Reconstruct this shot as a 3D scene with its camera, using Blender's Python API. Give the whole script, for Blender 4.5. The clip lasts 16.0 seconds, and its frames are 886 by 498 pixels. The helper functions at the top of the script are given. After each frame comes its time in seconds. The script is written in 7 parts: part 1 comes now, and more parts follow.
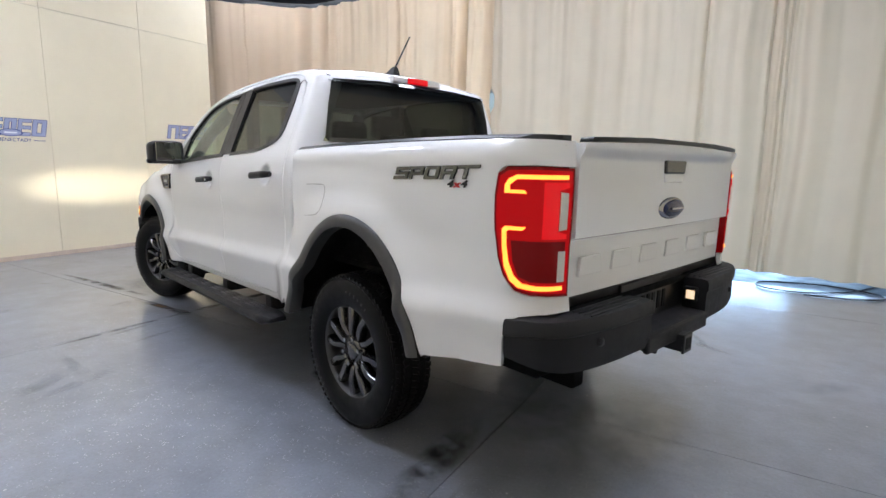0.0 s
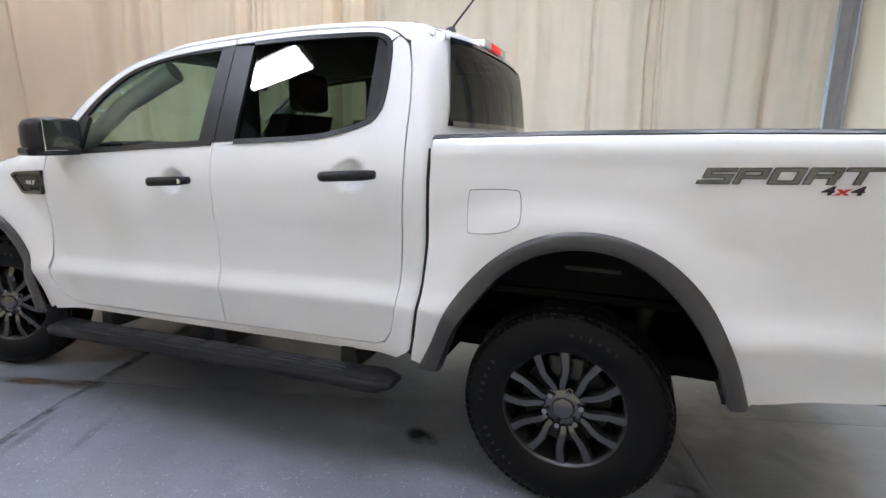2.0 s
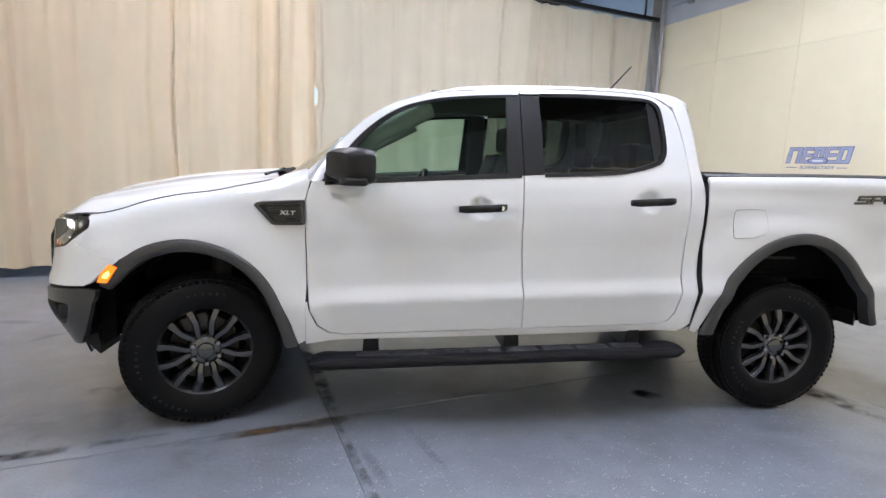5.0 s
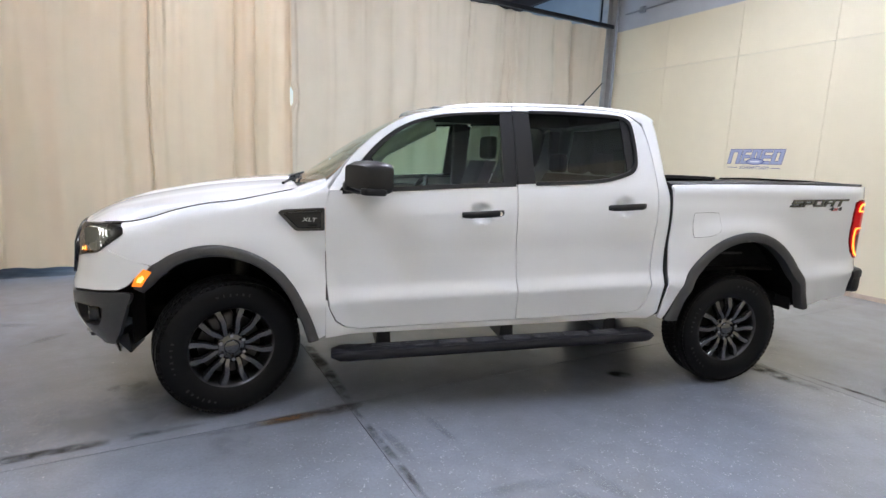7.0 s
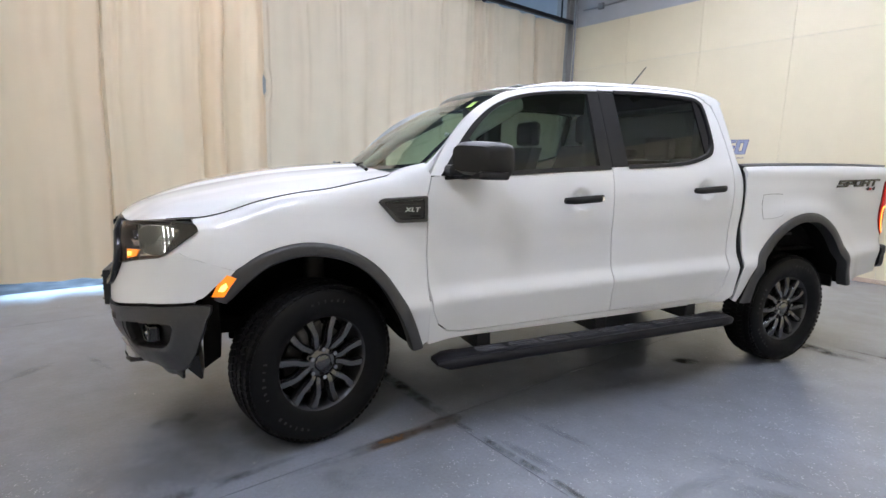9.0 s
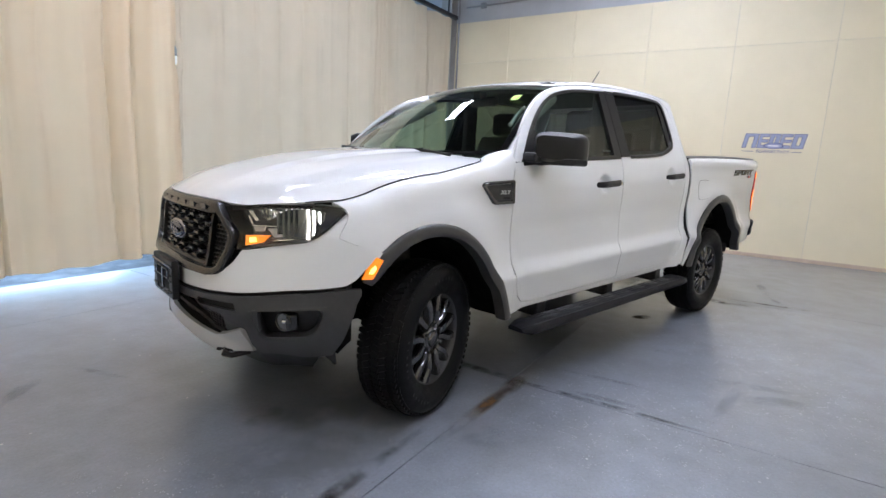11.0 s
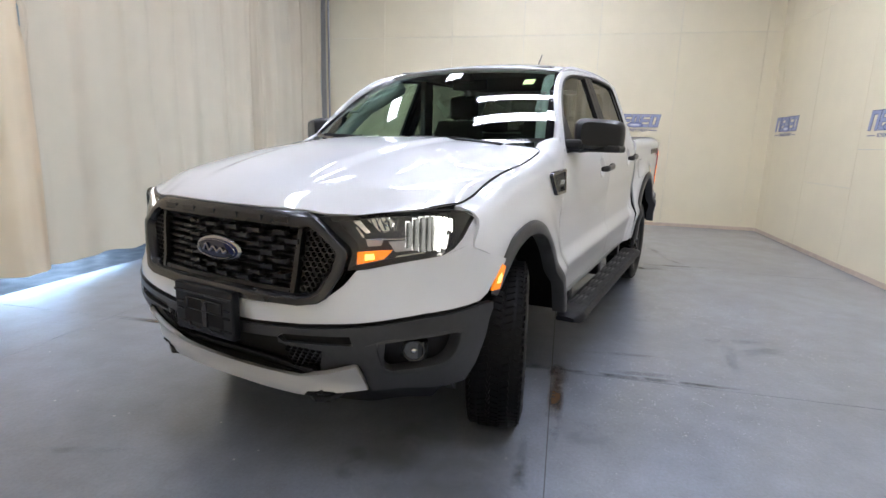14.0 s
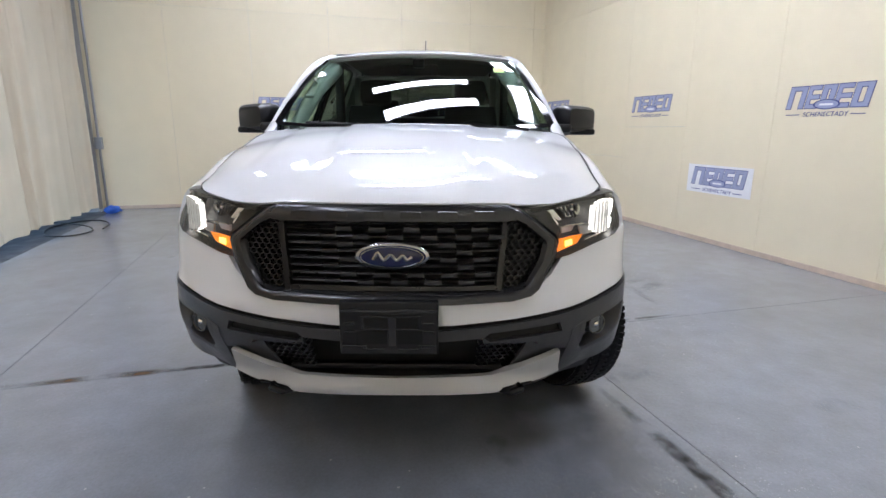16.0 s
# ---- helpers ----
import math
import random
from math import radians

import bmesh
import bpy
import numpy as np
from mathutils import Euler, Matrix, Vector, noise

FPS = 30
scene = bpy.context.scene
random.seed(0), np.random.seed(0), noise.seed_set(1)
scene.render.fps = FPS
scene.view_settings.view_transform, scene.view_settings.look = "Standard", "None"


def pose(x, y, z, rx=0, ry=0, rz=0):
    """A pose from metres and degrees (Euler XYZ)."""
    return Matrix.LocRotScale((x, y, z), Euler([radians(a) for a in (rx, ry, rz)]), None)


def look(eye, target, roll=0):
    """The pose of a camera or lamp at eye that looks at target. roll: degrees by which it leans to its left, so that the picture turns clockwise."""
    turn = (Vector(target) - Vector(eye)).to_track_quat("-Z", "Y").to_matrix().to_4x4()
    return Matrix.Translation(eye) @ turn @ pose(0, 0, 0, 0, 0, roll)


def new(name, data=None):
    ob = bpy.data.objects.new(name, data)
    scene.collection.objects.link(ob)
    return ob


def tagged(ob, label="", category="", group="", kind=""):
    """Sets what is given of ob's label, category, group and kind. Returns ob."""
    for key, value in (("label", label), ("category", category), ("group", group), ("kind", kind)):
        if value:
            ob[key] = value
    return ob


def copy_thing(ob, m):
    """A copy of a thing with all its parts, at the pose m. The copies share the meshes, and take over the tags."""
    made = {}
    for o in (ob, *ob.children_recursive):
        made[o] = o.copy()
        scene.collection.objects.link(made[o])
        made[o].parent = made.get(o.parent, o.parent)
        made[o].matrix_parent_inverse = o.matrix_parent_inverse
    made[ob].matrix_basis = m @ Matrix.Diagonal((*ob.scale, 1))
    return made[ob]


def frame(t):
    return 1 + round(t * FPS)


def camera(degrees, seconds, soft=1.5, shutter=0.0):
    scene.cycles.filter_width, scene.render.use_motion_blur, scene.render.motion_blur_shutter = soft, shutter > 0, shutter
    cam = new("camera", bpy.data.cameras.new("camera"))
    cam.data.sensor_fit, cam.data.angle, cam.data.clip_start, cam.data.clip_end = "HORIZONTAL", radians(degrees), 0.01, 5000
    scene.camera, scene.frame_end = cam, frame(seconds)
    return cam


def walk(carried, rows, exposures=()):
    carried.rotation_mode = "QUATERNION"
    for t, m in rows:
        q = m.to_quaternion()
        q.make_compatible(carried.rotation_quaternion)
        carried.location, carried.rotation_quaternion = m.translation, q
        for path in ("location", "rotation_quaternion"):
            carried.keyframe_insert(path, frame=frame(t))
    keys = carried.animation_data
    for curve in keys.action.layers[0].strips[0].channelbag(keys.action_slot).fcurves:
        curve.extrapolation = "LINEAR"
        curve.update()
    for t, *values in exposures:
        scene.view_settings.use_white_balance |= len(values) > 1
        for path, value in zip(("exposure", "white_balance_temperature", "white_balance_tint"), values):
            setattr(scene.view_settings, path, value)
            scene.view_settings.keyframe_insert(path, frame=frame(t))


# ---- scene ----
cam = camera(81.0, 16.0)
PATH = [
    (0, (-2.059, 2.186, 1.298), (-0.618, 0.839, 0.971), 1.1),
    (0.5, (-1.670, 2.211, 1.287), (-0.313, 0.787, 0.923), 2.0),
    (1, (-1.219, 2.340, 1.291), (-0.047, 0.762, 0.919), 1.9),
    (1.5, (-0.751, 2.481, 1.307), (0.182, 0.751, 0.933), 1.0),
    (2, (-0.204, 2.654, 1.353), (0.494, 0.826, 0.939), 0.8),
    (2.5, (0.292, 2.803, 1.353), (0.843, 0.926, 0.938), 0.8),
    (3, (0.806, 2.924, 1.353), (1.184, 0.996, 0.978), 1.4),
    (3.5, (1.319, 3.114, 1.392), (1.492, 1.154, 1.035), 2.2),
    (4, (1.727, 3.177, 1.355), (1.728, 1.206, 1.015), 2.5),
    (4.5, (2.084, 3.348, 1.342), (1.937, 1.378, 1.032), 2.3),
    (7, (2.694, 3.767, 1.444), (2.250, 1.847, 1.110), 2.3),
    (7.5, (2.681, 3.779, 1.401), (2.244, 1.855, 1.077), 2.3),
    (8, (2.810, 3.716, 1.373), (2.335, 1.798, 1.059), 2.8),
    (8.5, (3.111, 3.465, 1.325), (2.532, 1.582, 0.984), 2.6),
    (9, (3.577, 3.198, 1.316), (2.817, 1.375, 0.995), 1.5),
    (9.2, (3.752, 3.189, 1.317), (2.941, 1.385, 1.023), 1.1),
    (11.3, (4.874, 2.601, 1.262), (3.500, 1.191, 0.912), 3.1),
    (11.5, (4.892, 2.563, 1.262), (3.496, 1.174, 0.912), 3.2),
    (12, (4.900, 2.540, 1.268), (3.496, 1.161, 0.908), 3.3),
    (12.5, (4.920, 2.531, 1.264), (3.516, 1.151, 0.910), 3.5),
    (13, (4.991, 2.415, 1.259), (3.548, 1.078, 0.901), 3.6),
    (13.5, (5.127, 2.054, 1.267), (3.570, 0.855, 0.894), 2.9),
    (14, (5.357, 1.638, 1.279), (3.640, 0.694, 0.879), 1.6),
    (14.5, (5.509, 1.209, 1.271), (3.664, 0.551, 0.868), 0.3),
    (15, (5.664, 0.794, 1.273), (3.743, 0.403, 0.877), -0.0),
    (15.5, (5.751, 0.438, 1.275), (3.801, 0.283, 0.861), 0.2),
    (16, (5.759, 0.162, 1.280), (3.810, 0.166, 0.831), 0.4),
]
walk(cam, [(t, look(eye, target, roll)) for t, eye, target, roll in PATH],
     ((0, -0.09), (1.5, -0.03), (2.5, 0.08), (3.5, 0.13), (4.7, 0.06), (7, -0.08), (9, -0.12), (11.5, -0.18), (13, -0.20), (14, -0.20), (15, -0.23), (16, -0.20)))

# ---- world, lamps and exposure ----
ROOM = pose(-4.52, 1.98, 0, 0, 0, 16)      # the room: u along the long wall, -w across it
LAMP = (30.0, 41.0, 58.0)                  # the diffusers' strength: weak, usual and strong, chosen to balance the brightness
# along the room, across it, length, width, turned across the room, which strength
# some are moved, enlarged or strengthened to brighten dim floor and tailgate
LAMPS = [(8.5, -1.75, 1.15, 0.32, False, 2), (6.6, -6.1, 1.2, 0.30, False, 1), (5.5, -3.5, 1.75, 0.22, True, 2), (4.7, -3.5, 1.75, 0.22, True, 2),
         (5.3, -1.75, 1.2, 0.30, False, 1), (3.0, -1.6, 1.2, 0.30, False, 0), (2.4, -5.0, 1.2, 0.30, False, 0), (1.9, -3.5, 1.6, 0.16, True, 2), (3.9, -6.2, 1.2, 0.24, False, 0), (9.2, -6.3, 1.2, 0.24, False, 1)]
world = bpy.data.worlds.new("sky")
scene.world = world
world.use_nodes = True
sky = world.node_tree.nodes.new("ShaderNodeTexSky")
sky.sky_type, sky.sun_disc, sky.sun_elevation, sky.sun_rotation = "NISHITA", False, radians(35), radians(200)
world.node_tree.links.new(sky.outputs[0], world.node_tree.nodes["Background"].inputs[0])
world.node_tree.nodes["Background"].inputs[1].default_value = 0.1


def lamp(name, kind, m, energy, colour):
    d = bpy.data.lights.new(name, kind)
    d.energy, d.color = energy, colour
    ob = new(name, d)
    ob.matrix_world = m
    return d


# daylight from unseen bays behind the curtain; low strips added for the hem's glow
for u0, u1, low, power in ((0.6, 3.3, False, 120), (4.3, 8.6, False, 190), (1.8, 3.2, True, 110), (3.6, 6.4, True, 95)):
    d = lamp("bay_daylight", "AREA", ROOM @ pose((u0 + u1) / 2, -11.9, 0.36 if low else 1.8, -90, 0, 180), power, (0.36, 0.62, 1.0))
    d.shape, d.size, d.size_y = "RECTANGLE", u1 - u0, 0.5 if low else 2.2
# the truck's headlamps
for y in (0.735, -0.735):
    d = lamp("headlamp_beam", "SPOT", look((4.06, y, 0.98), (8.0, y * 1.1, 0.84)) @ Matrix.Diagonal((2.2, 0.62, 1, 1)), 230, (1.0, 0.93, 0.82))
    d.spot_size, d.spot_blend, d.shadow_soft_size = radians(24), 1.0, 0.05


# ---- materials ----
def material(name, colour, rough=0.5, metal=0.0, coat=0.0, var=0.0, scale=8.0, bump=0.0, bump_scale=60.0, spec=0.5, emit=0.0, emit_colour=None, trans=0.0):
    m = bpy.data.materials.new(name)
    m.use_nodes = True
    nt = m.node_tree
    p = nt.nodes["Principled BSDF"]
    p.inputs["Base Color"].default_value = (*colour, 1)
    p.inputs["Roughness"].default_value = rough
    p.inputs["Metallic"].default_value = metal
    p.inputs["Coat Weight"].default_value = coat
    p.inputs["Coat Roughness"].default_value = 0.04
    p.inputs["Specular IOR Level"].default_value = spec
    p.inputs["Transmission Weight"].default_value = trans
    if emit:
        p.inputs["Emission Color"].default_value = (*(emit_colour or colour), 1)
        p.inputs["Emission Strength"].default_value = emit
    tc = nt.nodes.new("ShaderNodeTexCoord")
    if var:
        n1 = nt.nodes.new("ShaderNodeTexNoise")
        n1.inputs["Scale"].default_value, n1.inputs["Detail"].default_value = scale, 6
        n2 = nt.nodes.new("ShaderNodeTexNoise")
        n2.inputs["Scale"].default_value, n2.inputs["Detail"].default_value = scale / 7, 4
        mx = nt.nodes.new("ShaderNodeMath")
        mx.operation = "MULTIPLY_ADD"
        nt.links.new(tc.outputs["Object"], n1.inputs["Vector"])
        nt.links.new(tc.outputs["Object"], n2.inputs["Vector"])
        nt.links.new(n2.outputs[0], mx.inputs[0])
        mx.inputs[1].default_value = 0.8
        nt.links.new(n1.outputs[0], mx.inputs[2])
        mr = nt.nodes.new("ShaderNodeMapRange")
        nt.links.new(mx.outputs[0], mr.inputs[0])
        mr.inputs[1].default_value, mr.inputs[2].default_value = 0.6, 1.2
        mr.inputs[3].default_value, mr.inputs[4].default_value = 1 - var, 1 + var
        hv = nt.nodes.new("ShaderNodeHueSaturation")
        hv.inputs["Color"].default_value = (*colour, 1)
        nt.links.new(mr.outputs[0], hv.inputs["Value"])
        nt.links.new(hv.outputs[0], p.inputs["Base Color"])
        rr = nt.nodes.new("ShaderNodeMapRange")
        nt.links.new(n1.outputs[0], rr.inputs[0])
        rr.inputs[1].default_value, rr.inputs[2].default_value = 0.3, 0.7
        rr.inputs[3].default_value, rr.inputs[4].default_value = rough * (1 - var), min(1, rough * (1 + var))
        nt.links.new(rr.outputs[0], p.inputs["Roughness"])
    if bump:
        nb = nt.nodes.new("ShaderNodeTexNoise")
        nb.inputs["Scale"].default_value, nb.inputs["Detail"].default_value = bump_scale, 5
        nt.links.new(tc.outputs["Object"], nb.inputs["Vector"])
        bp = nt.nodes.new("ShaderNodeBump")
        bp.inputs["Strength"].default_value, bp.inputs["Distance"].default_value = bump, 0.01
        nt.links.new(nb.outputs[0], bp.inputs["Height"])
        nt.links.new(bp.outputs[0], p.inputs["Normal"])
    return m



def glass(name, tint, rough=0.0, gloss=1.0):
    m = bpy.data.materials.new(name)
    m.use_nodes = True
    nt = m.node_tree
    nt.nodes.remove(nt.nodes["Principled BSDF"])
    t, g, x = nt.nodes.new("ShaderNodeBsdfTransparent"), nt.nodes.new("ShaderNodeBsdfGlossy"), nt.nodes.new("ShaderNodeMixShader")
    t.inputs[0].default_value = (*tint, 1)
    g.inputs["Roughness"].default_value = rough
    g.inputs["Color"].default_value = (gloss, gloss, gloss, 1)
    f, p, a = nt.nodes.new("ShaderNodeLayerWeight"), nt.nodes.new("ShaderNodeMath"), nt.nodes.new("ShaderNodeMath")
    f.inputs[0].default_value = 0.5
    p.operation, a.operation = "POWER", "MULTIPLY_ADD"
    p.inputs[1].default_value = 5
    a.inputs[1].default_value, a.inputs[2].default_value = 0.9, 0.06
    nt.links.new(f.outputs["Facing"], p.inputs[0])
    nt.links.new(p.outputs[0], a.inputs[0])
    nt.links.new(a.outputs[0], x.inputs[0])
    nt.links.new(t.outputs[0], x.inputs[1])
    nt.links.new(g.outputs[0], x.inputs[2])
    nt.links.new(x.outputs[0], nt.nodes["Material Output"].inputs[0])
    return m


def canvas(name, colour, through_colour, share):
    """Thick cloth: a weave that also lets some light from behind through."""
    m = material(name, colour, 0.95, var=0.03, scale=4, bump=0.15, bump_scale=350, spec=0.1)
    nt = m.node_tree
    t, x = nt.nodes.new("ShaderNodeBsdfTranslucent"), nt.nodes.new("ShaderNodeMixShader")
    t.inputs[0].default_value, x.inputs[0].default_value = (*through_colour, 1), share
    nt.links.new(nt.nodes["Principled BSDF"].outputs[0], x.inputs[1])
    nt.links.new(t.outputs[0], x.inputs[2])
    nt.links.new(x.outputs[0], nt.nodes["Material Output"].inputs[0])
    return m


def stain_paint(name, colour, strength, ragged=9.0):
    """A thin film over the floor, ragged inside and fading out towards its rim."""
    m = material(name, colour, 0.6, var=0.25, scale=12, spec=0.12)
    nt = m.node_tree
    tc, geo = nt.nodes.new("ShaderNodeTexCoord"), nt.nodes.new("ShaderNodeNewGeometry")
    n, r, d, f, k = (nt.nodes.new(q) for q in ("ShaderNodeTexNoise", "ShaderNodeMapRange", "ShaderNodeVectorMath", "ShaderNodeMapRange", "ShaderNodeMath"))
    n.inputs["Scale"].default_value, n.inputs["Detail"].default_value = ragged, 6
    r.inputs[1].default_value, r.inputs[2].default_value, r.inputs[3].default_value, r.inputs[4].default_value = 0.36, 0.60, 0, strength
    d.operation, k.operation, f.interpolation_type = "LENGTH", "MULTIPLY", "SMOOTHSTEP"
    f.inputs[1].default_value, f.inputs[2].default_value, f.inputs[3].default_value, f.inputs[4].default_value = 1.0, 0.35, 0, 1
    t, x = nt.nodes.new("ShaderNodeBsdfTransparent"), nt.nodes.new("ShaderNodeMixShader")
    nt.links.new(geo.outputs["Position"], n.inputs["Vector"])
    nt.links.new(n.outputs[0], r.inputs[0])
    nt.links.new(tc.outputs["Object"], d.inputs[0])
    nt.links.new(d.outputs["Value"], f.inputs[0])
    nt.links.new(r.outputs[0], k.inputs[0])
    nt.links.new(f.outputs[0], k.inputs[1])
    nt.links.new(k.outputs[0], x.inputs[0])
    nt.links.new(t.outputs[0], x.inputs[1])
    nt.links.new(nt.nodes["Principled BSDF"].outputs[0], x.inputs[2])
    nt.links.new(x.outputs[0], nt.nodes["Material Output"].inputs[0])
    return m


def floor_paint():
    m = material("floor_paint", (0.20, 0.23, 0.27), 0.32)
    nt = m.node_tree
    p = nt.nodes["Principled BSDF"]
    tc = nt.nodes.new("ShaderNodeTexCoord")

    def noise_node(scale, detail=5, rough=0.55):
        n = nt.nodes.new("ShaderNodeTexNoise")
        n.inputs["Scale"].default_value, n.inputs["Detail"].default_value, n.inputs["Roughness"].default_value = scale, detail, rough
        nt.links.new(tc.outputs["Object"], n.inputs["Vector"])
        return n.outputs[0]

    def ramp(src, a, b, lo=0.0, hi=1.0):
        r = nt.nodes.new("ShaderNodeMapRange")
        r.inputs[1].default_value, r.inputs[2].default_value, r.inputs[3].default_value, r.inputs[4].default_value = a, b, lo, hi
        nt.links.new(src, r.inputs[0])
        return r.outputs[0]

    def mix(fac, c0, c1):
        x = nt.nodes.new("ShaderNodeMix")
        x.data_type = "RGBA"
        nt.links.new(fac, x.inputs[0])
        for k, c in ((6, c0), (7, c1)):
            if isinstance(c, tuple):
                x.inputs[k].default_value = (*c, 1)
            else:
                nt.links.new(c, x.inputs[k])
        return x.outputs[2]

    def times(a, b):
        x = nt.nodes.new("ShaderNodeMath")
        x.operation = "MULTIPLY"
        nt.links.new(a, x.inputs[0])
        nt.links.new(b, x.inputs[1])
        return x.outputs[0]

    base = mix(ramp(noise_node(1.1, 2), 0.2, 0.8), (0.232, 0.258, 0.316), (0.258, 0.286, 0.346))
    fine = mix(ramp(noise_node(70, 3, 0.6), 0.35, 0.75, 0, 0.60), base, (0.175, 0.190, 0.225))
    worn = mix(ramp(noise_node(6.0, 4, 0.55), 0.36, 0.90, 0, 0.60), fine, (0.125, 0.128, 0.132))
    tired = mix(ramp(noise_node(1.7, 4, 0.55), 0.42, 0.85, 0, 0.50), worn, (0.130, 0.132, 0.138))
    dirt = mix(ramp(noise_node(0.45, 1, 0.4), 0.40, 0.90, 0, 0.35), tired, (0.125, 0.125, 0.13))
    # pale grit cast into the coat, thick in patches worn open beside the truck
    def near(u, w, r):
        d = nt.nodes.new("ShaderNodeVectorMath")
        d.operation = "DISTANCE"
        d.inputs[1].default_value = (u, w, 0)
        nt.links.new(tc.outputs["Object"], d.inputs[0])
        return ramp(d.outputs["Value"], r, r * 0.25)

    def most(a, b):
        x = nt.nodes.new("ShaderNodeMath")
        x.operation = "MAXIMUM"
        nt.links.new(a, x.inputs[0])
        nt.links.new(b, x.inputs[1])
        return x.outputs[0]

    v = nt.nodes.new("ShaderNodeTexVoronoi")
    v.inputs["Scale"].default_value = 90
    nt.links.new(tc.outputs["Object"], v.inputs["Vector"])
    worn_open = ramp(noise_node(0.5, 1), 0.35, 0.85, 0, 0.35)
    for u, w, r in ((4.9, -1.85, 0.95), (4.25, -2.25, 0.8), (6.5, -2.45, 0.9), (5.6, -1.7, 0.9), (3.4, -1.6, 0.8), (8.4, -3.3, 0.8)):
        worn_open = most(worn_open, near(u, w, r))
    grit = times(ramp(v.outputs["Distance"], 0.36, 0.22), worn_open)
    speck = times(grit, ramp(noise_node(24, 2), 0.54, 0.60))
    v2 = nt.nodes.new("ShaderNodeTexVoronoi")
    v2.inputs["Scale"].default_value = 9
    nt.links.new(tc.outputs["Object"], v2.inputs["Vector"])
    chip = times(ramp(v2.outputs["Distance"], 0.06, 0.04), ramp(noise_node(2.3, 3), 0.5, 0.55))
    c1 = mix(speck, dirt, (0.46, 0.48, 0.52))
    c2 = mix(chip, c1, (0.44, 0.45, 0.46))
    nt.links.new(c2, p.inputs["Base Color"])
    nt.links.new(ramp(noise_node(1.7, 2), 0.2, 0.8, 0.32, 0.37), p.inputs["Roughness"])
    p.inputs["Coat Weight"].default_value = 0.8
    nt.links.new(ramp(noise_node(2.6, 2), 0.2, 0.8, 0.20, 0.25), p.inputs["Coat Roughness"])
    b = nt.nodes.new("ShaderNodeBump")
    b.inputs["Strength"].default_value, b.inputs["Distance"].default_value = 0.15, 0.01
    nt.links.new(noise_node(30, 3), b.inputs["Height"])
    nt.links.new(b.outputs[0], p.inputs["Normal"])
    return m


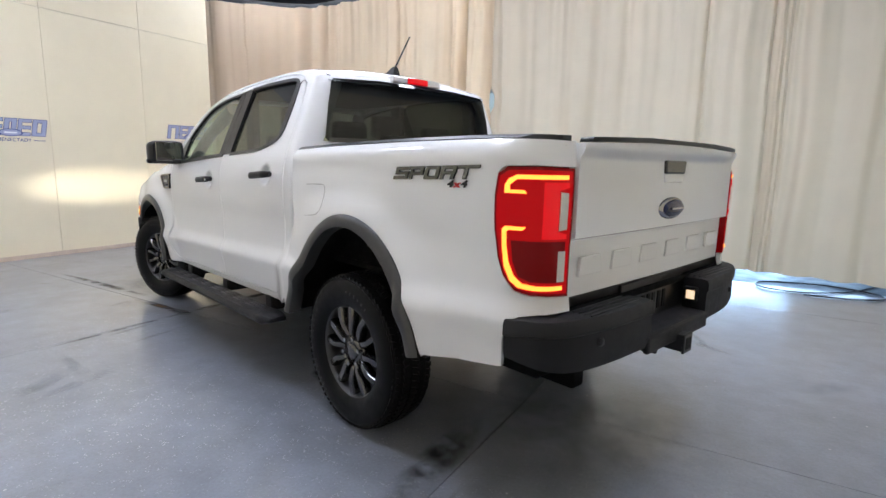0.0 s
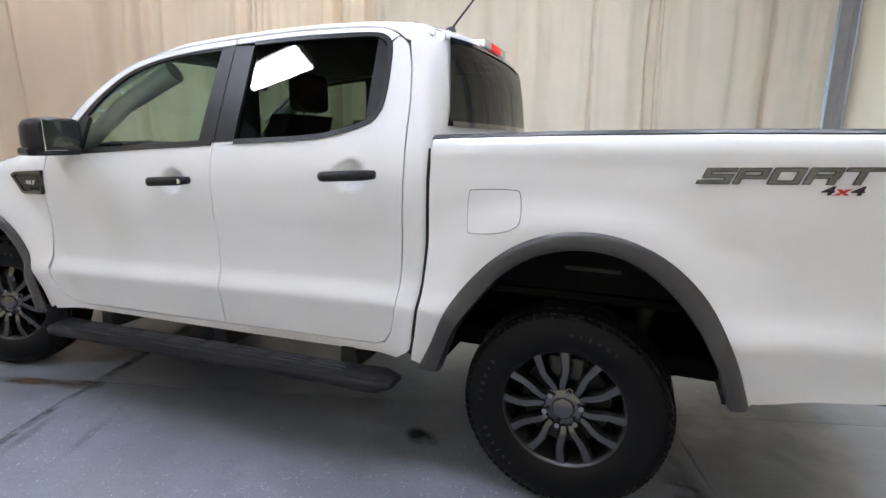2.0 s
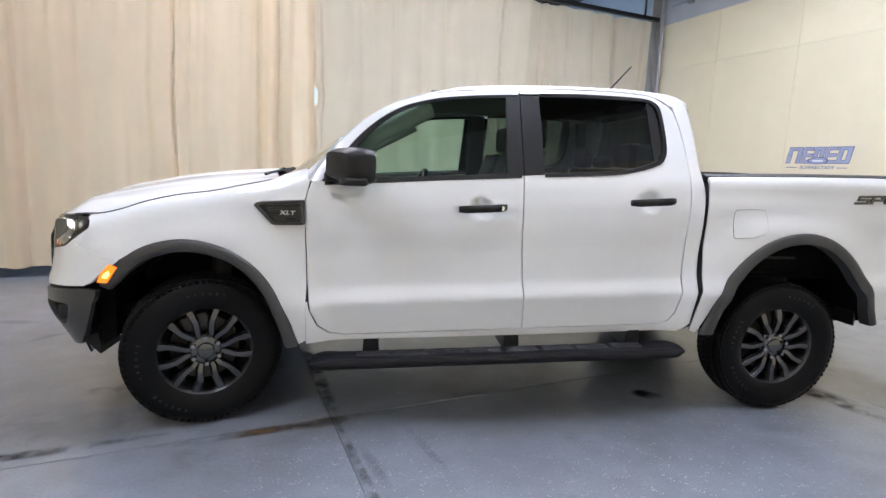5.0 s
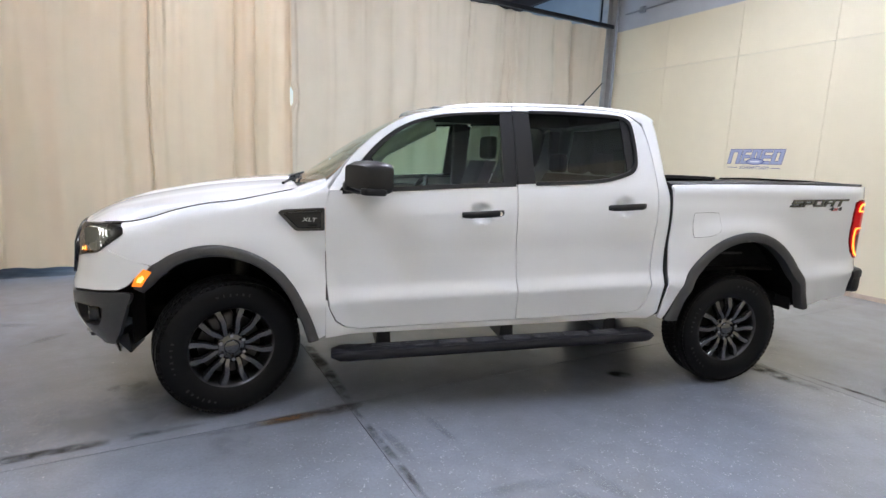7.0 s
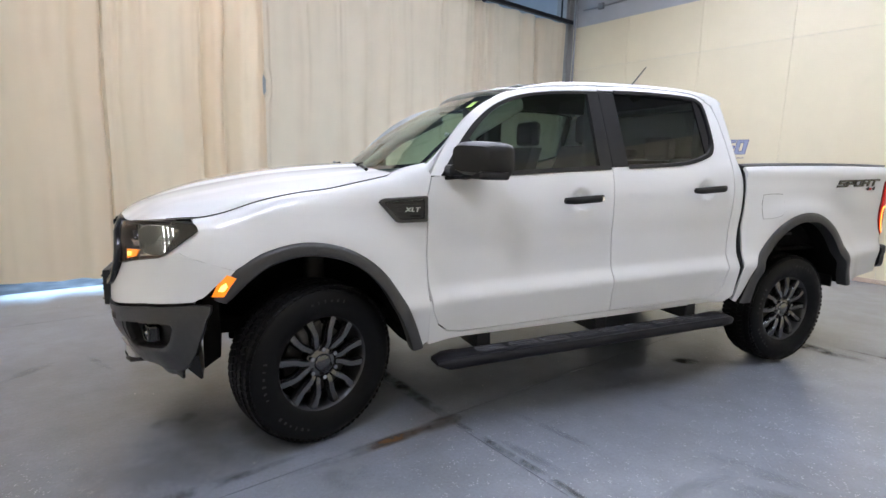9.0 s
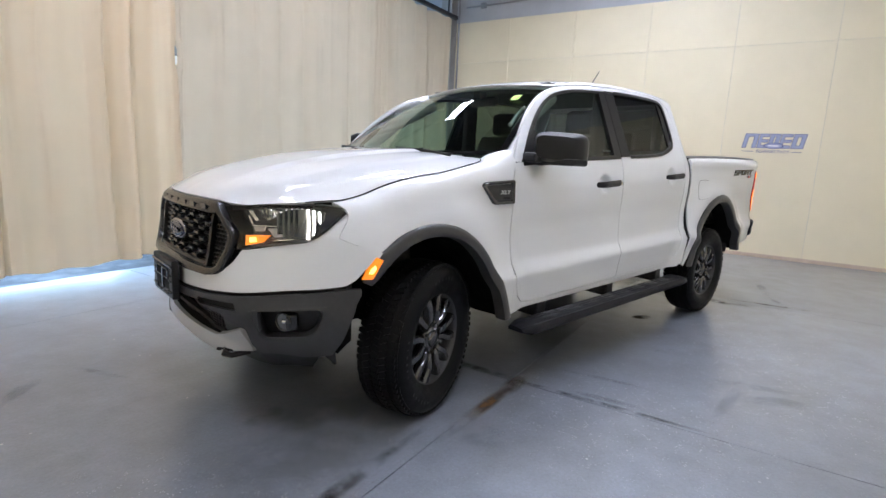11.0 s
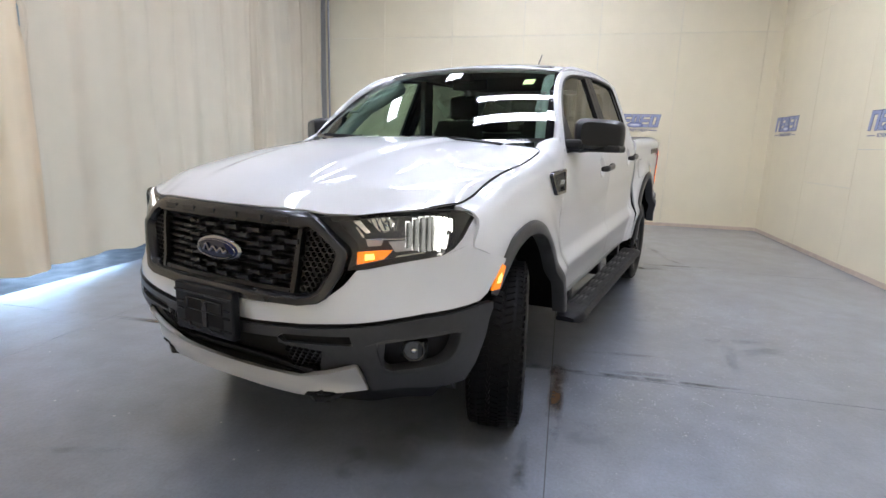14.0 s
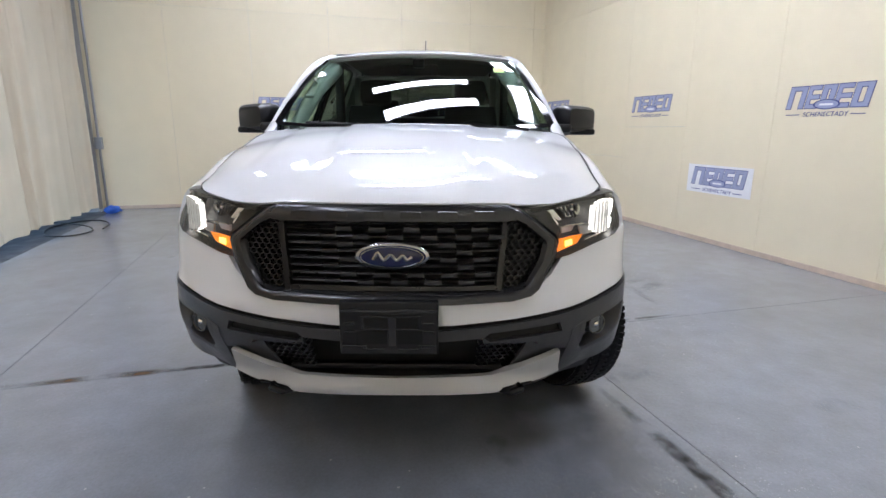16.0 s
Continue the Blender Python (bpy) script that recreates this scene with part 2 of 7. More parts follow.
MAT = {
    "cream": material("cream_wall_panel", (0.78, 0.70, 0.51), 0.42, var=0.035, scale=3, bump=0.03, bump_scale=30),
    "curtain_tan": canvas("tan_canvas_curtain", (0.87, 0.72, 0.54), (0.95, 0.68, 0.40), 0.14),
    "curtain": canvas("canvas_curtain", (0.76, 0.645, 0.505), (0.95, 0.70, 0.44), 0.10),
    "floor": floor_paint(),
    # the floor behind the curtain, its shade put into the colour
    "shaded_floor": material("floor_behind_curtain_shade", (0.05, 0.053, 0.062), 0.5, var=0.25, scale=6, bump=0.1, bump_scale=40),
    "joint": material("joint_dirt", (0.10, 0.10, 0.105), 0.9, var=0.2, scale=12),
    "steel": material("blue_grey_steel", (0.37, 0.36, 0.34), 0.5, var=0.12, scale=10, bump=0.05),
    "greywall": material("grey_upper_wall", (0.46, 0.48, 0.50), 0.7, var=0.08, scale=3, bump=0.1),
    "joist": material("red_oxide_joist", (0.045, 0.028, 0.025), 0.7, var=0.2, scale=6),
    "base": material("baseboard_tan", (0.58, 0.46, 0.36), 0.6, var=0.15, scale=10),
    "housing": material("lamp_housing", (0.75, 0.75, 0.74), 0.4, var=0.05),
    "conduit": material("grey_conduit", (0.35, 0.36, 0.37), 0.4, metal=0.6, var=0.1),
    "stain": stain_paint("dried_stain", (0.060, 0.056, 0.052), 0.75),
    "oil": stain_paint("oil_spot", (0.012, 0.012, 0.012), 1.0, 5),
    "smudge": stain_paint("faint_smudge", (0.13, 0.125, 0.12), 0.22, 5),
    "rust": stain_paint("rust_streak", (0.15, 0.092, 0.048), 0.80, 4),
    "blue_rag": material("blue_cloth", (0.03, 0.12, 0.50), 0.8, var=0.2),
    "decal_fill": material("decal_grey_blue", (0.33, 0.36, 0.52), 0.5, var=0.06),
    "decal_navy": material("decal_navy", (0.03, 0.045, 0.20), 0.5, var=0.08),
    "placard": material("white_placard", (0.82, 0.82, 0.82), 0.4, var=0.03),
    "white": material("white_paint", (0.74, 0.75, 0.765), 0.45, coat=1.0, var=0.012, scale=2, spec=0.3),
    "trim": material("textured_black_plastic", (0.040, 0.040, 0.041), 0.36, var=0.15, scale=40, bump=0.08, bump_scale=500),
    "trim_smooth": material("satin_black_plastic", (0.008, 0.008, 0.009), 0.36, var=0.1, scale=30, spec=0.35),
    "black": material("black_plastic", (0.007, 0.007, 0.008), 0.36, var=0.12, scale=30, bump=0.04, bump_scale=400, spec=0.4),
    "gloss": material("gloss_black_trim", (0.018, 0.018, 0.02), 0.2, coat=0.5, var=0.05),
    "bumper_black": material("rear_bumper_plastic", (0.014, 0.014, 0.0155), 0.55, var=0.1, scale=30, bump=0.1, bump_scale=450, spec=0.25),
    "step": material("step_plastic", (0.010, 0.010, 0.0125), 0.48, var=0.12, scale=30, bump=0.05, bump_scale=400, spec=0.2),
    "step_tread": material("step_tread_plastic", (0.013, 0.013, 0.015), 0.38, var=0.1, scale=30, spec=0.3),
    # near-black that stands in for the shade in gaps, slots and holes
    "gap_shade": material("gap_shade_black", (0.006, 0.006, 0.006), 0.9, var=0.1),
    "mesh": material("grille_mesh_plastic", (0.006, 0.006, 0.0065), 0.3, var=0.1, scale=40),
    "magnet": material("dark_grey_metallic", (0.026, 0.026, 0.027), 0.24, metal=0.3, coat=0.25, var=0.06, scale=60),
    # black liner plastic, which also blackens the bed's front wall as painted shade
    "liner_and_shade": material("wheel_well_liner", (0.004, 0.004, 0.004), 0.9, var=0.3, scale=20, spec=0.08),
    "underbody": material("dusty_metal", (0.025, 0.023, 0.021), 0.7, var=0.3, scale=18),
    "cup": material("white_paint_recess", (0.80, 0.805, 0.81), 0.3, coat=0.8, var=0.01),
    "chrome": material("chrome", (0.85, 0.85, 0.86), 0.08, metal=1.0),
    "mirror": material("mirror_glass", (0.75, 0.78, 0.78), 0.02, metal=1.0),
    "silver": material("satin_silver_paint", (0.55, 0.55, 0.54), 0.35, metal=0.25, coat=0.4, var=0.03),
    "emblem_rim": material("satin_chrome", (0.42, 0.42, 0.43), 0.16, metal=1.0),
    "badge": material("brushed_dark_badge", (0.15, 0.155, 0.15), 0.22, metal=0.8, var=0.06, scale=50),
    "red_badge": material("red_badge", (0.5, 0.02, 0.02), 0.3),
    "navy": material("emblem_navy", (0.006, 0.010, 0.055), 0.25, coat=0.25, var=0.05),
    "rim": material("dark_alloy", (0.11, 0.11, 0.113), 0.18, metal=0.9, coat=0.3, var=0.02, scale=30),
    "nut": material("bright_nut", (0.34, 0.34, 0.34), 0.25, metal=1.0),
    "rim_dark": material("rim_barrel", (0.05, 0.05, 0.052), 0.35, metal=0.7, coat=0.3, var=0.05, scale=30),
    "rubber": material("tyre_rubber", (0.0055, 0.0055, 0.0058), 0.48, var=0.2, scale=25, bump=0.06, bump_scale=200, spec=0.14),
    "rubber_mark": material("tyre_marking", (0.009, 0.009, 0.009), 0.5, var=0.2),
    "disc": material("brake_metal", (0.06, 0.057, 0.053), 0.4, metal=0.8, var=0.2, scale=30),
    "tab": material("grille_tab_plastic", (0.026, 0.026, 0.028), 0.22, var=0.1, scale=40),
    "fog": material("fog_lamp_glass", (0.16, 0.16, 0.15), 0.12, metal=0.9, coat=1.0, var=0.15, scale=60),
    "frit": material("black_glass_border", (0.006, 0.006, 0.007), 0.06, coat=0.5),
    "sticker": material("yellow_green_sticker", (0.55, 0.85, 0.20), 0.5, var=0.05),
    "interior": material("charcoal_plastic", (0.035, 0.036, 0.038), 0.6, var=0.12, scale=25, bump=0.1, bump_scale=300),
    "seat": material("dark_cloth", (0.05, 0.05, 0.053), 0.9, var=0.15, scale=60, bump=0.2, bump_scale=400),
    "headliner": material("pale_headliner", (0.22, 0.22, 0.21), 0.9, var=0.05),
    "lining": material("grey_lining", (0.40, 0.41, 0.40), 0.7, var=0.05),
    "glass_front": glass("clear_green_glass", (0.60, 0.73, 0.65)),
    "glass_rear": glass("privacy_glass", (0.20, 0.24, 0.21), gloss=0.8),
    "glass_back": glass("dark_back_glass", (0.065, 0.075, 0.07), gloss=0.55),
    "lens": glass("clear_lens", (0.94, 0.95, 0.96), gloss=0.7),
    "lamp_black": material("lamp_mask_black", (0.004, 0.004, 0.0045), 0.3, spec=0.25),
    "clear_lens": material("clear_plastic_lens", (0.62, 0.60, 0.58), 0.15, coat=1.0, var=0.08, scale=60),
    "lamp_inner": material("lamp_housing_black", (0.035, 0.035, 0.037), 0.3, var=0.05, scale=40),
    "reflector": material("lamp_reflector", (0.80, 0.80, 0.80), 0.12, metal=1.0, var=0.05, scale=80),
    "red_lens": material("red_lens", (0.13, 0.0006, 0.002), 0.10, coat=0.0, spec=0.12, emit=0.34, emit_colour=(1, 0.005, 0.01)),
    "red_rim": material("dark_red_rim", (0.10, 0.001, 0.003), 0.1, coat=0.15, spec=0.2, emit=0.06, emit_colour=(1, 0.005, 0.01)),
    "red_on": material("red_lamp_on", (0.35, 0.003, 0.006), 0.12, coat=0.25, spec=0.3, emit=0.55, emit_colour=(1, 0.004, 0.012)),
    "red_dark": material("dark_red_lens", (0.10, 0.001, 0.003), 0.12, coat=0.05, spec=0.15, emit=0.05, emit_colour=(1, 0.005, 0.01)),
    "light_bar": material("glowing_bar", (0.9, 0.2, 0.02), 0.3, emit=3.0, emit_colour=(1.0, 0.25, 0.035)),
    "amber": material("amber_lamp_on", (0.9, 0.3, 0.02), 0.2, coat=1.0, emit=0.85, emit_colour=(1.0, 0.23, 0.012)),
    "amber_core": material("amber_filament", (1, 0.7, 0.3), 0.3, emit=2.6, emit_colour=(1.0, 0.52, 0.10)),
    "beam": material("headlamp_on", (1, 1, 1), 0.2, emit=14, emit_colour=(1.0, 0.95, 0.88)),
    "beam_soft": material("headlamp_glow", (1, 1, 1), 0.2, emit=2.6, emit_colour=(1.0, 0.95, 0.90)),
    "lamp_warm": material("plate_lamp_on", (0.9, 0.8, 0.6), 0.3, emit=0.9, emit_colour=(1, 0.72, 0.45)),
}

TUBES = [material("lamp_diffuser", (1, 1, 1), 0.5, emit=e, emit_colour=(0.93, 0.985, 1.185)) for e in LAMP]


# ---- mesh helpers ----
def box(bm, x0, x1, y0, y1, z0, z1, bevel=0.0):
    r = bmesh.ops.create_cube(bm, size=1)
    vs = r["verts"]
    for v in vs:
        v.co = Vector((x0 + (v.co.x + 0.5) * (x1 - x0), y0 + (v.co.y + 0.5) * (y1 - y0), z0 + (v.co.z + 0.5) * (z1 - z0)))
    if bevel:
        es = list({e for v in vs for e in v.link_edges})
        bmesh.ops.bevel(bm, geom=es, offset=bevel, segments=2, profile=0.5, affect="EDGES")
    return vs


def part(name, bm, mat, parent=None, label="", smooth=False, m=None):
    me = bpy.data.meshes.new(name)
    bmesh.ops.recalc_face_normals(bm, faces=bm.faces)
    bm.to_mesh(me)
    bm.free()
    me.materials.append(mat)
    if smooth:
        me.shade_smooth()
    ob = new(name, me)
    if parent:
        ob.parent = parent
    if m is not None:
        ob.matrix_world = m
    if label:
        ob["label"] = label
    return ob



# ---- shaping helpers ----
def curve(pts, n=6, closed=False):
    """A smooth line through control points (Catmull-Rom)."""
    p = [Vector(q) for q in pts]
    k = len(p)
    out = []
    for i in range(k if closed else k - 1):
        a, b = p[i], p[(i + 1) % k]
        before = p[i - 1] if (closed or i > 0) else 2 * a - b
        after = p[(i + 2) % k] if (closed or i + 2 < k) else 2 * b - a
        for j in range(n):
            t = j / n
            out.append(0.5 * (2 * a + (b - before) * t + (2 * before - 5 * a + 4 * b - after) * t * t + (3 * a - before - 3 * b + after) * t ** 3))
    if not closed:
        out.append(p[-1])
    return out


def lerp(x, table):
    """Smooth interpolation in a short table of (x, y) pairs, x rising."""
    if x <= table[0][0]:
        return table[0][1]
    if x >= table[-1][0]:
        return table[-1][1]
    i = 0
    while x > table[i + 1][0]:
        i += 1
    (x0, y0), (x1, y1) = table[i], table[i + 1]
    d = (y1 - y0) / (x1 - x0)
    dl = (y0 - table[i - 1][1]) / (x0 - table[i - 1][0]) if i > 0 else d
    dr = (table[i + 2][1] - y1) / (table[i + 2][0] - x1) if i + 2 < len(table) else d
    m0 = 0.5 * (d + dl) if d * dl > 0 else 0.0
    m1 = 0.5 * (d + dr) if d * dr > 0 else 0.0
    if i == 0:
        m0 = d
    if i + 2 >= len(table):
        m1 = d
    h, t = x1 - x0, (x - x0) / (x1 - x0)
    return y0 * (2 * t ** 3 - 3 * t * t + 1) + m0 * h * (t ** 3 - 2 * t * t + t) + y1 * (3 * t * t - 2 * t ** 3) + m1 * h * (t ** 3 - t * t)


def step01(a, b, x):
    t = max(0.0, min(1.0, (x - a) / (b - a)))
    return t * t * (3 - 2 * t)


def flip(bm):
    """Mirrors a mesh over the truck's middle."""
    for v in bm.verts:
        v.co.y = -v.co.y
    bmesh.ops.reverse_faces(bm, faces=bm.faces)


def skirt(bm, out, thick):
    """Turns the rim of a sheet inwards, so that it has an edge of that depth."""
    bm.normal_update()
    for f in bm.faces:
        if f.normal.dot(out(f.calc_center_median())) < 0:
            f.normal_flip()
    bm.normal_update()
    if not thick:
        return
    rim = [e for e in bm.edges if e.is_boundary]
    normals = {v: v.normal.copy() for e in rim for v in e.verts}
    r = bmesh.ops.extrude_edge_only(bm, edges=rim)
    near = {}
    for v, n in normals.items():
        near[tuple(round(c, 5) for c in v.co)] = n
    for g in r["geom"]:
        if isinstance(g, bmesh.types.BMVert):
            n = near.get(tuple(round(c, 5) for c in g.co))
            if n:
                g.co -= n * thick
    for e in rim:
        e.smooth = False


def surf(name, outline, fmap, mat, parent, da=0.05, db=0.05, thick=0.012, out=None, side=1, label=""):
    """A panel: an outline in two coordinates, cut into a fine grid and bent to a surface."""
    bm = bmesh.new()
    vs = [bm.verts.new((q[0], q[1], 0)) for q in outline]
    bm.faces.new(vs)
    for axis, d in ((0, da), (1, db)):
        lo, hi = min(q[axis] for q in outline), max(q[axis] for q in outline)
        k = math.ceil(lo / d + 1e-6)
        while k * d < hi - 1e-6:
            no = (1, 0, 0) if axis == 0 else (0, 1, 0)
            co = (k * d, 0, 0) if axis == 0 else (0, k * d, 0)
            bmesh.ops.bisect_plane(bm, geom=bm.verts[:] + bm.edges[:] + bm.faces[:], plane_co=co, plane_no=no, dist=1e-5)
            k += 1
    for v in bm.verts:
        v.co = Vector(fmap(v.co.x, v.co.y))
    bmesh.ops.remove_doubles(bm, verts=bm.verts[:], dist=1e-5)
    o = out or (lambda c: Vector((0, 1, 0)))
    skirt(bm, o, thick)
    if side < 0:
        flip(bm)
    return sheet(name, bm, mat, parent, label)


def sheet(name, bm, mat, parent, label="", smooth=True):
    """Links a mesh whose normals are already right."""
    me = bpy.data.meshes.new(name)
    if smooth:
        for e in bm.edges:
            if len(e.link_faces) == 2 and e.calc_face_angle(0) > 0.75:
                e.smooth = False
    bm.to_mesh(me)
    bm.free()
    me.materials.append(mat)
    if smooth:
        for p in me.polygons:
            p.use_smooth = True
    ob = new(name, me)
    ob.parent = parent
    if label:
        ob["label"] = label
    return ob


def loft(name, rows, mat, parent, side=1, thick=0.0, out=None, label="", closed=False, cap=False):
    """A skin over rows of points with the same count."""
    bm = bmesh.new()
    grid = [[bm.verts.new(q) for q in row] for row in rows]
    n = len(grid[0])
    for a, b in zip(grid, grid[1:]):
        for j in range(n if closed else n - 1):
            bm.faces.new((a[j], a[(j + 1) % n], b[(j + 1) % n], b[j]))
    if cap:
        bm.faces.new(grid[0])
        bm.faces.new(grid[-1])
    if thick or out:
        skirt(bm, out or (lambda c: Vector((0, 1, 0))), thick)
    else:
        bmesh.ops.recalc_face_normals(bm, faces=bm.faces)
    if side < 0:
        flip(bm)
    return sheet(name, bm, mat, parent, label)


def tube(name, path, r, mat, parent, label="", n=10, side=1, flat=1.0):
    """A round rod along a path."""
    p = [Vector(q) for q in path]
    rows = []
    for i, q in enumerate(p):
        d = (p[min(i + 1, len(p) - 1)] - p[max(i - 1, 0)]).normalized()
        u = d.cross(Vector((0, 0, 1)))
        u = u.normalized() if u.length > 1e-3 else Vector((1, 0, 0))
        w = u.cross(d)
        rr = r[i] if isinstance(r, (list, tuple)) else r
        rows.append([q + u * rr * math.cos(2 * math.pi * k / n) + w * rr * flat * math.sin(2 * math.pi * k / n) for k in range(n)])
    return loft(name, rows, mat, parent, side, label=label, closed=True, cap=True)


def prism(name, outline, axis, c0, c1, mat, parent, bevel=0.0, label="", side=1, shape=None, seg=2):
    """A solid with a flat outline; axis: the way it is drawn out."""
    bm = bmesh.new()
    put = {"x": lambda a, b, c: (c, a, b), "y": lambda a, b, c: (a, c, b), "z": lambda a, b, c: (a, b, c)}[axis]
    f0 = bm.faces.new([bm.verts.new(put(q[0], q[1], c0)) for q in outline])
    r = bmesh.ops.extrude_face_region(bm, geom=[f0])
    d = Vector(put(0, 0, c1 - c0)) - Vector(put(0, 0, 0))
    for g in r["geom"]:
        if isinstance(g, bmesh.types.BMVert):
            g.co += d
    if bevel:
        bm.normal_update()
        es = [e for e in bm.edges if len(e.link_faces) == 2 and e.calc_face_angle(0) > 0.5]
        bmesh.ops.bevel(bm, geom=es, offset=bevel, segments=seg, profile=0.5, affect="EDGES", clamp_overlap=True)
    if shape:
        for v in bm.verts:
            v.co = Vector(shape(*v.co))
    bmesh.ops.recalc_face_normals(bm, faces=bm.faces)
    if side < 0:
        flip(bm)
    ob = sheet(name, bm, mat, parent, label, smooth=False)
    return ob


def block(name, dims, mat, parent, bevel=0.01, label="", side=1, m=None):
    """A box with rounded edges."""
    bm = bmesh.new()
    box(bm, *dims, bevel=bevel)
    if m is not None:
        bmesh.ops.transform(bm, matrix=m, verts=bm.verts)
    if side < 0:
        flip(bm)
    return sheet(name, bm, mat, parent, label, smooth=False)


def lettering(name, text, size, m, mat, parent, depth=0.002, shear=0.0, space=1.0, label="", wide=1.0, offset=0.0):
    """Raised letters, turned into a mesh."""
    c = bpy.data.curves.new(name, "FONT")
    c.body, c.size, c.extrude, c.shear, c.space_character, c.align_x, c.align_y = text, size, depth, shear, space, "CENTER", "CENTER"
    c.offset = offset
    ob = bpy.data.objects.new(name, c)
    scene.collection.objects.link(ob)
    me = bpy.data.meshes.new_from_object(ob)
    bpy.data.objects.remove(ob)
    bpy.data.curves.remove(c)
    me.transform(m @ Matrix.Diagonal((wide, 1, 1, 1)))
    me.materials.clear()
    me.materials.append(mat)
    o = new(name, me)
    o.parent = parent
    if label:
        o["label"] = label
    return o



# ---- the room ----
L, W, H, HT = 10.25, 7.6, 3.85, 5.0
V = 1.22                                   # a wall panel's width


def room_part(name, bm, mat, parent=None, label="", smooth=False):
    """A piece in the room's own coordinates."""
    ob = sheet(name, bm, mat, parent, label, smooth)
    if parent is None:
        ob.matrix_world = ROOM
    return ob


def room_box(name, mat, dims, bevel=0.0, parent=None, label=""):
    bm = bmesh.new()
    box(bm, *dims, bevel=bevel)
    return room_part(name, bm, mat, parent, label)


def structure(ob, label, category):
    return tagged(ob, label, category, kind="structure")


# ceiling: dark deck with joists in one mesh
bm = bmesh.new()
box(bm, -0.5, 13.4, -12.2, 0.5, HT, HT + 0.2)
for k in range(11):
    u = 0.3 + k * 1.25
    box(bm, u - 0.05, u + 0.05, -12.1, 0.1, HT - 0.26, HT - 0.002)
ceiling = structure(room_part("ceiling", bm, MAT["joist"]), "dark ceiling deck on red-brown steel joists", "ceiling")
# unseen outer shell behind the curtain, with two open bays
for nm, d in (("wall_bay_east", (-0.5, 0.6, -12.2, -12.0, 0, HT)), ("wall_bay_east", (3.3, 4.3, -12.2, -12.0, 0, HT)), ("wall_bay_east", (8.6, 13.4, -12.2, -12.0, 0, HT)),
              ("wall_bay_lintel", (0.6, 3.3, -12.2, -12.0, 3.0, HT)), ("wall_bay_lintel", (4.3, 8.6, -12.2, -12.0, 3.0, HT)),
              ("wall_bay_south", (-0.5, -0.3, -12.0, -W - 0.1, 0, HT)), ("wall_bay_north", (13.2, 13.4, -12.0, 0.2, 0, HT))):
    structure(room_box(nm, MAT["greywall"], d), "plain grey wall behind the curtain", "wall")


def clad_wall(name, place, length, rows, starts, label):
    """A wall core with its cladding panels; place(a, b, c) gives (u, w, z) for along, out, up."""
    bm = bmesh.new()
    vs = box(bm, 0, length, -0.2, 0.0, 0, HT)
    for v in vs:
        v.co = Vector(place(*v.co))
    core = structure(room_part(name, bm, MAT["greywall"]), label, "wall")
    shared = {}
    edges = sorted(set([0.0] + [a for a in starts if 0 < a < length] + [length]))
    for i, (a0, a1) in enumerate(zip(edges, edges[1:])):
        zs = rows.get(i, rows[-1])
        for z0, z1 in zip(zs, zs[1:]):
            key = (round(a1 - a0, 3), round(z1 - z0, 3))
            if key not in shared:
                bm = bmesh.new()
                vs = box(bm, 0.0015, a1 - a0 - 0.0015, 0.0, 0.012, 0.0015, z1 - z0 - 0.0015, bevel=0.002)
                o = Vector(place(0, 0, 0))
                for v in bm.verts:
                    v.co = Vector(place(*v.co)) - o
                bmesh.ops.recalc_face_normals(bm, faces=bm.faces)
                me = bpy.data.meshes.new("panel")
                bm.to_mesh(me)
                bm.free()
                me.materials.append(MAT["cream"])
                shared[key] = me
            p = new("panel", shared[key])
            p.parent = core
            p.location = Vector(place(a0, 0, z0))
    return core


ROWS = (0.0, 3.10, H)
clad_wall("wall_back", lambda a, b, c: (b, 0.08 - a, c), W, {-1: ROWS}, [0.24 + V * 1.017 * k for k in range(8)], "cream panelled wall with grey top")
clad_wall("wall_left", lambda a, b, c: (a, 0.08 - b, c), 13.2, {-1: ROWS, 2: (0, 0.905, 3.10, H), 3: (0, 1.335, 3.10, H)}, [0.27 + V * k for k in range(11)], "cream panelled wall with grey top")
clad_wall("wall_front", lambda a, b, c: (L - b, 0.08 - a, c), 6.1, {-1: ROWS}, [0.12 + V * k for k in range(6)], "cream panelled wall with grey top")
for nm, d in (("baseboard", (0.012, 0.022, -W + 0.1, 0.05, 0, 0.055)), ("baseboard", (0.02, L - 0.02, 0.058, 0.068, 0, 0.055)), ("baseboard", (L - 0.022, L - 0.012, -6.02, 0.05, 0, 0.055))):
    structure(room_box(nm, MAT["base"], d, 0.003), "tan strip along the foot of the wall", "baseboard")

# floor: painted slabs with joints between them
floor = structure(room_box("floor", MAT["joint"], (-0.5, 13.4, -12.2, 0.3, -0.3, -0.010)), "blue-grey painted concrete floor, stained and jointed", "floor")
us = [-0.5, 0.32, 3.41, 6.50, 9.59, 13.4]
ws = [0.3, -3.04, -6.12, -7.32, -9.3, -12.2]
for a0, a1 in zip(us, us[1:]):
    for b0, b1 in zip(ws, ws[1:]):
        bm = bmesh.new()
        box(bm, a0 + 0.0022, a1 - 0.0022, b1 + 0.0022, b0 - 0.0022, -0.03, 0.0)
        # slabs behind the curtain get a darkened colour for the dim band there
        room_part("slab", bm, MAT["floor"] if b1 > -7.4 else MAT["shaded_floor"], floor)
ground = structure(room_box("ground", MAT["joint"], (-60, 70, -90, -12.21, -0.4, -0.05)), "plain ground outside the bays", "ground")


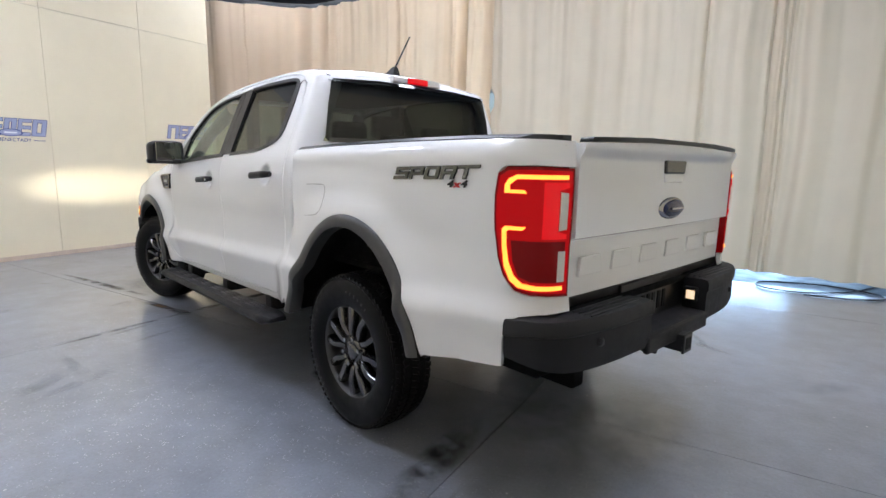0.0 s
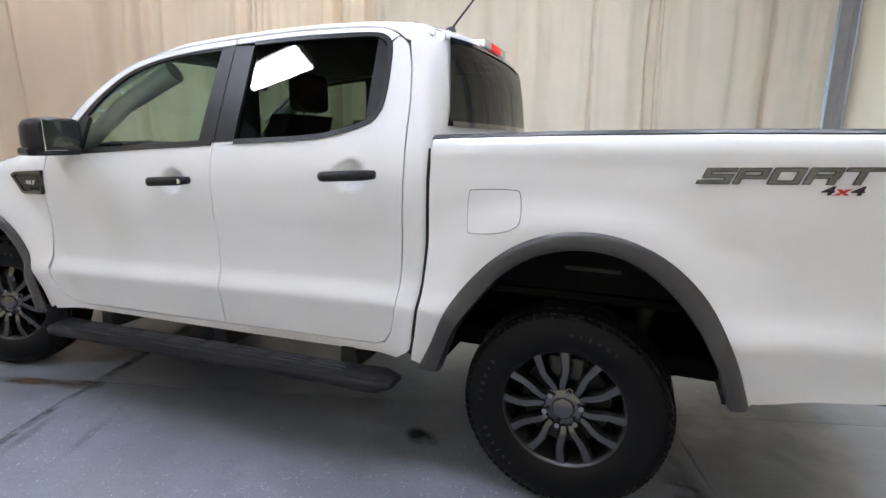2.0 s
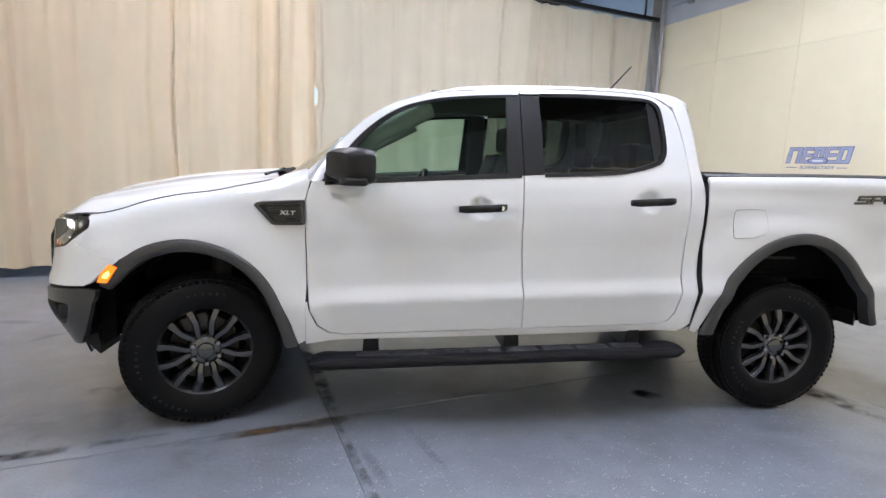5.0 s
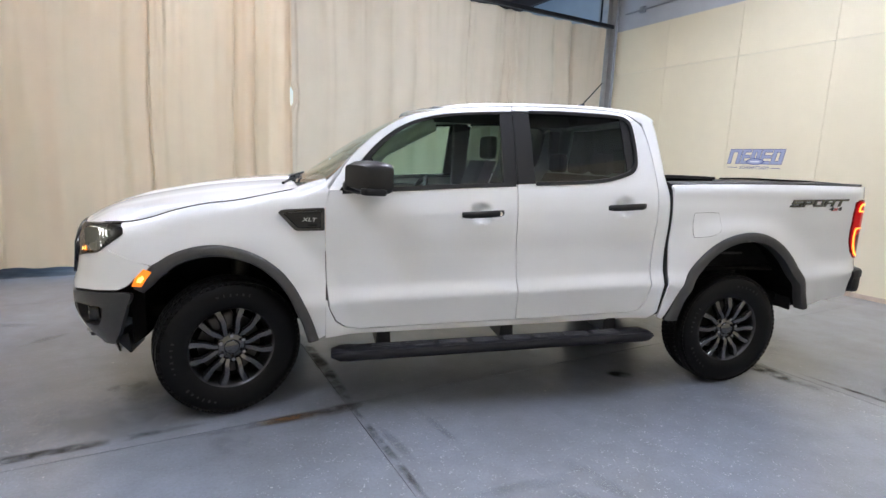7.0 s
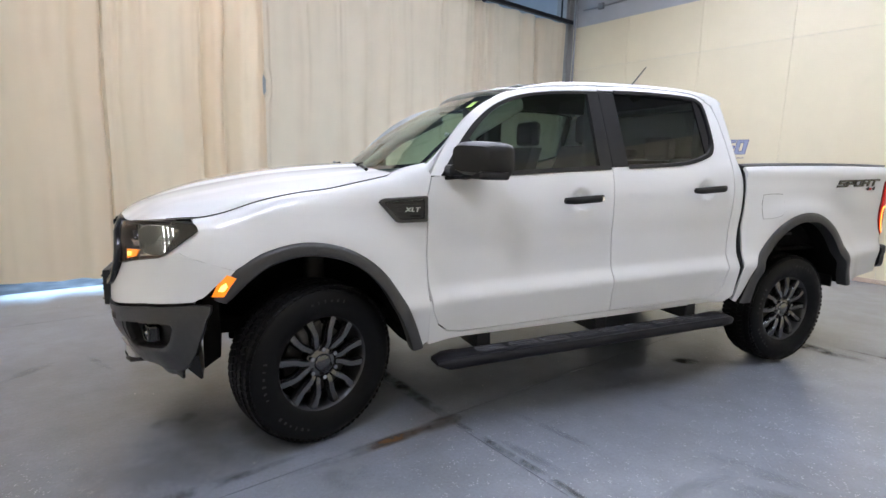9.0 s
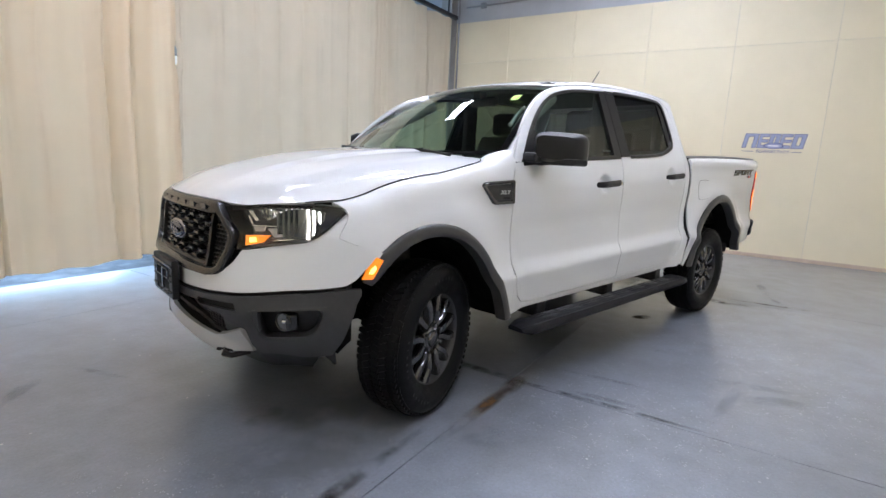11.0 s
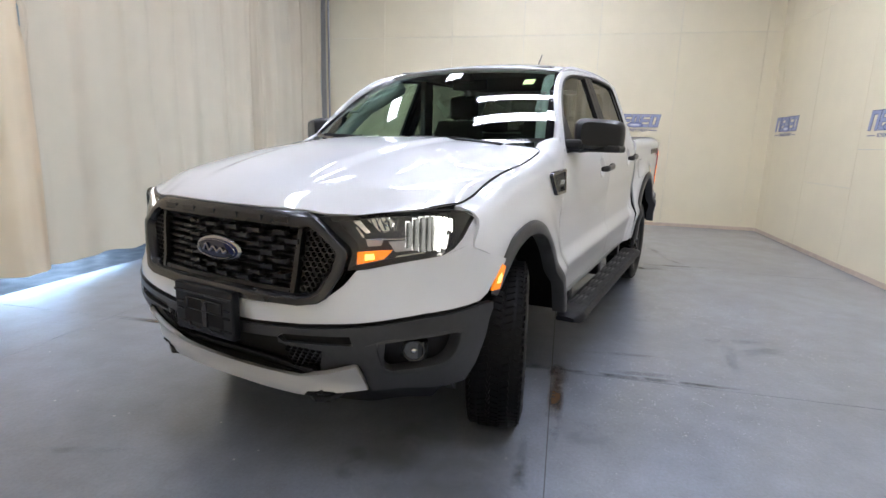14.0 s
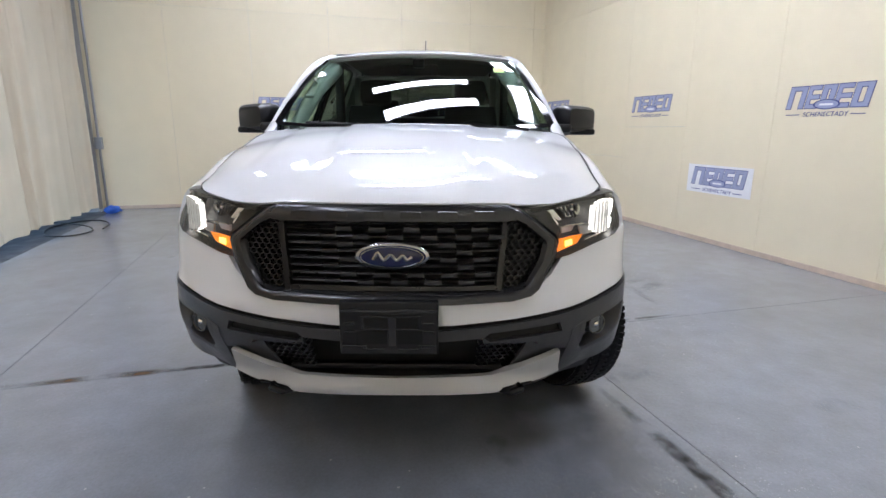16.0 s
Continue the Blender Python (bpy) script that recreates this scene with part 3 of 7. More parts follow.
def smear(cx, cy, rx, ry, angle, mat, label, z=0.0012):
    """A flat oval film; its rim fades away in the material."""
    bm = bmesh.new()
    bm.faces.new([bm.verts.new((math.cos(2 * math.pi * k / 28), math.sin(2 * math.pi * k / 28), 0)) for k in range(28)])
    o = sheet("floor_stain", bm, MAT[mat], None, label, smooth=False)
    o.matrix_world = pose(cx, cy, z, 0, 0, angle) @ Matrix.Diagonal((rx, ry, 1, 1))
    return tagged(o, label, "stain", kind="stuff")


for row_ in ((0.65, 0.655, 0.115, 0.07, 160, "oil", "dark oil spot on the floor"), (3.87, 0.42, 0.13, 0.075, 20, "rust", "dried brown spot on the floor"),
             (2.94, 0.985, 0.50, 0.050, 14.5, "rust", "brown streak along a floor joint"), (2.60, 0.90, 0.16, 0.07, 20, "rust", "brown stain where two floor joints meet"),
             (2.70, 0.26, 0.74, 0.060, 105, "stain", "dark dirt along the floor joint"), (2.40, 1.33, 0.62, 0.030, 107, "stain", "thin dark dirt along the floor joint"),
             (-0.50, 0.72, 0.46, 0.11, 107, "stain", "dark damp streak behind the rear wheel"), (-0.86, 1.2, 0.45, 0.03, 110, "stain", "thin dark dirt along the floor joint"),
             (3.24, -1.56, 0.62, 0.045, 104.5, "rust", "brown dirt along a floor joint"), (3.12, -1.1, 0.30, 0.03, 104.5, "stain", "dark dirt along a floor joint"),
             (4.15, 1.20, 1.0, 0.05, 16, "stain", "dark dirt along a floor joint"), (4.5, 1.62, 0.10, 0.03, 40, "smudge", "grey scuff on the painted floor"),
             (1.45, 1.76, 0.26, 0.07, 118, "smudge", "grey scuff on the painted floor"), (2.1, 1.15, 0.28, 0.035, 112, "smudge", "grey scuff on the painted floor"),
             (3.75, 0.75, 0.7, 0.45, 30, "smudge", "broad faint grey patch on the painted floor"), (-0.75, 0.05, 0.75, 0.55, 20, "smudge", "broad faint grey patch on the painted floor"),
             (1.7, 1.75, 0.5, 0.05, 8, "smudge", "grey scuff on the painted floor"), (-1.6, 0.9, 0.5, 0.06, 25, "smudge", "grey scuff on the painted floor")):
    smear(*row_)
rnd = random.Random(5)
for k in range(18):
    cx, cy = (rnd.uniform(-1.8, 3.6), rnd.uniform(1.15, 2.2)) if k < 7 else (rnd.uniform(4.3, 5.6), rnd.uniform(-1.6, 1.8)) if k < 12 else (rnd.uniform(-2.6, 3.0), rnd.uniform(-2.6, -1.2))
    smear(cx, cy, rnd.uniform(0.08, 0.30), rnd.uniform(0.03, 0.09), rnd.uniform(0, 180), "smudge", "faint grey smudge on the painted floor", 0.0009 + 0.00002 * k)

# ---- curtains on a rail ----
def inward(u):
    """The far stretch of the rail bends in towards the end of the wall."""
    return 1.28 * step01(9.1, 10.8, u)


def fold_line(rnd, u0, u1, lo, hi, amp):
    """Uneven folds: turning points at irregular steps, each with a depth of its own."""
    pts, u, sg = [], u0 - 0.3, 1
    while u < u1 + 0.6:
        pts.append((u, sg * amp * rnd.uniform(0.25, 1.0)))
        u += rnd.uniform(lo, hi)
        sg = -sg
    return pts


def on_fold(pts, u):
    for (a, p), (b, q) in zip(pts, pts[1:]):
        if a <= u < b:
            return p + (q - p) * step01(0, 1, (u - a) / (b - a))
    return 0.0


def curtain(name, u0, u1, w0, seed, hem, label, deep=1.0, mat="curtain", edge=0, notch=(0, 0, 0)):
    """edge: which end (-1, 1) is turned back behind the other; notch: heights at which that end stands open."""
    rnd = random.Random(seed)
    wide = fold_line(rnd, u0, u1, 0.09, 0.32, 0.085 * deep)
    fine = fold_line(rnd, u0, u1, 0.035, 0.11, 0.014 * deep)
    pleats = [(rnd.uniform(u0, u1), rnd.uniform(0.014, 0.03), rnd.uniform(0.03, 0.065)) for k in range(int((u1 - u0) * 1.5))]
    sags = [(rnd.uniform(u0 + 0.3, u1 - 0.3), rnd.uniform(2.2, 3.3), rnd.uniform(0.06, 0.13), rnd.uniform(0.15, 0.4), rnd.uniform(0.012, 0.03)) for k in range(int((u1 - u0) * 1.1))]
    n = int((u1 - u0) / 0.0155)
    rows = []
    for zi in [3.80 * k / 26 for k in range(27)]:
        row = []
        for i in range(n + 1):
            u = u0 + (u1 - u0) * i / n
            low = hem + 0.014 * math.sin(u * 2.1 + seed) + 0.006 * math.sin(u * 17 + seed)
            z = low + (3.86 - low) * zi / 3.80
            drift = 0.10 * noise.noise((u * 0.8, z * 0.45, seed)) + 0.03 * noise.noise((u * 2.5, z * 0.9, seed + 4))
            k = 0.75 + 0.6 * noise.noise((u * 0.9, z * 0.35, seed + 2))
            d = on_fold(wide, u + drift) * k + on_fold(fine, u + 0.7 * drift) * (0.35 + 0.65 * step01(1.2, 3.4, z)) * (0.8 + noise.noise((u * 2, z * 0.4, seed + 7)))
            for pu, pw, pa in pleats:
                x = (u + 0.6 * drift - pu) / pw
                if abs(x) < 3:
                    d -= pa * math.exp(-x * x)
            for su, sz, sw, sh, sa in sags:
                x, y = (u - su) / sw, (z - sz) / sh
                if abs(x) < 2.5 and abs(y) < 2.5:
                    d += sa * math.exp(-x * x - y * y - x * x * y)  if y > -1.2 else 0.0
            d += 0.010 * noise.noise((u * 5, z * 1.6, seed)) + 0.03 * noise.noise((u * 0.9, z * 0.5, seed + 9))
            if edge:
                e = (u1 - u if edge > 0 else u - u0)
                d += 0.045 * math.exp(-((e - 0.12) / 0.06) ** 2) - 0.04 * step01(0.05, 0.0, e)
                if notch[0] < z < notch[1] and e < 0.2:
                    u -= edge * notch[2] * math.sin(math.pi * (z - notch[0]) / (notch[1] - notch[0])) * (1 - e / 0.2)
            row.append((u, w0 + d * (1 - 0.3 * step01(9.3, 10.2, u)) + inward(u), z))
        rows.append(row)
    bm = bmesh.new()
    grid = [[bm.verts.new(q) for q in r] for r in rows]
    for a, b in zip(grid, grid[1:]):
        for j in range(n):
            bm.faces.new((a[j], a[j + 1], b[j + 1], b[j]))
    bmesh.ops.solidify(bm, geom=bm.faces[:], thickness=0.004)
    bmesh.ops.recalc_face_normals(bm, faces=bm.faces)
    o = room_part(name, bm, MAT[mat], None, smooth=True)
    return tagged(o, label, "curtain", "curtains on the rail")


curtain("curtain", 0.31, 5.88, -7.47, 3, 0.10, "long pale canvas curtain hanging in soft folds", 0.7, "curtain", 1, (1.98, 2.42, 0.10))
curtain("curtain", 5.82, 10.95, -7.36, 8, 0.085, "long beige canvas curtain with bunched folds at its edge", 1.1, "curtain_tan", -1, (1.98, 2.42, 0.03))
bm = bmesh.new()
ends = [0.2, 9.1] + [9.1 + 0.15 * k for k in range(1, 14)]
steps = [[bm.verts.new((u, w + inward(u), z)) for w, z in ((-7.44, 3.868), (-7.38, 3.868), (-7.38, 3.928), (-7.44, 3.928))] for u in ends]
for a, b in zip(steps, steps[1:]):
    for j in range(4):
        bm.faces.new((a[j], b[j], b[(j + 1) % 4], a[(j + 1) % 4]))
bm.faces.new(steps[0])
bm.faces.new(steps[-1][::-1])
bmesh.ops.recalc_face_normals(bm, faces=bm.faces)
rail = tagged(room_part("curtain_rail", bm, MAT["black"]), "black steel rail carrying the canvas curtains", "curtain rail")
for u in (0.5, 3.0, 5.9, 8.5, 10.8):
    room_box("hanger_rod", MAT["black"], (u - 0.012, u + 0.012, -7.42 + inward(u), -7.40 + inward(u), 3.92, HT - 0.27), 0, rail)

# steel column with its pipes in the corner
bm = bmesh.new()
box(bm, 0.04, 0.056, -7.72, -7.50, 0, HT - 0.01)
box(bm, 0.244, 0.26, -7.72, -7.50, 0, HT - 0.01)
box(bm, 0.056, 0.244, -7.616, -7.604, 0, HT - 0.01)
box(bm, 0.0, 0.30, -7.76, -7.46, 0, 0.015)
col = tagged(room_part("steel_column", bm, MAT["steel"]), "blue-grey painted steel column standing in the corner", "column")
room_box("switch_box", MAT["conduit"], (0.262, 0.32, -7.64, -7.55, 1.28, 1.42), 0.006, col)
pipe = tube("conduit_pipe", [(0.09, -7.42, 0.02), (0.09, -7.42, 2.0), (0.09, -7.42, 4.6)], 0.018, MAT["conduit"], None, "grey metal conduit fixed beside the steel column")
pipe.matrix_world = ROOM
tagged(pipe, category="pipe")
room_box("junction_box", MAT["conduit"], (0.05, 0.14, -7.47, -7.37, 0.95, 1.13), 0.008, pipe)
pipe2 = tube("conduit_pipe", [(0.03, -7.3, 4.12), (0.03, -6.6, 4.12), (0.03, -4.0, 4.16), (0.03, -2.0, 4.16)], 0.014, MAT["conduit"], None, "grey metal conduit along the upper wall")
pipe2.matrix_world = ROOM
tagged(pipe2, category="pipe")
room_box("junction_box", MAT["conduit"], (0.005, 0.06, -6.98, -6.88, 4.07, 4.17), 0.006, pipe2)

# hose on the floor and a rag by the column
for pts, lab in (([(1.15, -7.9, 0.012), (1.5, -7.35, 0.012), (1.95, -7.05, 0.012), (2.3, -7.15, 0.012), (2.25, -7.45, 0.012), (1.7, -7.62, 0.012), (1.25, -7.45, 0.012), (1.2, -7.2, 0.012), (1.5, -7.0, 0.012), (1.9, -6.95, 0.014)], "black rubber hose lying in a loop on the floor"),):
    o = tube("hose", curve(pts, 8), 0.0085, MAT["black"], None, lab, n=8)
    o.matrix_world = ROOM
    tagged(o, category="hose")
bm = bmesh.new()
bmesh.ops.create_icosphere(bm, subdivisions=3, radius=1)
for v in bm.verts:
    k = 1 + 0.45 * noise.noise(v.co * 2.3)
    v.co = Vector((0.45 + v.co.x * 0.09 * k, -7.25 + v.co.y * 0.11 * k, max(0.0, 0.05 + v.co.z * 0.06 * k)))
tagged(room_part("cloth", bm, MAT["blue_rag"], smooth=True), "crumpled blue cloth on the floor by the column", "cloth")

# ---- wall signs: slanted blocks over an oval, with the town's name under it ----
def wall_sign(m, placard=False):
    t_ = tagged(new("wall_sign"), "white placard sign with blue block lettering and oval" if placard else "blue-grey block sign with oval painted on the wall", "sign", "signs on the walls")
    t_.matrix_world = m
    if placard:
        block("placard", (-0.47, 0.47, -0.160, 0.165, 0.0, 0.004), MAT["placard"], t_, 0.001)
    z = 0.004 if placard else 0.0
    widths = (0.19, 0.135, 0.14, 0.15, 0.165)
    x = -0.40
    for k, w in enumerate(widths):
        a0, a1, t = x + 0.004, x + w - 0.016, 0.034
        ups = [(a0, a0 + t + 0.012), (a1 - t - 0.012, a1)] if k in (0, 2, 4) else [(a0, a0 + t)]
        bars = [(a0, a1, 0.132 - t, 0.132), (a0, a1, 0.016, 0.050), (a0, a1, -0.065, -0.065 + t)] if k in (1, 3) else [(a0, a1, 0.132 - t, 0.132)] if k < 4 else [(a0, a1, 0.132 - t, 0.132), (a0, a1, -0.065, -0.065 + t)]
        for nm, grow, z0, mt in (("letter_block_edge", 0.006, z + 0.0005, "decal_navy"), ("letter_block", 0.0, z + 0.002, "decal_fill")):
            bm = bmesh.new()
            for i_, (p0, p1, q0, q1) in enumerate([(p0, p1, -0.065, 0.132) for p0, p1 in ups] + bars):
                vs = box(bm, p0 - grow, p1 + grow, q0 - grow, q1 + grow, z0 - 0.0004, z0 + 0.0012 + 0.0001 * i_)
            for v in bm.verts:
                v.co.x += 0.176 * (v.co.y + 0.065)
            sheet(nm, bm, MAT[mt], t_, smooth=False)
        x += w
    ov = [(0.005 + 0.125 * math.cos(a), -0.035 + 0.045 * math.sin(a)) for a in [2 * math.pi * k / 28 for k in range(28)]]
    prism("oval", ov, "z", z + 0.003, z + 0.0045, MAT["decal_navy"], t_)
    prism("oval_field", [(0.005 + (a - 0.005) * 0.88, -0.035 + (b + 0.035) * 0.82) for a, b in ov], "z", z + 0.0045, z + 0.0055, MAT["decal_fill"], t_)
    block("oval_bar", (-0.06, 0.07, -0.045, -0.027, z + 0.0055, z + 0.0065), MAT["placard"], t_, 0.0)
    lettering("town_lettering", "SCHENECTADY", 0.058, pose(0, -0.122, z + 0.002), MAT["decal_navy"], t_, 0.0008, 0.15, 1.05)
    for x0, x1 in ((-0.39, -0.245), (0.235, 0.36)):
        block("underline", (x0, x1, -0.126, -0.119, z + 0.001, z + 0.002), MAT["decal_navy"], t_, 0.0)
    return t_


F = 0.0145
def on_back(v, z):
    return ROOM @ pose(F, -v, z, 90, 0, 90)


def on_left(u, z):
    return ROOM @ pose(u, 0.08 - F, z, 90, 0, 0)


def on_front(v, z):
    return ROOM @ pose(L - F, -v, z, 90, 0, -90)


for m in (on_back(4.68, 1.645), on_back(1.97, 1.70), on_left(0.66, 1.655), on_left(3.25, 1.60), on_left(5.68, 1.56), on_front(3.27, 1.60), on_front(5.64, 1.66)):
    wall_sign(m)
wall_sign(on_left(4.545, 0.735), True)

# ---- lamps ----
def strip_lamp(u, w, length, width, along_w, kind, z=4.42):
    t = tagged(new("ceiling_lamp"), "long white fluorescent lamp hung from the ceiling joists", "lamp", "lamps under the ceiling")
    t.matrix_world = ROOM @ pose(u, w, z, 0, 0, 90 if along_w else 0)
    a, b = length / 2, width / 2
    prism("housing", [(-b - 0.02, 0.0), (b + 0.02, 0.0), (b * 0.6, 0.07), (-b * 0.6, 0.07)], "x", -a, a, MAT["housing"], t, 0.004)
    block("diffuser", (-a + 0.02, a - 0.02, -b, b, -0.03, -0.002), TUBES[kind], t, 0.008, "glowing diffuser")
    for x in (-a * 0.8, a * 0.8):
        tube("hanger", [(x, 0, 0.06), (x, 0, HT - z - 0.001)], 0.006, MAT["conduit"], t, n=6)
    return t


for row_ in LAMPS:
    strip_lamp(*row_)


# ---- the truck: x ahead from the rear axle, y to its left, z up ----
truck = tagged(new("pickup_truck"), "white four-door pickup truck, black trim, lamps lit, parked indoors", "pickup truck")
WHITE, PLASTIC, DARK = MAT["white"], MAT["trim"], MAT["black"]

PROFILE = [(0.38, 0.820), (0.43, 0.855), (0.48, 0.872), (0.58, 0.884), (0.655, 0.898), (0.672, 0.9015), (0.684, 0.9015), (0.698, 0.897), (0.745, 0.876), (0.757, 0.8715), (0.78, 0.869), (0.85, 0.867), (0.92, 0.867),
           (1.04, 0.876), (1.14, 0.877), (1.22, 0.868), (1.29, 0.852), (1.36, 0.825), (1.80, 0.640)]


def side_y(x, z):
    """Half the width of the body at the height z."""
    y = lerp(z + 0.035 * (x - 1.6), PROFILE)
    for cx, cz in ((0.0, 0.45), (3.2, 0.42)):
        r = math.hypot((x - cx) * (1.0 if cx < 1 else 1.06), z - cz)
        y += (0.040 if cx < 1 else 0.034) * (1 - (step01(0.60, 0.78, r) if cx < 1 else step01(0.53, 0.71, r))) * (1 - step01(1.06, 1.22, z))
    return y


def side_map(x, z):
    y = side_y(x, z)
    return (x, y, z)


# plan line of the rear corner, by length
REAR_LINE = curve([(-0.85, 0.876, 0), (-0.95, 0.868, 0), (-1.02, 0.842, 0), (-1.07, 0.795, 0), (-1.09, 0.74, 0), (-1.10, 0.69, 0), (-1.105, 0.6, 0)], 5)


def along(line, s):
    for a, b in zip(line, line[1:]):
        d = (b - a).length
        if s <= d:
            return a + (b - a) * (s / d)
        s -= d
    return line[-1] + (line[-1] - line[-2]).normalized() * s


def bed_map(a, z):
    """The bed's side, which wraps round the rear corner for a under -0.85."""
    if a >= -0.85:
        return side_map(a, z)
    q = along(REAR_LINE, -0.85 - a)
    k = lerp(z + 0.035 * (-0.9 - 1.6), PROFILE) - 0.878
    n = step01(0, 0.3, -0.85 - a)
    return (q.x - 0.4 * k * n, q.y + k * (1 - n), z)


# plan line of the nose, from the middle to the side
NOSE = curve([(4.10, 0, 0), (4.095, 0.2, 0), (4.07, 0.40, 0), (4.03, 0.55, 0), (3.965, 0.67, 0), (3.885, 0.755, 0), (3.80, 0.81, 0), (3.70, 0.85, 0), (3.60, 0.875, 0), (3.4, 0.893, 0)], 6)
NOSE_OUT = [(0.30, -0.12), (0.40, -0.05), (0.50, 0.005), (0.60, 0.035), (0.70, 0.035), (0.76, 0.016), (0.86, 0.0), (0.95, -0.008), (1.02, -0.03), (1.10, -0.075)]


def flank(s, z):
    """How far the bumper's corners stand out beside the lamps."""
    return 0.045 * step01(0.72, 1.0, s) * (1 - step01(0.90, 1.03, z))


def nose_map(a, z, off=0.0):
    s = abs(a)
    q, q2 = along(NOSE, s), along(NOSE, s + 0.01)
    d = (q2 - q).normalized()
    n = Vector((d.y, -d.x, 0))
    q = q + n * (lerp(z, NOSE_OUT) * (1 - 0.75 * step01(0.75, 1.05, s)) + flank(s, z) + off)
    return (q.x, math.copysign(q.y, a) if a else q.y, z)


def nose_s(y):
    """The length along the nose at which it is y from the middle."""
    s = 0.0
    for a, b in zip(NOSE, NOSE[1:]):
        if b.y >= y:
            return s + (b - a).length * (y - a.y) / (b.y - a.y)
        s += (b - a).length
    return s


def nose_y(x):
    """Half the width of the nose at x, in plan."""
    for a, b in zip(NOSE, NOSE[1:]):
        if b.x <= x <= a.x:
            return a.y + (b.y - a.y) * (a.x - x) / (a.x - b.x)
    return NOSE[-1].y


AHEAD = lambda c: Vector((1, 0, 0.2))
OUTWARD = lambda c: Vector((0.3 if c.x > 3.4 else -0.3 if c.x < -0.9 else 0, 1 if c.y >= 0 else -1, 0.1))
UP = lambda c: Vector((0, 0, 1))

# --- hood
HOOD_Z = [(2.88, 1.295), (3.05, 1.285), (3.39, 1.245), (3.69, 1.185), (3.86, 1.142), (3.94, 1.116), (4.0, 1.092), (4.04, 1.070), (4.078, 1.040)]


HOOD_FRONT = [(0.0, 4.078), (0.2, 4.068), (0.38, 4.035), (0.52, 3.99), (0.63, 3.93), (0.715, 3.85), (0.775, 3.72), (0.80, 3.60)]
HOOD_LIP = [(0.0, 1.044), (0.2, 1.044), (0.38, 1.041), (0.46, 1.034), (0.53, 1.034), (0.63, 1.046), (0.72, 1.058), (0.80, 1.075)]


def hood_top(x, k):
    edge = lerp(x, [(2.85, 0.028), (3.0, 0.045), (3.2, 0.064), (3.5, 0.060), (3.7, 0.058), (4.0, 0.042)])
    z = lerp(x + 0.28 * max(0, k - 0.2) ** 2, HOOD_Z) - edge * (k / 0.79) ** 3.0
    e0 = 0.235 + 0.06 * (3.9 - x)
    dome = 1 - max(0.0, min(1.0, (k - e0) / 0.055))
    side = 1 - max(0.0, min(1.0, (k - 0.53 - 0.04 * (3.9 - x)) / 0.05))
    return z + (0.013 * dome + 0.005 * side) * step01(4.03, 3.7, x)


def hood_map(x, y):
    k = abs(y)
    xf = lerp(k, HOOD_FRONT)
    z = hood_top(x, k)
    d = hood_top(xf, k) - lerp(k, HOOD_LIP)
    return (x, y, z - d * (1 - step01(0.0, 0.16 + 0.18 * step01(0.62, 0.78, k), xf - x)))


hood_half = [(4.078, 0.0), (4.068, 0.2), (4.035, 0.38), (3.99, 0.52), (3.93, 0.63), (3.85, 0.715), (3.72, 0.775), (3.62, 0.787), (3.45, 0.79), (3.22, 0.805), (3.05, 0.81), (2.93, 0.804), (2.865, 0.785), (2.84, 0.74)]
hh = [(q.x, q.y) for q in curve([(a, b, 0) for a, b in hood_half], 4)]
hood_outline = hh + [(2.89, 0.5), (2.925, 0.25), (2.935, 0.0), (2.925, -0.25), (2.89, -0.5)] + [(a, -b) for a, b in reversed(hh[1:])]
surf("hood", hood_outline, hood_map, WHITE, truck, 0.03, 0.0185, 0.008, UP)
# black sheet and rod draw the shade in the hood's shut line
for s in (1, -1):
    seam = [hood_map(a, b) for a, b in hh if a < 3.80]
    loft("hood_gap", [[(x, s * (y + d), z + h) for x, y, z in seam] for d, h in ((-0.004, -0.0075), (-0.004, -0.024), (0.018, -0.026))], MAT["gap_shade"], truck)

    tube("hood_seam", [(x, s * (y + 0.0025), z - 0.0012) for x, y, z in (hood_map(a, b) for a, b in hh if 2.845 < a < 3.84)], 0.0026, MAT["gap_shade"], truck, n=6)

# --- cowl between hood and windscreen
surf("cowl", [(2.98, 0.76), (2.98, -0.76), (2.68, -0.82), (2.68, 0.82)], lambda x, y: (x, y, 1.255 - 0.03 * (abs(y) / 0.75) ** 2 + 0.035 * step01(2.95, 2.68, x)), MAT["black"], truck, 0.05, 0.1, 0.03, UP)

# --- fenders
SIDE_EDGE = [(a, b, hood_map(a, b)[2]) for a, b in reversed(hh) if 2.87 < a < 3.70]
FENDER_TOP = [(2.66, 1.325), (2.72, 1.313), (2.80, 1.288)] + [(a, z - 0.007) for a, b, z in SIDE_EDGE] + [(3.75, SIDE_EDGE[-1][2] - 0.018)]
FENDER_GAP = 0.005
FENDER_Y = [(2.66, 0.81), (2.78, 0.755), (2.84, 0.752)] + [(a, b + 0.001) for a, b, z in SIDE_EDGE] + [(3.70, 0.781), (3.75, 0.766)]


def fender_map(x, b):
    zt = lerp(x, FENDER_TOP) + 0.003
    d = 0.12
    zs = min(b, zt - d)
    y = side_y(x, zs)
    y += (nose_y(x) + 0.045 * (1 - step01(0.90, 1.03, zs)) - y) * step01(3.42, 3.66, x)
    if b <= zt - d:
        return (x, y, b)
    th = (b - (zt - d)) / (d + 0.04) * math.pi / 2
    ye = lerp(x, FENDER_Y) + FENDER_GAP
    return (x, ye + (y - ye) * math.cos(th) ** 0.9 if math.cos(th) > 0 else ye, zt - d + d * math.sin(th))


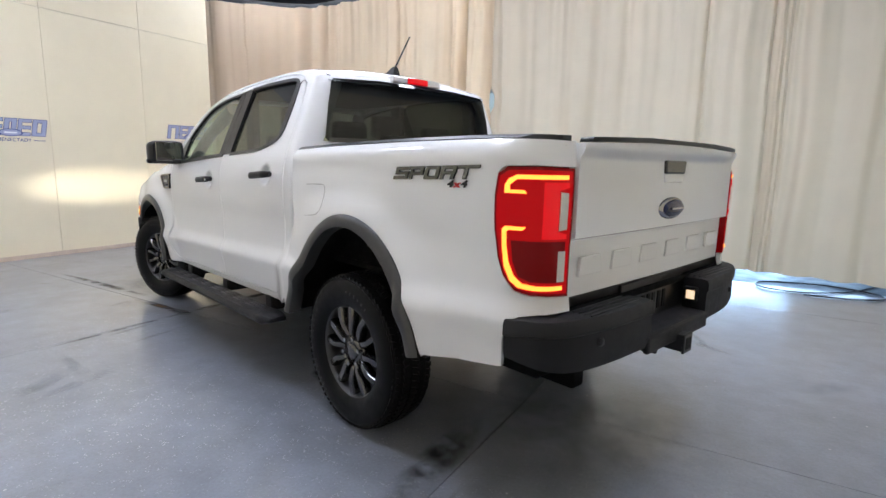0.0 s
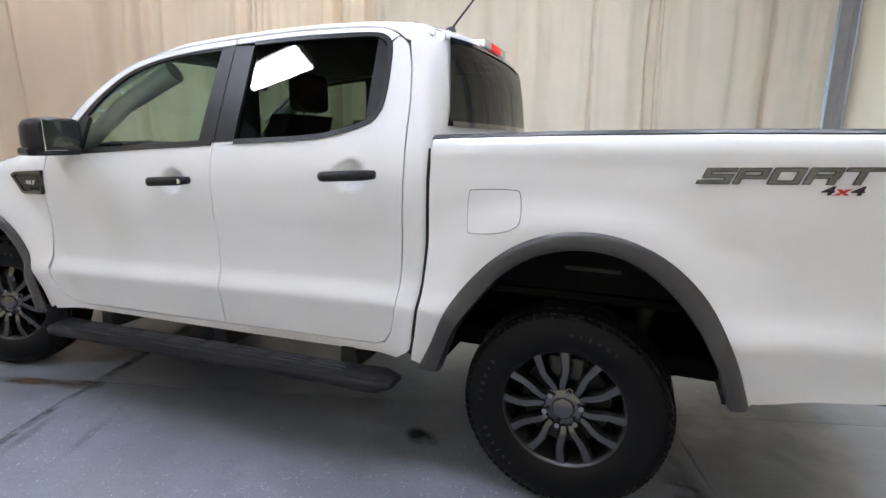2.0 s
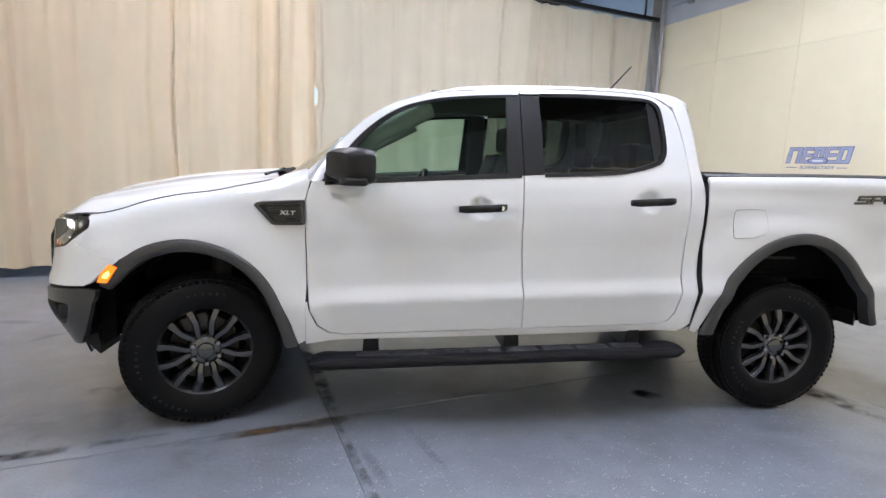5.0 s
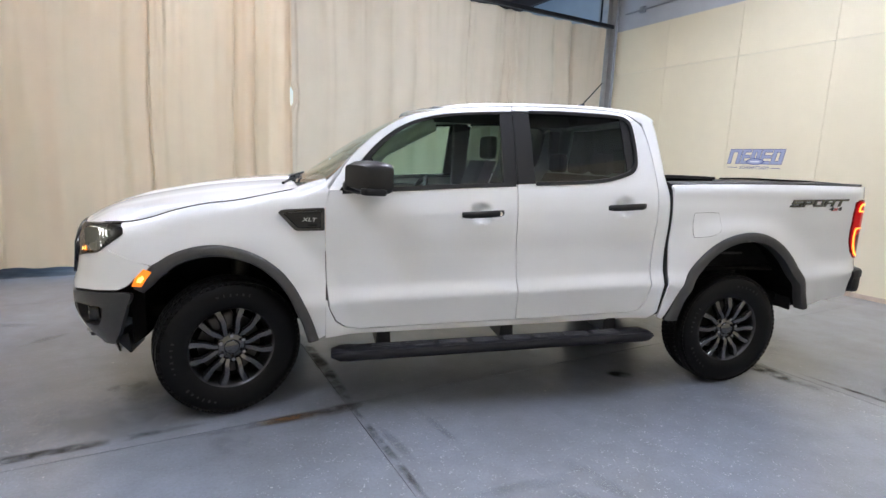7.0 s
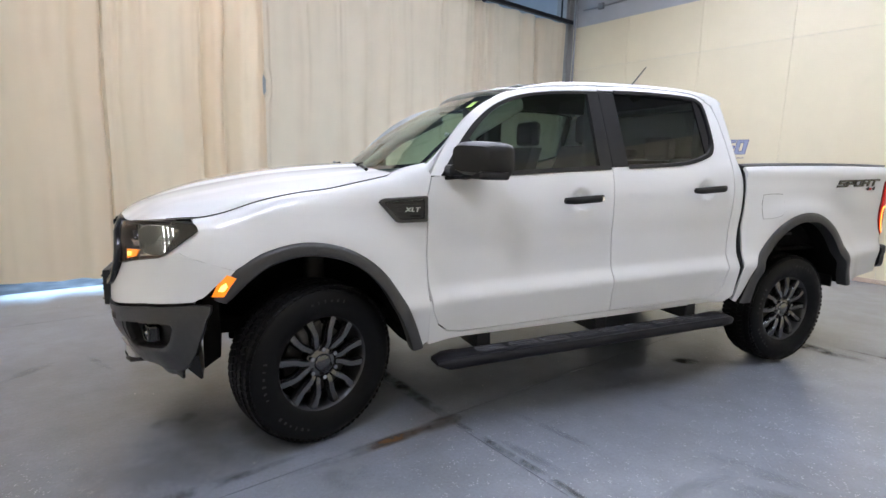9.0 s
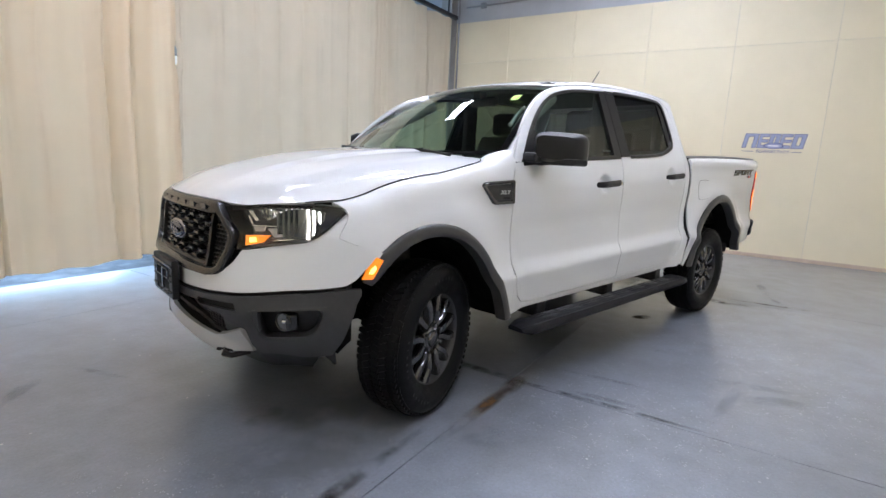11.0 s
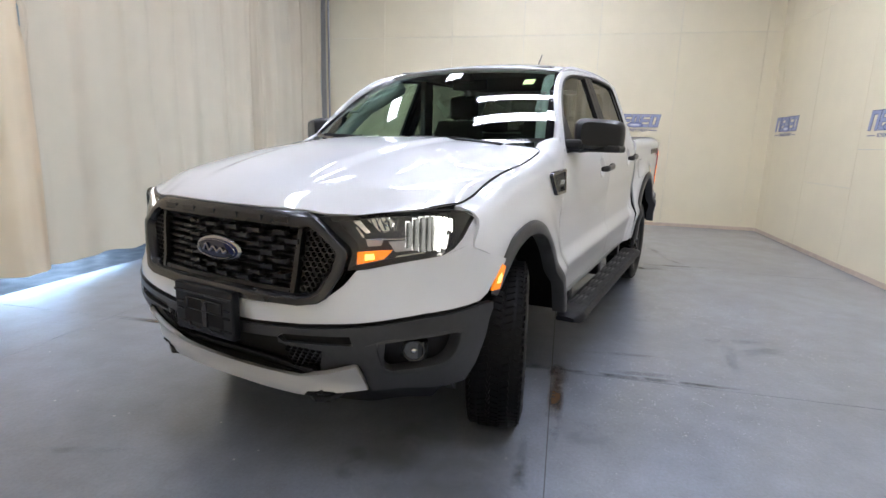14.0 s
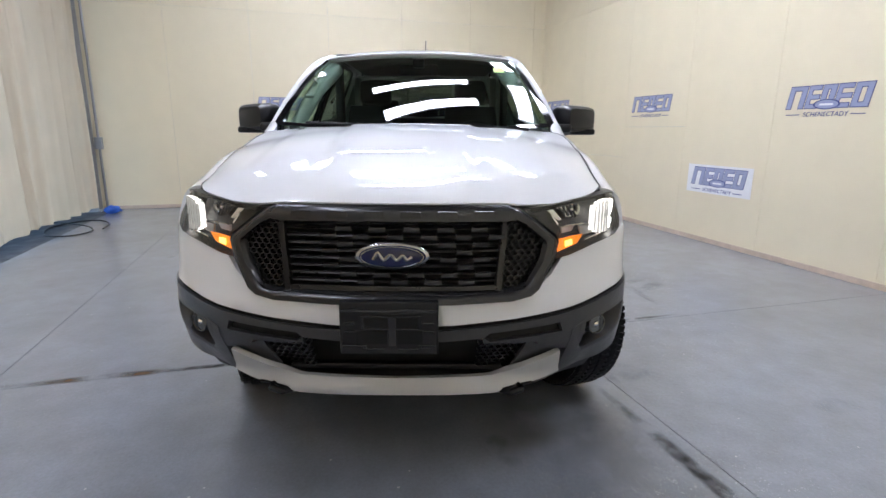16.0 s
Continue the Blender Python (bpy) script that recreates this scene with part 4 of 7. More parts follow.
ARCH_F_OUT = curve([(2.725, 0.44, 0), (2.765, 0.56, 0), (2.815, 0.67, 0), (2.91, 0.81, 0), (3.03, 0.905, 0), (3.16, 0.955, 0), (3.30, 0.965, 0), (3.45, 0.925, 0), (3.57, 0.845, 0), (3.625, 0.785, 0), (3.648, 0.738, 0)], 5)
ARCH_F_IN = curve([(2.785, 0.43, 0), (2.815, 0.53, 0), (2.855, 0.62, 0), (2.93, 0.745, 0), (3.04, 0.845, 0), (3.16, 0.893, 0), (3.29, 0.903, 0), (3.42, 0.865, 0), (3.51, 0.800, 0), (3.565, 0.745, 0), (3.600, 0.715, 0)], 5)
ARCH_R_OUT = curve([(0.552, 0.485, 0), (0.508, 0.575, 0), (0.460, 0.69, 0), (0.39, 0.81, 0), (0.27, 0.94, 0), (0.13, 1.025, 0), (-0.02, 1.06, 0), (-0.17, 1.045, 0), (-0.31, 0.98, 0), (-0.43, 0.865, 0), (-0.52, 0.70, 0), (-0.575, 0.54, 0)], 5)
ARCH_R_IN = curve([(0.465, 0.485, 0), (0.437, 0.57, 0), (0.40, 0.66, 0), (0.335, 0.76, 0), (0.24, 0.875, 0), (0.12, 0.96, 0), (-0.02, 0.997, 0), (-0.16, 0.98, 0), (-0.29, 0.905, 0), (-0.395, 0.79, 0), (-0.47, 0.66, 0), (-0.515, 0.53, 0)], 5)

XY = lambda c: [(q.x, q.y) for q in c]
for s in (1, -1):
    top = [(x, lerp(x, FENDER_TOP) + 0.04) for x in (2.69, 2.75, 2.80, 2.84, 2.865, 2.93, 2.98, 3.06, 3.2, 3.35, 3.5, 3.6, 3.68, 3.725)]
    fo = [(2.69, 0.455), (2.688, 0.75), (2.695, 0.98), (2.695, 1.17), (2.682, 1.215), (2.672, 1.256), (2.684, 1.285)] + top + [(3.712, 1.056), (3.700, 1.036), (3.694, 1.01), (3.705, 0.985), (3.735, 0.943), (3.742, 0.925), (3.60, 0.862), (3.578, 0.848)] + [(q.x, q.y - 0.004) for q in reversed(ARCH_F_OUT[:-14])] + [(2.715, 0.44)]
    fender = surf("front_fender", fo, fender_map, WHITE, truck, 0.045, 0.03, 0.015, OUTWARD, s)
    # badge vent behind the arch
    vent = [(2.938, 1.137), (2.925, 1.150), (2.905, 1.156), (2.70, 1.168), (2.695, 1.162), (2.695, 1.050), (2.70, 1.044), (2.838, 1.040), (2.855, 1.046)]
    vent_in = [(2.905, 1.131), (2.897, 1.136), (2.885, 1.139), (2.72, 1.149), (2.717, 1.146), (2.717, 1.066), (2.72, 1.063), (2.826, 1.060), (2.838, 1.064)]
    v = loft("fender_vent", [[(a + (c - a) * k, side_y(a, b) + o, b + (e - b) * k) for (a, b), (c, e) in zip(vent, vent_in)] for k, o in ((0, -0.01), (0, 0.012), (0.15, 0.017), (0.8, 0.016), (1, 0.006))], MAT["gloss"], truck, s, closed=True, label="dark gloss fender vent trim")
    surf("vent_inset", vent_in, lambda x, z: (x, side_y(x, z) + 0.0085, z), MAT["mesh"], v, 0.05, 0.05, 0.004, OUTWARD, s)
    for k in range(4):
        block("vent_rib", (2.735 + 0.012 * k, 2.875 - 0.004 * k, side_y(2.8, 1.1) + 0.010, side_y(2.8, 1.1) + 0.014, 1.128 - 0.010 * k - 0.002, 1.128 - 0.010 * k + 0.001), MAT["gloss"], v, 0.0008, side=s)
    block("vent_slot", (2.735, 2.785, side_y(2.76, 1.07) + 0.010, side_y(2.76, 1.07) + 0.016, 1.068, 1.080), MAT["gap_shade"], v, 0.003, side=s)
    lm = pose(2.775, s * (side_y(2.78, 1.1) + 0.016), 1.103, 90, 0, 180 if s > 0 else 0)
    for ch, dx in (("X", -0.024), ("L", 0.0), ("T", 0.022)):
        lettering("badge_lettering", ch, 0.027, lm @ Matrix.Translation((dx, 0, 0)), MAT["silver"], v, 0.002, 0.2, 1.0, "silver letter", wide=1.35, offset=0.0008)

    # wheel arch flares and liners
    for nm, o, i, bulge in (("arch_flare", ARCH_F_OUT, ARCH_F_IN, 0.034), ("arch_flare", ARCH_R_OUT, ARCH_R_IN, 0.034)):
        rows = []
        for k, inset in ((0.0, 0.0), (0.08, 0.010), (0.3, 0.018), (0.7, 0.020), (0.92, 0.016), (1.0, 0.002), (1.0, -0.05)):
            row = []
            for p, q in zip(o, i):
                r = p.lerp(q, k)
                y = side_y(p.x, max(p.y, 0.63))
                y += (nose_y(p.x) + 0.036 - y) * step01(3.42, 3.66, p.x)
                row.append((r.x, y + inset * (1 - 0.6 * step01(3.45, 3.63, p.x)) + 0.004, r.y))
            rows.append(row)
        loft(nm, rows, PLASTIC, truck, s, label="textured black plastic wheel-arch flare")
        rows = [[(q.x + (0.01 if q.x > cx else -0.01), y, q.y + 0.012) for q in i] for y, cx in ((0.90, 3.2 if i is ARCH_F_IN else 0), (0.75, 0), (0.46, 0))]
        loft("wheel_well_liner", rows, MAT["liner_and_shade"], truck, s)
        n = len(i)
        bm = bmesh.new()
        bm.faces.new([bm.verts.new((q.x, 0.46 * s, q.y + 0.012)) for q in i])
        sheet("wheel_well_wall", bm, MAT["liner_and_shade"], truck, smooth=False)

# --- doors
DOOR_F = [(2.69, 1.17), (2.69, 0.98), (2.683, 0.76), (2.665, 0.61), (2.63, 0.535), (2.575, 0.492), (2.50, 0.480), (2.0, 0.494), (1.553, 0.507), (1.559, 0.70), (1.579, 1.00), (1.582, 1.20), (1.580, 1.325)]
DOOR_R = [(1.548, 0.507), (1.554, 0.70), (1.574, 1.00), (1.577, 1.20), (1.575, 1.325), (1.3, 1.342), (1.02, 1.360), (0.84, 1.402), (0.79, 1.432), (0.772, 1.47), (0.766, 1.53), (0.764, 1.61), (0.768, 1.69), (0.785, 1.722), (0.751, 1.752), (0.722, 1.737), (0.698, 1.708), (0.672, 1.62), (0.655, 1.50), (0.645, 1.35), (0.642, 1.24), (0.648, 1.05), (0.653, 0.85), (0.66, 0.72), (0.685, 0.60), (0.72, 0.55), (0.765, 0.531), (1.1, 0.521)]
WIN_F = [(2.585, 1.262), (2.50, 1.375), (2.43, 1.463), (2.36, 1.537), (2.28, 1.602), (2.19, 1.652), (2.09, 1.685), (1.98, 1.708), (1.82, 1.727), (1.655, 1.738), (1.580, 1.742)]
TOP_F = [(2.675, 1.262), (2.585, 1.40), (2.51, 1.49), (2.43, 1.567), (2.33, 1.638), (2.22, 1.692), (2.10, 1.728), (1.98, 1.750), (1.82, 1.768), (1.66, 1.781), (1.580, 1.7865)]
HANDLES = ((1.80, 1.150), (0.872, 1.208))


def door_map(x, z):
    """The side with a dent behind each handle."""
    y = side_y(x, z)
    for x0, zc in HANDLES:
        d = ((x - x0) / 0.058) ** 2 + ((z - zc) / 0.056) ** 2
        if d < 1:
            y -= 0.034 * (1 - d) ** 0.55
    return (x, y, z)


for s in (1, -1):
    out_f = DOOR_F + [(2.0, 1.303), (2.40, 1.277), (2.665, 1.258)]
    d = surf("front_door", out_f, door_map, WHITE, truck, 0.02, 0.014, 0.02, OUTWARD, s)
    # window frame, seal and glass
    tf, wf = curve([(a, b, 0) for a, b in TOP_F], 4), curve([(a, b, 0) for a, b in WIN_F], 4)
    rows = [[(p.lerp(q, k).x, side_y(p.lerp(q, k).x, p.lerp(q, k).y) + o, p.lerp(q, k).y) for p, q in zip(tf, wf)] for k, o in ((0, -0.02), (0, -0.002), (0.1, 0.003), (0.62, 0.003), (0.66, -0.004))]
    loft("window_frame", rows, WHITE, d, s)
    rows = [[(p.lerp(q, k).x, side_y(p.lerp(q, k).x, p.lerp(q, k).y) + o, p.lerp(q, k).y) for p, q in zip(tf, wf)] for k, o in ((0.62, -0.005), (0.7, 0.004), (1.0, 0.002), (1.08, -0.012))]
    loft("window_seal", rows, DARK, d, s, label="black rubber window seal")
    gl = [(q.x, q.y) for q in wf] + [(1.665, 1.322), (2.0, 1.302), (2.4, 1.275)]
    surf("window_glass", gl, lambda x, z: (x, side_y(x, z) - 0.012, z), MAT["glass_front"], d, 0.2, 0.1, 0, OUTWARD, s, "lightly green tinted window glass")
    surf("pillar_trim", [(1.665, 1.322), (1.579, 1.327), (1.580, 1.748), (1.655, 1.741)], lambda x, z: (x, side_y(x, z) + 0.004, z), MAT["trim_smooth"], d, 0.1, 0.06, 0.02, OUTWARD, s, "black pillar trim")
    surf("belt_moulding", [(2.60, 1.245), (2.60, 1.268), (2.0, 1.312), (1.59, 1.338), (1.59, 1.314), (2.0, 1.289)], lambda x, z: (x, side_y(x, z) + 0.007, z), DARK, d, 0.1, 0.1, 0.02, OUTWARD, s)
    surf("mirror_triangle", [(2.61, 1.262), (2.52, 1.37), (2.45, 1.45), (2.43, 1.44), (2.43, 1.274)], lambda x, z: (x, side_y(x, z) + 0.003, z), DARK, d, 0.1, 0.1, 0.02, OUTWARD, s)

    r = surf("rear_door", DOOR_R, door_map, WHITE, truck, 0.02, 0.014, 0.02, OUTWARD, s)
    tr = curve([(1.575, 1.7865, 0), (1.47, 1.792, 0), (1.3, 1.800, 0), (1.0, 1.800, 0), (0.84, 1.790, 0), (0.79, 1.777, 0), (0.750, 1.755, 0)], 4)
    wr = curve([(1.575, 1.745, 0), (1.47, 1.748, 0), (1.25, 1.756, 0), (1.0, 1.757, 0), (0.88, 1.752, 0), (0.83, 1.742, 0), (0.803, 1.718, 0)], 4)
    rows = [[(p.lerp(q, k).x, side_y(p.lerp(q, k).x, p.lerp(q, k).y) + o, p.lerp(q, k).y) for p, q in zip(tr, wr)] for k, o in ((0, -0.02), (0, -0.002), (0.1, 0.003), (0.55, 0.003), (0.6, -0.004))]
    loft("window_frame", rows, WHITE, r, s)
    ring = XY(curve([(a, b, 0) for a, b in ((1.47, 1.752), (1.25, 1.760), (1.0, 1.760), (0.87, 1.756), (0.82, 1.742), (0.793, 1.705), (0.782, 1.60), (0.784, 1.505), (0.799, 1.460), (0.845, 1.420), (1.02, 1.372), (1.3, 1.350), (1.465, 1.342))], 4))
    big = XY(curve([(a, b, 0) for a, b in ((1.47, 1.772), (1.25, 1.781), (1.0, 1.781), (0.86, 1.775), (0.80, 1.757), (0.770, 1.715), (0.759, 1.60), (0.761, 1.50), (0.777, 1.445), (0.83, 1.400), (1.02, 1.350), (1.3, 1.328), (1.465, 1.318))], 4))
    rows = [[(a * (1 - k) + c * k, side_y(a * (1 - k) + c * k, b * (1 - k) + e * k) + o, b * (1 - k) + e * k) for (a, b), (c, e) in zip(big, ring)] for k, o in ((0, -0.01), (0.05, 0.006), (0.95, 0.005), (1.02, -0.012))]
    loft("window_seal", rows, DARK, r, s, label="black rubber window seal")
    surf("window_glass", ring, lambda x, z: (x, side_y(x, z) - 0.012, z), MAT["glass_rear"], r, 0.2, 0.1, 0, OUTWARD, s, "dark privacy window glass")
    surf("quarter_trim", [(0.845, 1.752), (0.838, 1.425), (0.803, 1.455), (0.787, 1.52), (0.786, 1.62), (0.80, 1.71), (0.825, 1.742)], lambda x, z: (x, side_y(x, z) - 0.006, z), DARK, r, 0.1, 0.1, 0.01, OUTWARD, s)
    surf("pillar_trim", [(1.575, 1.327), (1.465, 1.333), (1.47, 1.752), (1.576, 1.750)], lambda x, z: (x, side_y(x, z) + 0.004, z), MAT["trim_smooth"], r, 0.1, 0.06, 0.02, OUTWARD, s, "black pillar trim")

    # handles, each in its cup
    for door, x0, zc in ((d, 1.80, 1.150), (r, 0.872, 1.208)):
        y = side_y(x0, zc)
        rows = []
        for k in range(13):
            t = k / 12
            x = x0 + 0.125 - 0.25 * t
            z = zc + 0.008 * (2 * t - 1) + 0.002
            bow = 0.018 + 0.028 * min(1, 6 * t, 6 * (1 - t)) ** 0.5
            hh_ = 0.020 * (0.8 + 0.2 * min(1, 8 * t, 8 * (1 - t)))
            rows.append([(x, y + bow + b, z + c) for b, c in ((0.0, -hh_ * 0.7), (0.008, -hh_), (0.016, -hh_ * 0.6), (0.018, 0), (0.016, hh_ * 0.6), (0.008, hh_), (0.0, hh_ * 0.7), (-0.004, 0))])
        h = loft("door_handle", rows, DARK, door, s, label="black door handle", closed=True, cap=True)
        if door is d:
            bm = bmesh.new()
            bmesh.ops.create_cone(bm, cap_ends=True, segments=16, radius1=0.011, radius2=0.011, depth=0.010, matrix=pose(x0 - 0.095, s * (y + 0.055), zc + 0.006, 90, 0, 0))
            sheet("key_lock", bm, MAT["chrome"], h, smooth=False)

    # mirrors
    MIRROR = Matrix.Translation((2.46, 0.985, 0)) @ pose(0, 0, 0, 0, 0, 14) @ Matrix.Translation((-2.46, -0.985, 0))
    rows = []
    for k, sc in ((0.0, 0.72), (0.25, 0.93), (0.6, 1.0), (0.85, 0.97), (1.0, 0.90)):
        x = 2.535 - 0.16 * k
        ring_ = []
        for j in range(24):
            t = 2 * math.pi * j / 24
            c, si = math.cos(t), math.sin(t)
            e = 0.42
            py = math.copysign(abs(c) ** e, c) * 0.134 * sc
            pz = math.copysign(abs(si) ** e, si) * (0.084 if si > 0 else 0.084) * sc
            ring_.append(MIRROR @ Vector((x - 0.045 * (1 - k) * (py / 0.125), 0.985 + py, 1.345 + pz - 0.006 * (py / 0.125))))
        rows.append(ring_)
    mh = loft("wing_mirror", rows, MAT["trim_smooth"], truck, s, label="black door mirror", closed=True, cap=True)
    block("mirror_glass", (2.369, 2.376, 0.885, 1.085, 1.275, 1.415), MAT["mirror"], mh, 0.003, "mirror glass", s, MIRROR)
    block("mirror_base", (2.43, 2.60, 0.825, 0.93, 1.262, 1.318), MAT["trim_smooth"], mh, 0.02, side=s)
    prism("mirror_skirt", [(2.505, 0.86), (2.515, 1.06), (2.49, 1.098), (2.385, 1.115), (2.375, 0.875)], "z", 1.253, 1.290, MAT["trim_smooth"], mh, 0.012, side=s)
    tube("mirror_arm", [(2.55, 0.835, 1.285), (2.51, 0.90, 1.280), (2.48, 0.96, 1.29)], 0.034, MAT["trim_smooth"], mh, side=s)

# --- cab shell: sills, pillars, rear corner, roof
WS = []
for k in range(11):
    t = k / 10
    row = []
    for j in range(17):
        u = 2 * j / 16 - 1
        half = 0.808 * (1 - t) + 0.618 * t
        x = (2.90 * (1 - t) + 2.150 * t) - (0.195 * (1 - t) + 0.085 * t) * u * u
        z = 1.266 * (1 - t) + 1.752 * t + 0.040 * math.sin(math.pi * t) + (0.030 * (1 - t) - 0.026 * t) * u * u
        row.append((x, u * half, z))
    WS.append(row)


def resample(line, n):
    line = [Vector(q) for q in line]
    total = sum((b - a).length for a, b in zip(line, line[1:]))
    return [along(line, total * k / (n - 1)) for k in range(n - 1)] + [line[-1]]


def lean(z):
    """How far forward the cab's rear corner lies at each height."""
    return lerp(z, [(0.50, 0.062), (0.60, 0.040), (0.74, 0.014), (0.91, 0.005), (1.1, 0.0), (1.36, 0.0), (1.5, 0.008), (1.6, 0.017), (1.7, 0.030), (1.757, 0.047), (1.80, 0.078), (1.83, 0.12)])


def back_x(y, z):
    return 0.541 + lean(z) - 0.045 * (1 - min(1.0, abs(y) / 0.74) ** 2)


for s in (1, -1):
    sill = [(2.688, 0.437), (2.688, 0.66), (2.680, 0.66), (2.671, 0.612), (2.634, 0.528), (2.578, 0.486), (2.50, 0.474), (1.5, 0.504), (0.77, 0.527), (0.715, 0.546), (0.681, 0.60), (0.655, 0.72), (0.647, 0.87), (0.642, 1.06), (0.637, 1.24), (0.640, 1.35), (0.650, 1.50), (0.667, 1.62), (0.695, 1.733), (0.722, 1.742), (0.742, 1.759), (0.768, 1.775), (0.84, 1.797),
            (0.76, 1.796), (0.70, 1.789), (0.64, 1.779), (0.55, 1.772), (0.42, 1.766), (0.42, 1.70), (0.42, 1.40), (0.42, 0.70), (0.50, 0.60), (0.60, 0.54), (0.66, 0.492), (1.5, 0.468), (2.5, 0.448)]

    def corner_map(a, z):
        """The side, which turns round the cab's rear corner for a under 0.64."""
        y = side_y(max(a, 0.62), z)
        k = step01(1.25, 1.42, z)
        x0 = 0.572 + 0.038 * k
        if a >= 0.61:
            return (a + (0.5 * lean(z) + x0 - 0.61) * step01(0.636, 0.61, a), y, z)
        t = (0.61 - a) / 0.19
        w = 0.035 + 0.105 * k
        p0, p1, p2 = Vector((x0 + 0.5 * lean(z), y, 0)), Vector((0.540 + lean(z), y - 0.004, 0)), Vector((back_x(y - w, z) if k > 0.5 else 0.541 + lean(z), y - w, 0))
        q = p0 * (1 - t) ** 2 + p1 * 2 * t * (1 - t) + p2 * t * t
        return (q.x, q.y, z)
    surf("cab_side", sill, corner_map, WHITE, truck, 0.025, 0.04, 0.03, OUTWARD, s)
    # pillar and roof rail
    inner = resample([WS[k][16] for k in range(11)] + curve([(1.92, 0.603, 1.778), (1.80, 0.598, 1.795), (1.5, 0.592, 1.815), (1.2, 0.592, 1.823), (0.95, 0.595, 1.823), (0.80, 0.598, 1.818), (0.70, 0.60, 1.808), (0.64, 0.60, 1.792), (0.605, 0.60, 1.768)], 4), 56)
    outer = resample(curve([(2.688, 0, 1.272), (2.66, 0, 1.31), (2.585, 0, 1.412), (2.50, 0, 1.505), (2.38, 0, 1.606), (2.24, 0, 1.688), (2.10, 0, 1.734), (1.85, 0, 1.772), (1.5, 0, 1.797), (1.2, 0, 1.808), (0.95, 0, 1.806), (0.84, 0, 1.797), (0.76, 0, 1.790), (0.70, 0, 1.783), (0.65, 0, 1.771), (0.607, 0, 1.750)], 4), 56)
    rows = []
    for k, lift in ((0, -0.02), (0, 0.002), (0.25, 0.009), (0.5, 0.012), (0.75, 0.010), (1.0, 0.0), (1.0, -0.03)):
        row = []
        for p, q in zip(inner, outer):
            q3 = Vector((q.x, side_y(q.x, q.z), q.z))
            n = Vector((0.25, 0.65, 0.7)) if q.x > 2.2 else Vector((0, 0.6, 0.8))
            row.append(p.lerp(q3, k) + n * lift)
        rows.append(row)
    loft("roof_rail", rows, WHITE, truck, s)


def roof_map(x, y):
    k = step01(1.55, 2.08, x)
    xe = x - 0.085 * (1 - min(1.0, abs(y) / 0.618) ** 2) * k
    e = lerp(xe, [(0.55, 1.735), (0.605, 1.768), (0.64, 1.790), (0.70, 1.808), (0.80, 1.818), (0.95, 1.823), (1.2, 1.823), (1.5, 1.815), (1.8, 1.795), (1.95, 1.769), (2.02, 1.754), (2.07, 1.740), (2.12, 1.715)])
    return (x, y, e + (0.042 - 0.014 * k) * (1 - (abs(y) / 0.60) ** 2.2))


rf = [(2.072, 0.610), (1.8, 0.597), (1.5, 0.591), (1.2, 0.591), (0.95, 0.594), (0.78, 0.599), (0.70, 0.60), (0.61, 0.60), (0.593, 0.4), (0.580, 0.2), (0.577, 0), (0.580, -0.2), (0.593, -0.4), (0.61, -0.60), (0.70, -0.60), (0.78, -0.599), (0.95, -0.594), (1.2, -0.591), (1.5, -0.591), (1.8, -0.597), (2.072, -0.610), (2.122, -0.4), (2.152, -0.2), (2.162, 0), (2.152, 0.2), (2.122, 0.4)]
surf("roof", rf, roof_map, WHITE, truck, 0.03, 0.06, 0.03, UP)
for s in (1, -1):
    tube("roof_strip", [(0.92, 0.594 * s, 1.8215), (0.88, 0.595 * s, 1.821), (0.84, 0.5955 * s, 1.820), (0.8, 0.596 * s, 1.819), (0.70, 0.599 * s, 1.809), (0.60, 0.60 * s, 1.768)], [0.004, 0.004, 0.004, 0.005, 0.006, 0.008], DARK, truck, n=6)

# windscreen
ws = loft("windscreen", WS, MAT["glass_front"], truck, out=lambda c: Vector((1, 0, 1)), label="clear windscreen glass")
edge = [WS[0][j] for j in range(17)] + [WS[k][16] for k in range(1, 11)] + [WS[10][j] for j in range(15, -1, -1)] + [WS[k][0] for k in range(9, 0, -1)]
mid = Vector((2.5, 0, 1.55))
bm = bmesh.new()
ov = [bm.verts.new(Vector(q) + Vector((0.004, 0, 0.006))) for q in edge]
iv = []
for q in edge:
    d = mid - Vector(q)
    sc = 0.035 if q[2] > 1.6 else 0.06
    iv.append(bm.verts.new(Vector(q) + d * sc + Vector((0.0045, 0, 0.008))))
for j in range(len(edge)):
    k = (j + 1) % len(edge)
    bm.faces.new((ov[j], ov[k], iv[k], iv[j]))
sheet("windscreen_border", bm, MAT["frit"], ws, "black border of the windscreen", smooth=False)
block("sticker", (-0.034, 0.034, -0.026, 0.026, 0, 0.0015), MAT["sticker"], ws, 0.0, "yellow-green windscreen sticker", m=Matrix.Translation((2.306, 0.512, 1.648)) @ pose(0, 0, 0, 0, 38, 0) @ pose(0, 0, 0, 0, 0, 90))
for y0, y1 in ((0.62, 0.06), (0.02, -0.58)):
    tube("wiper", [(2.93, y0, 1.283), (2.89, (y0 + y1) / 2, 1.303), (2.865, y1, 1.312)], 0.009, DARK, truck, n=6)
    tube("wiper", [(2.935, y0 - 0.1, 1.275), (2.93, y0 - 0.35, 1.292), (2.882, (y0 + y1) / 2, 1.312)], 0.008, DARK, truck, n=6)

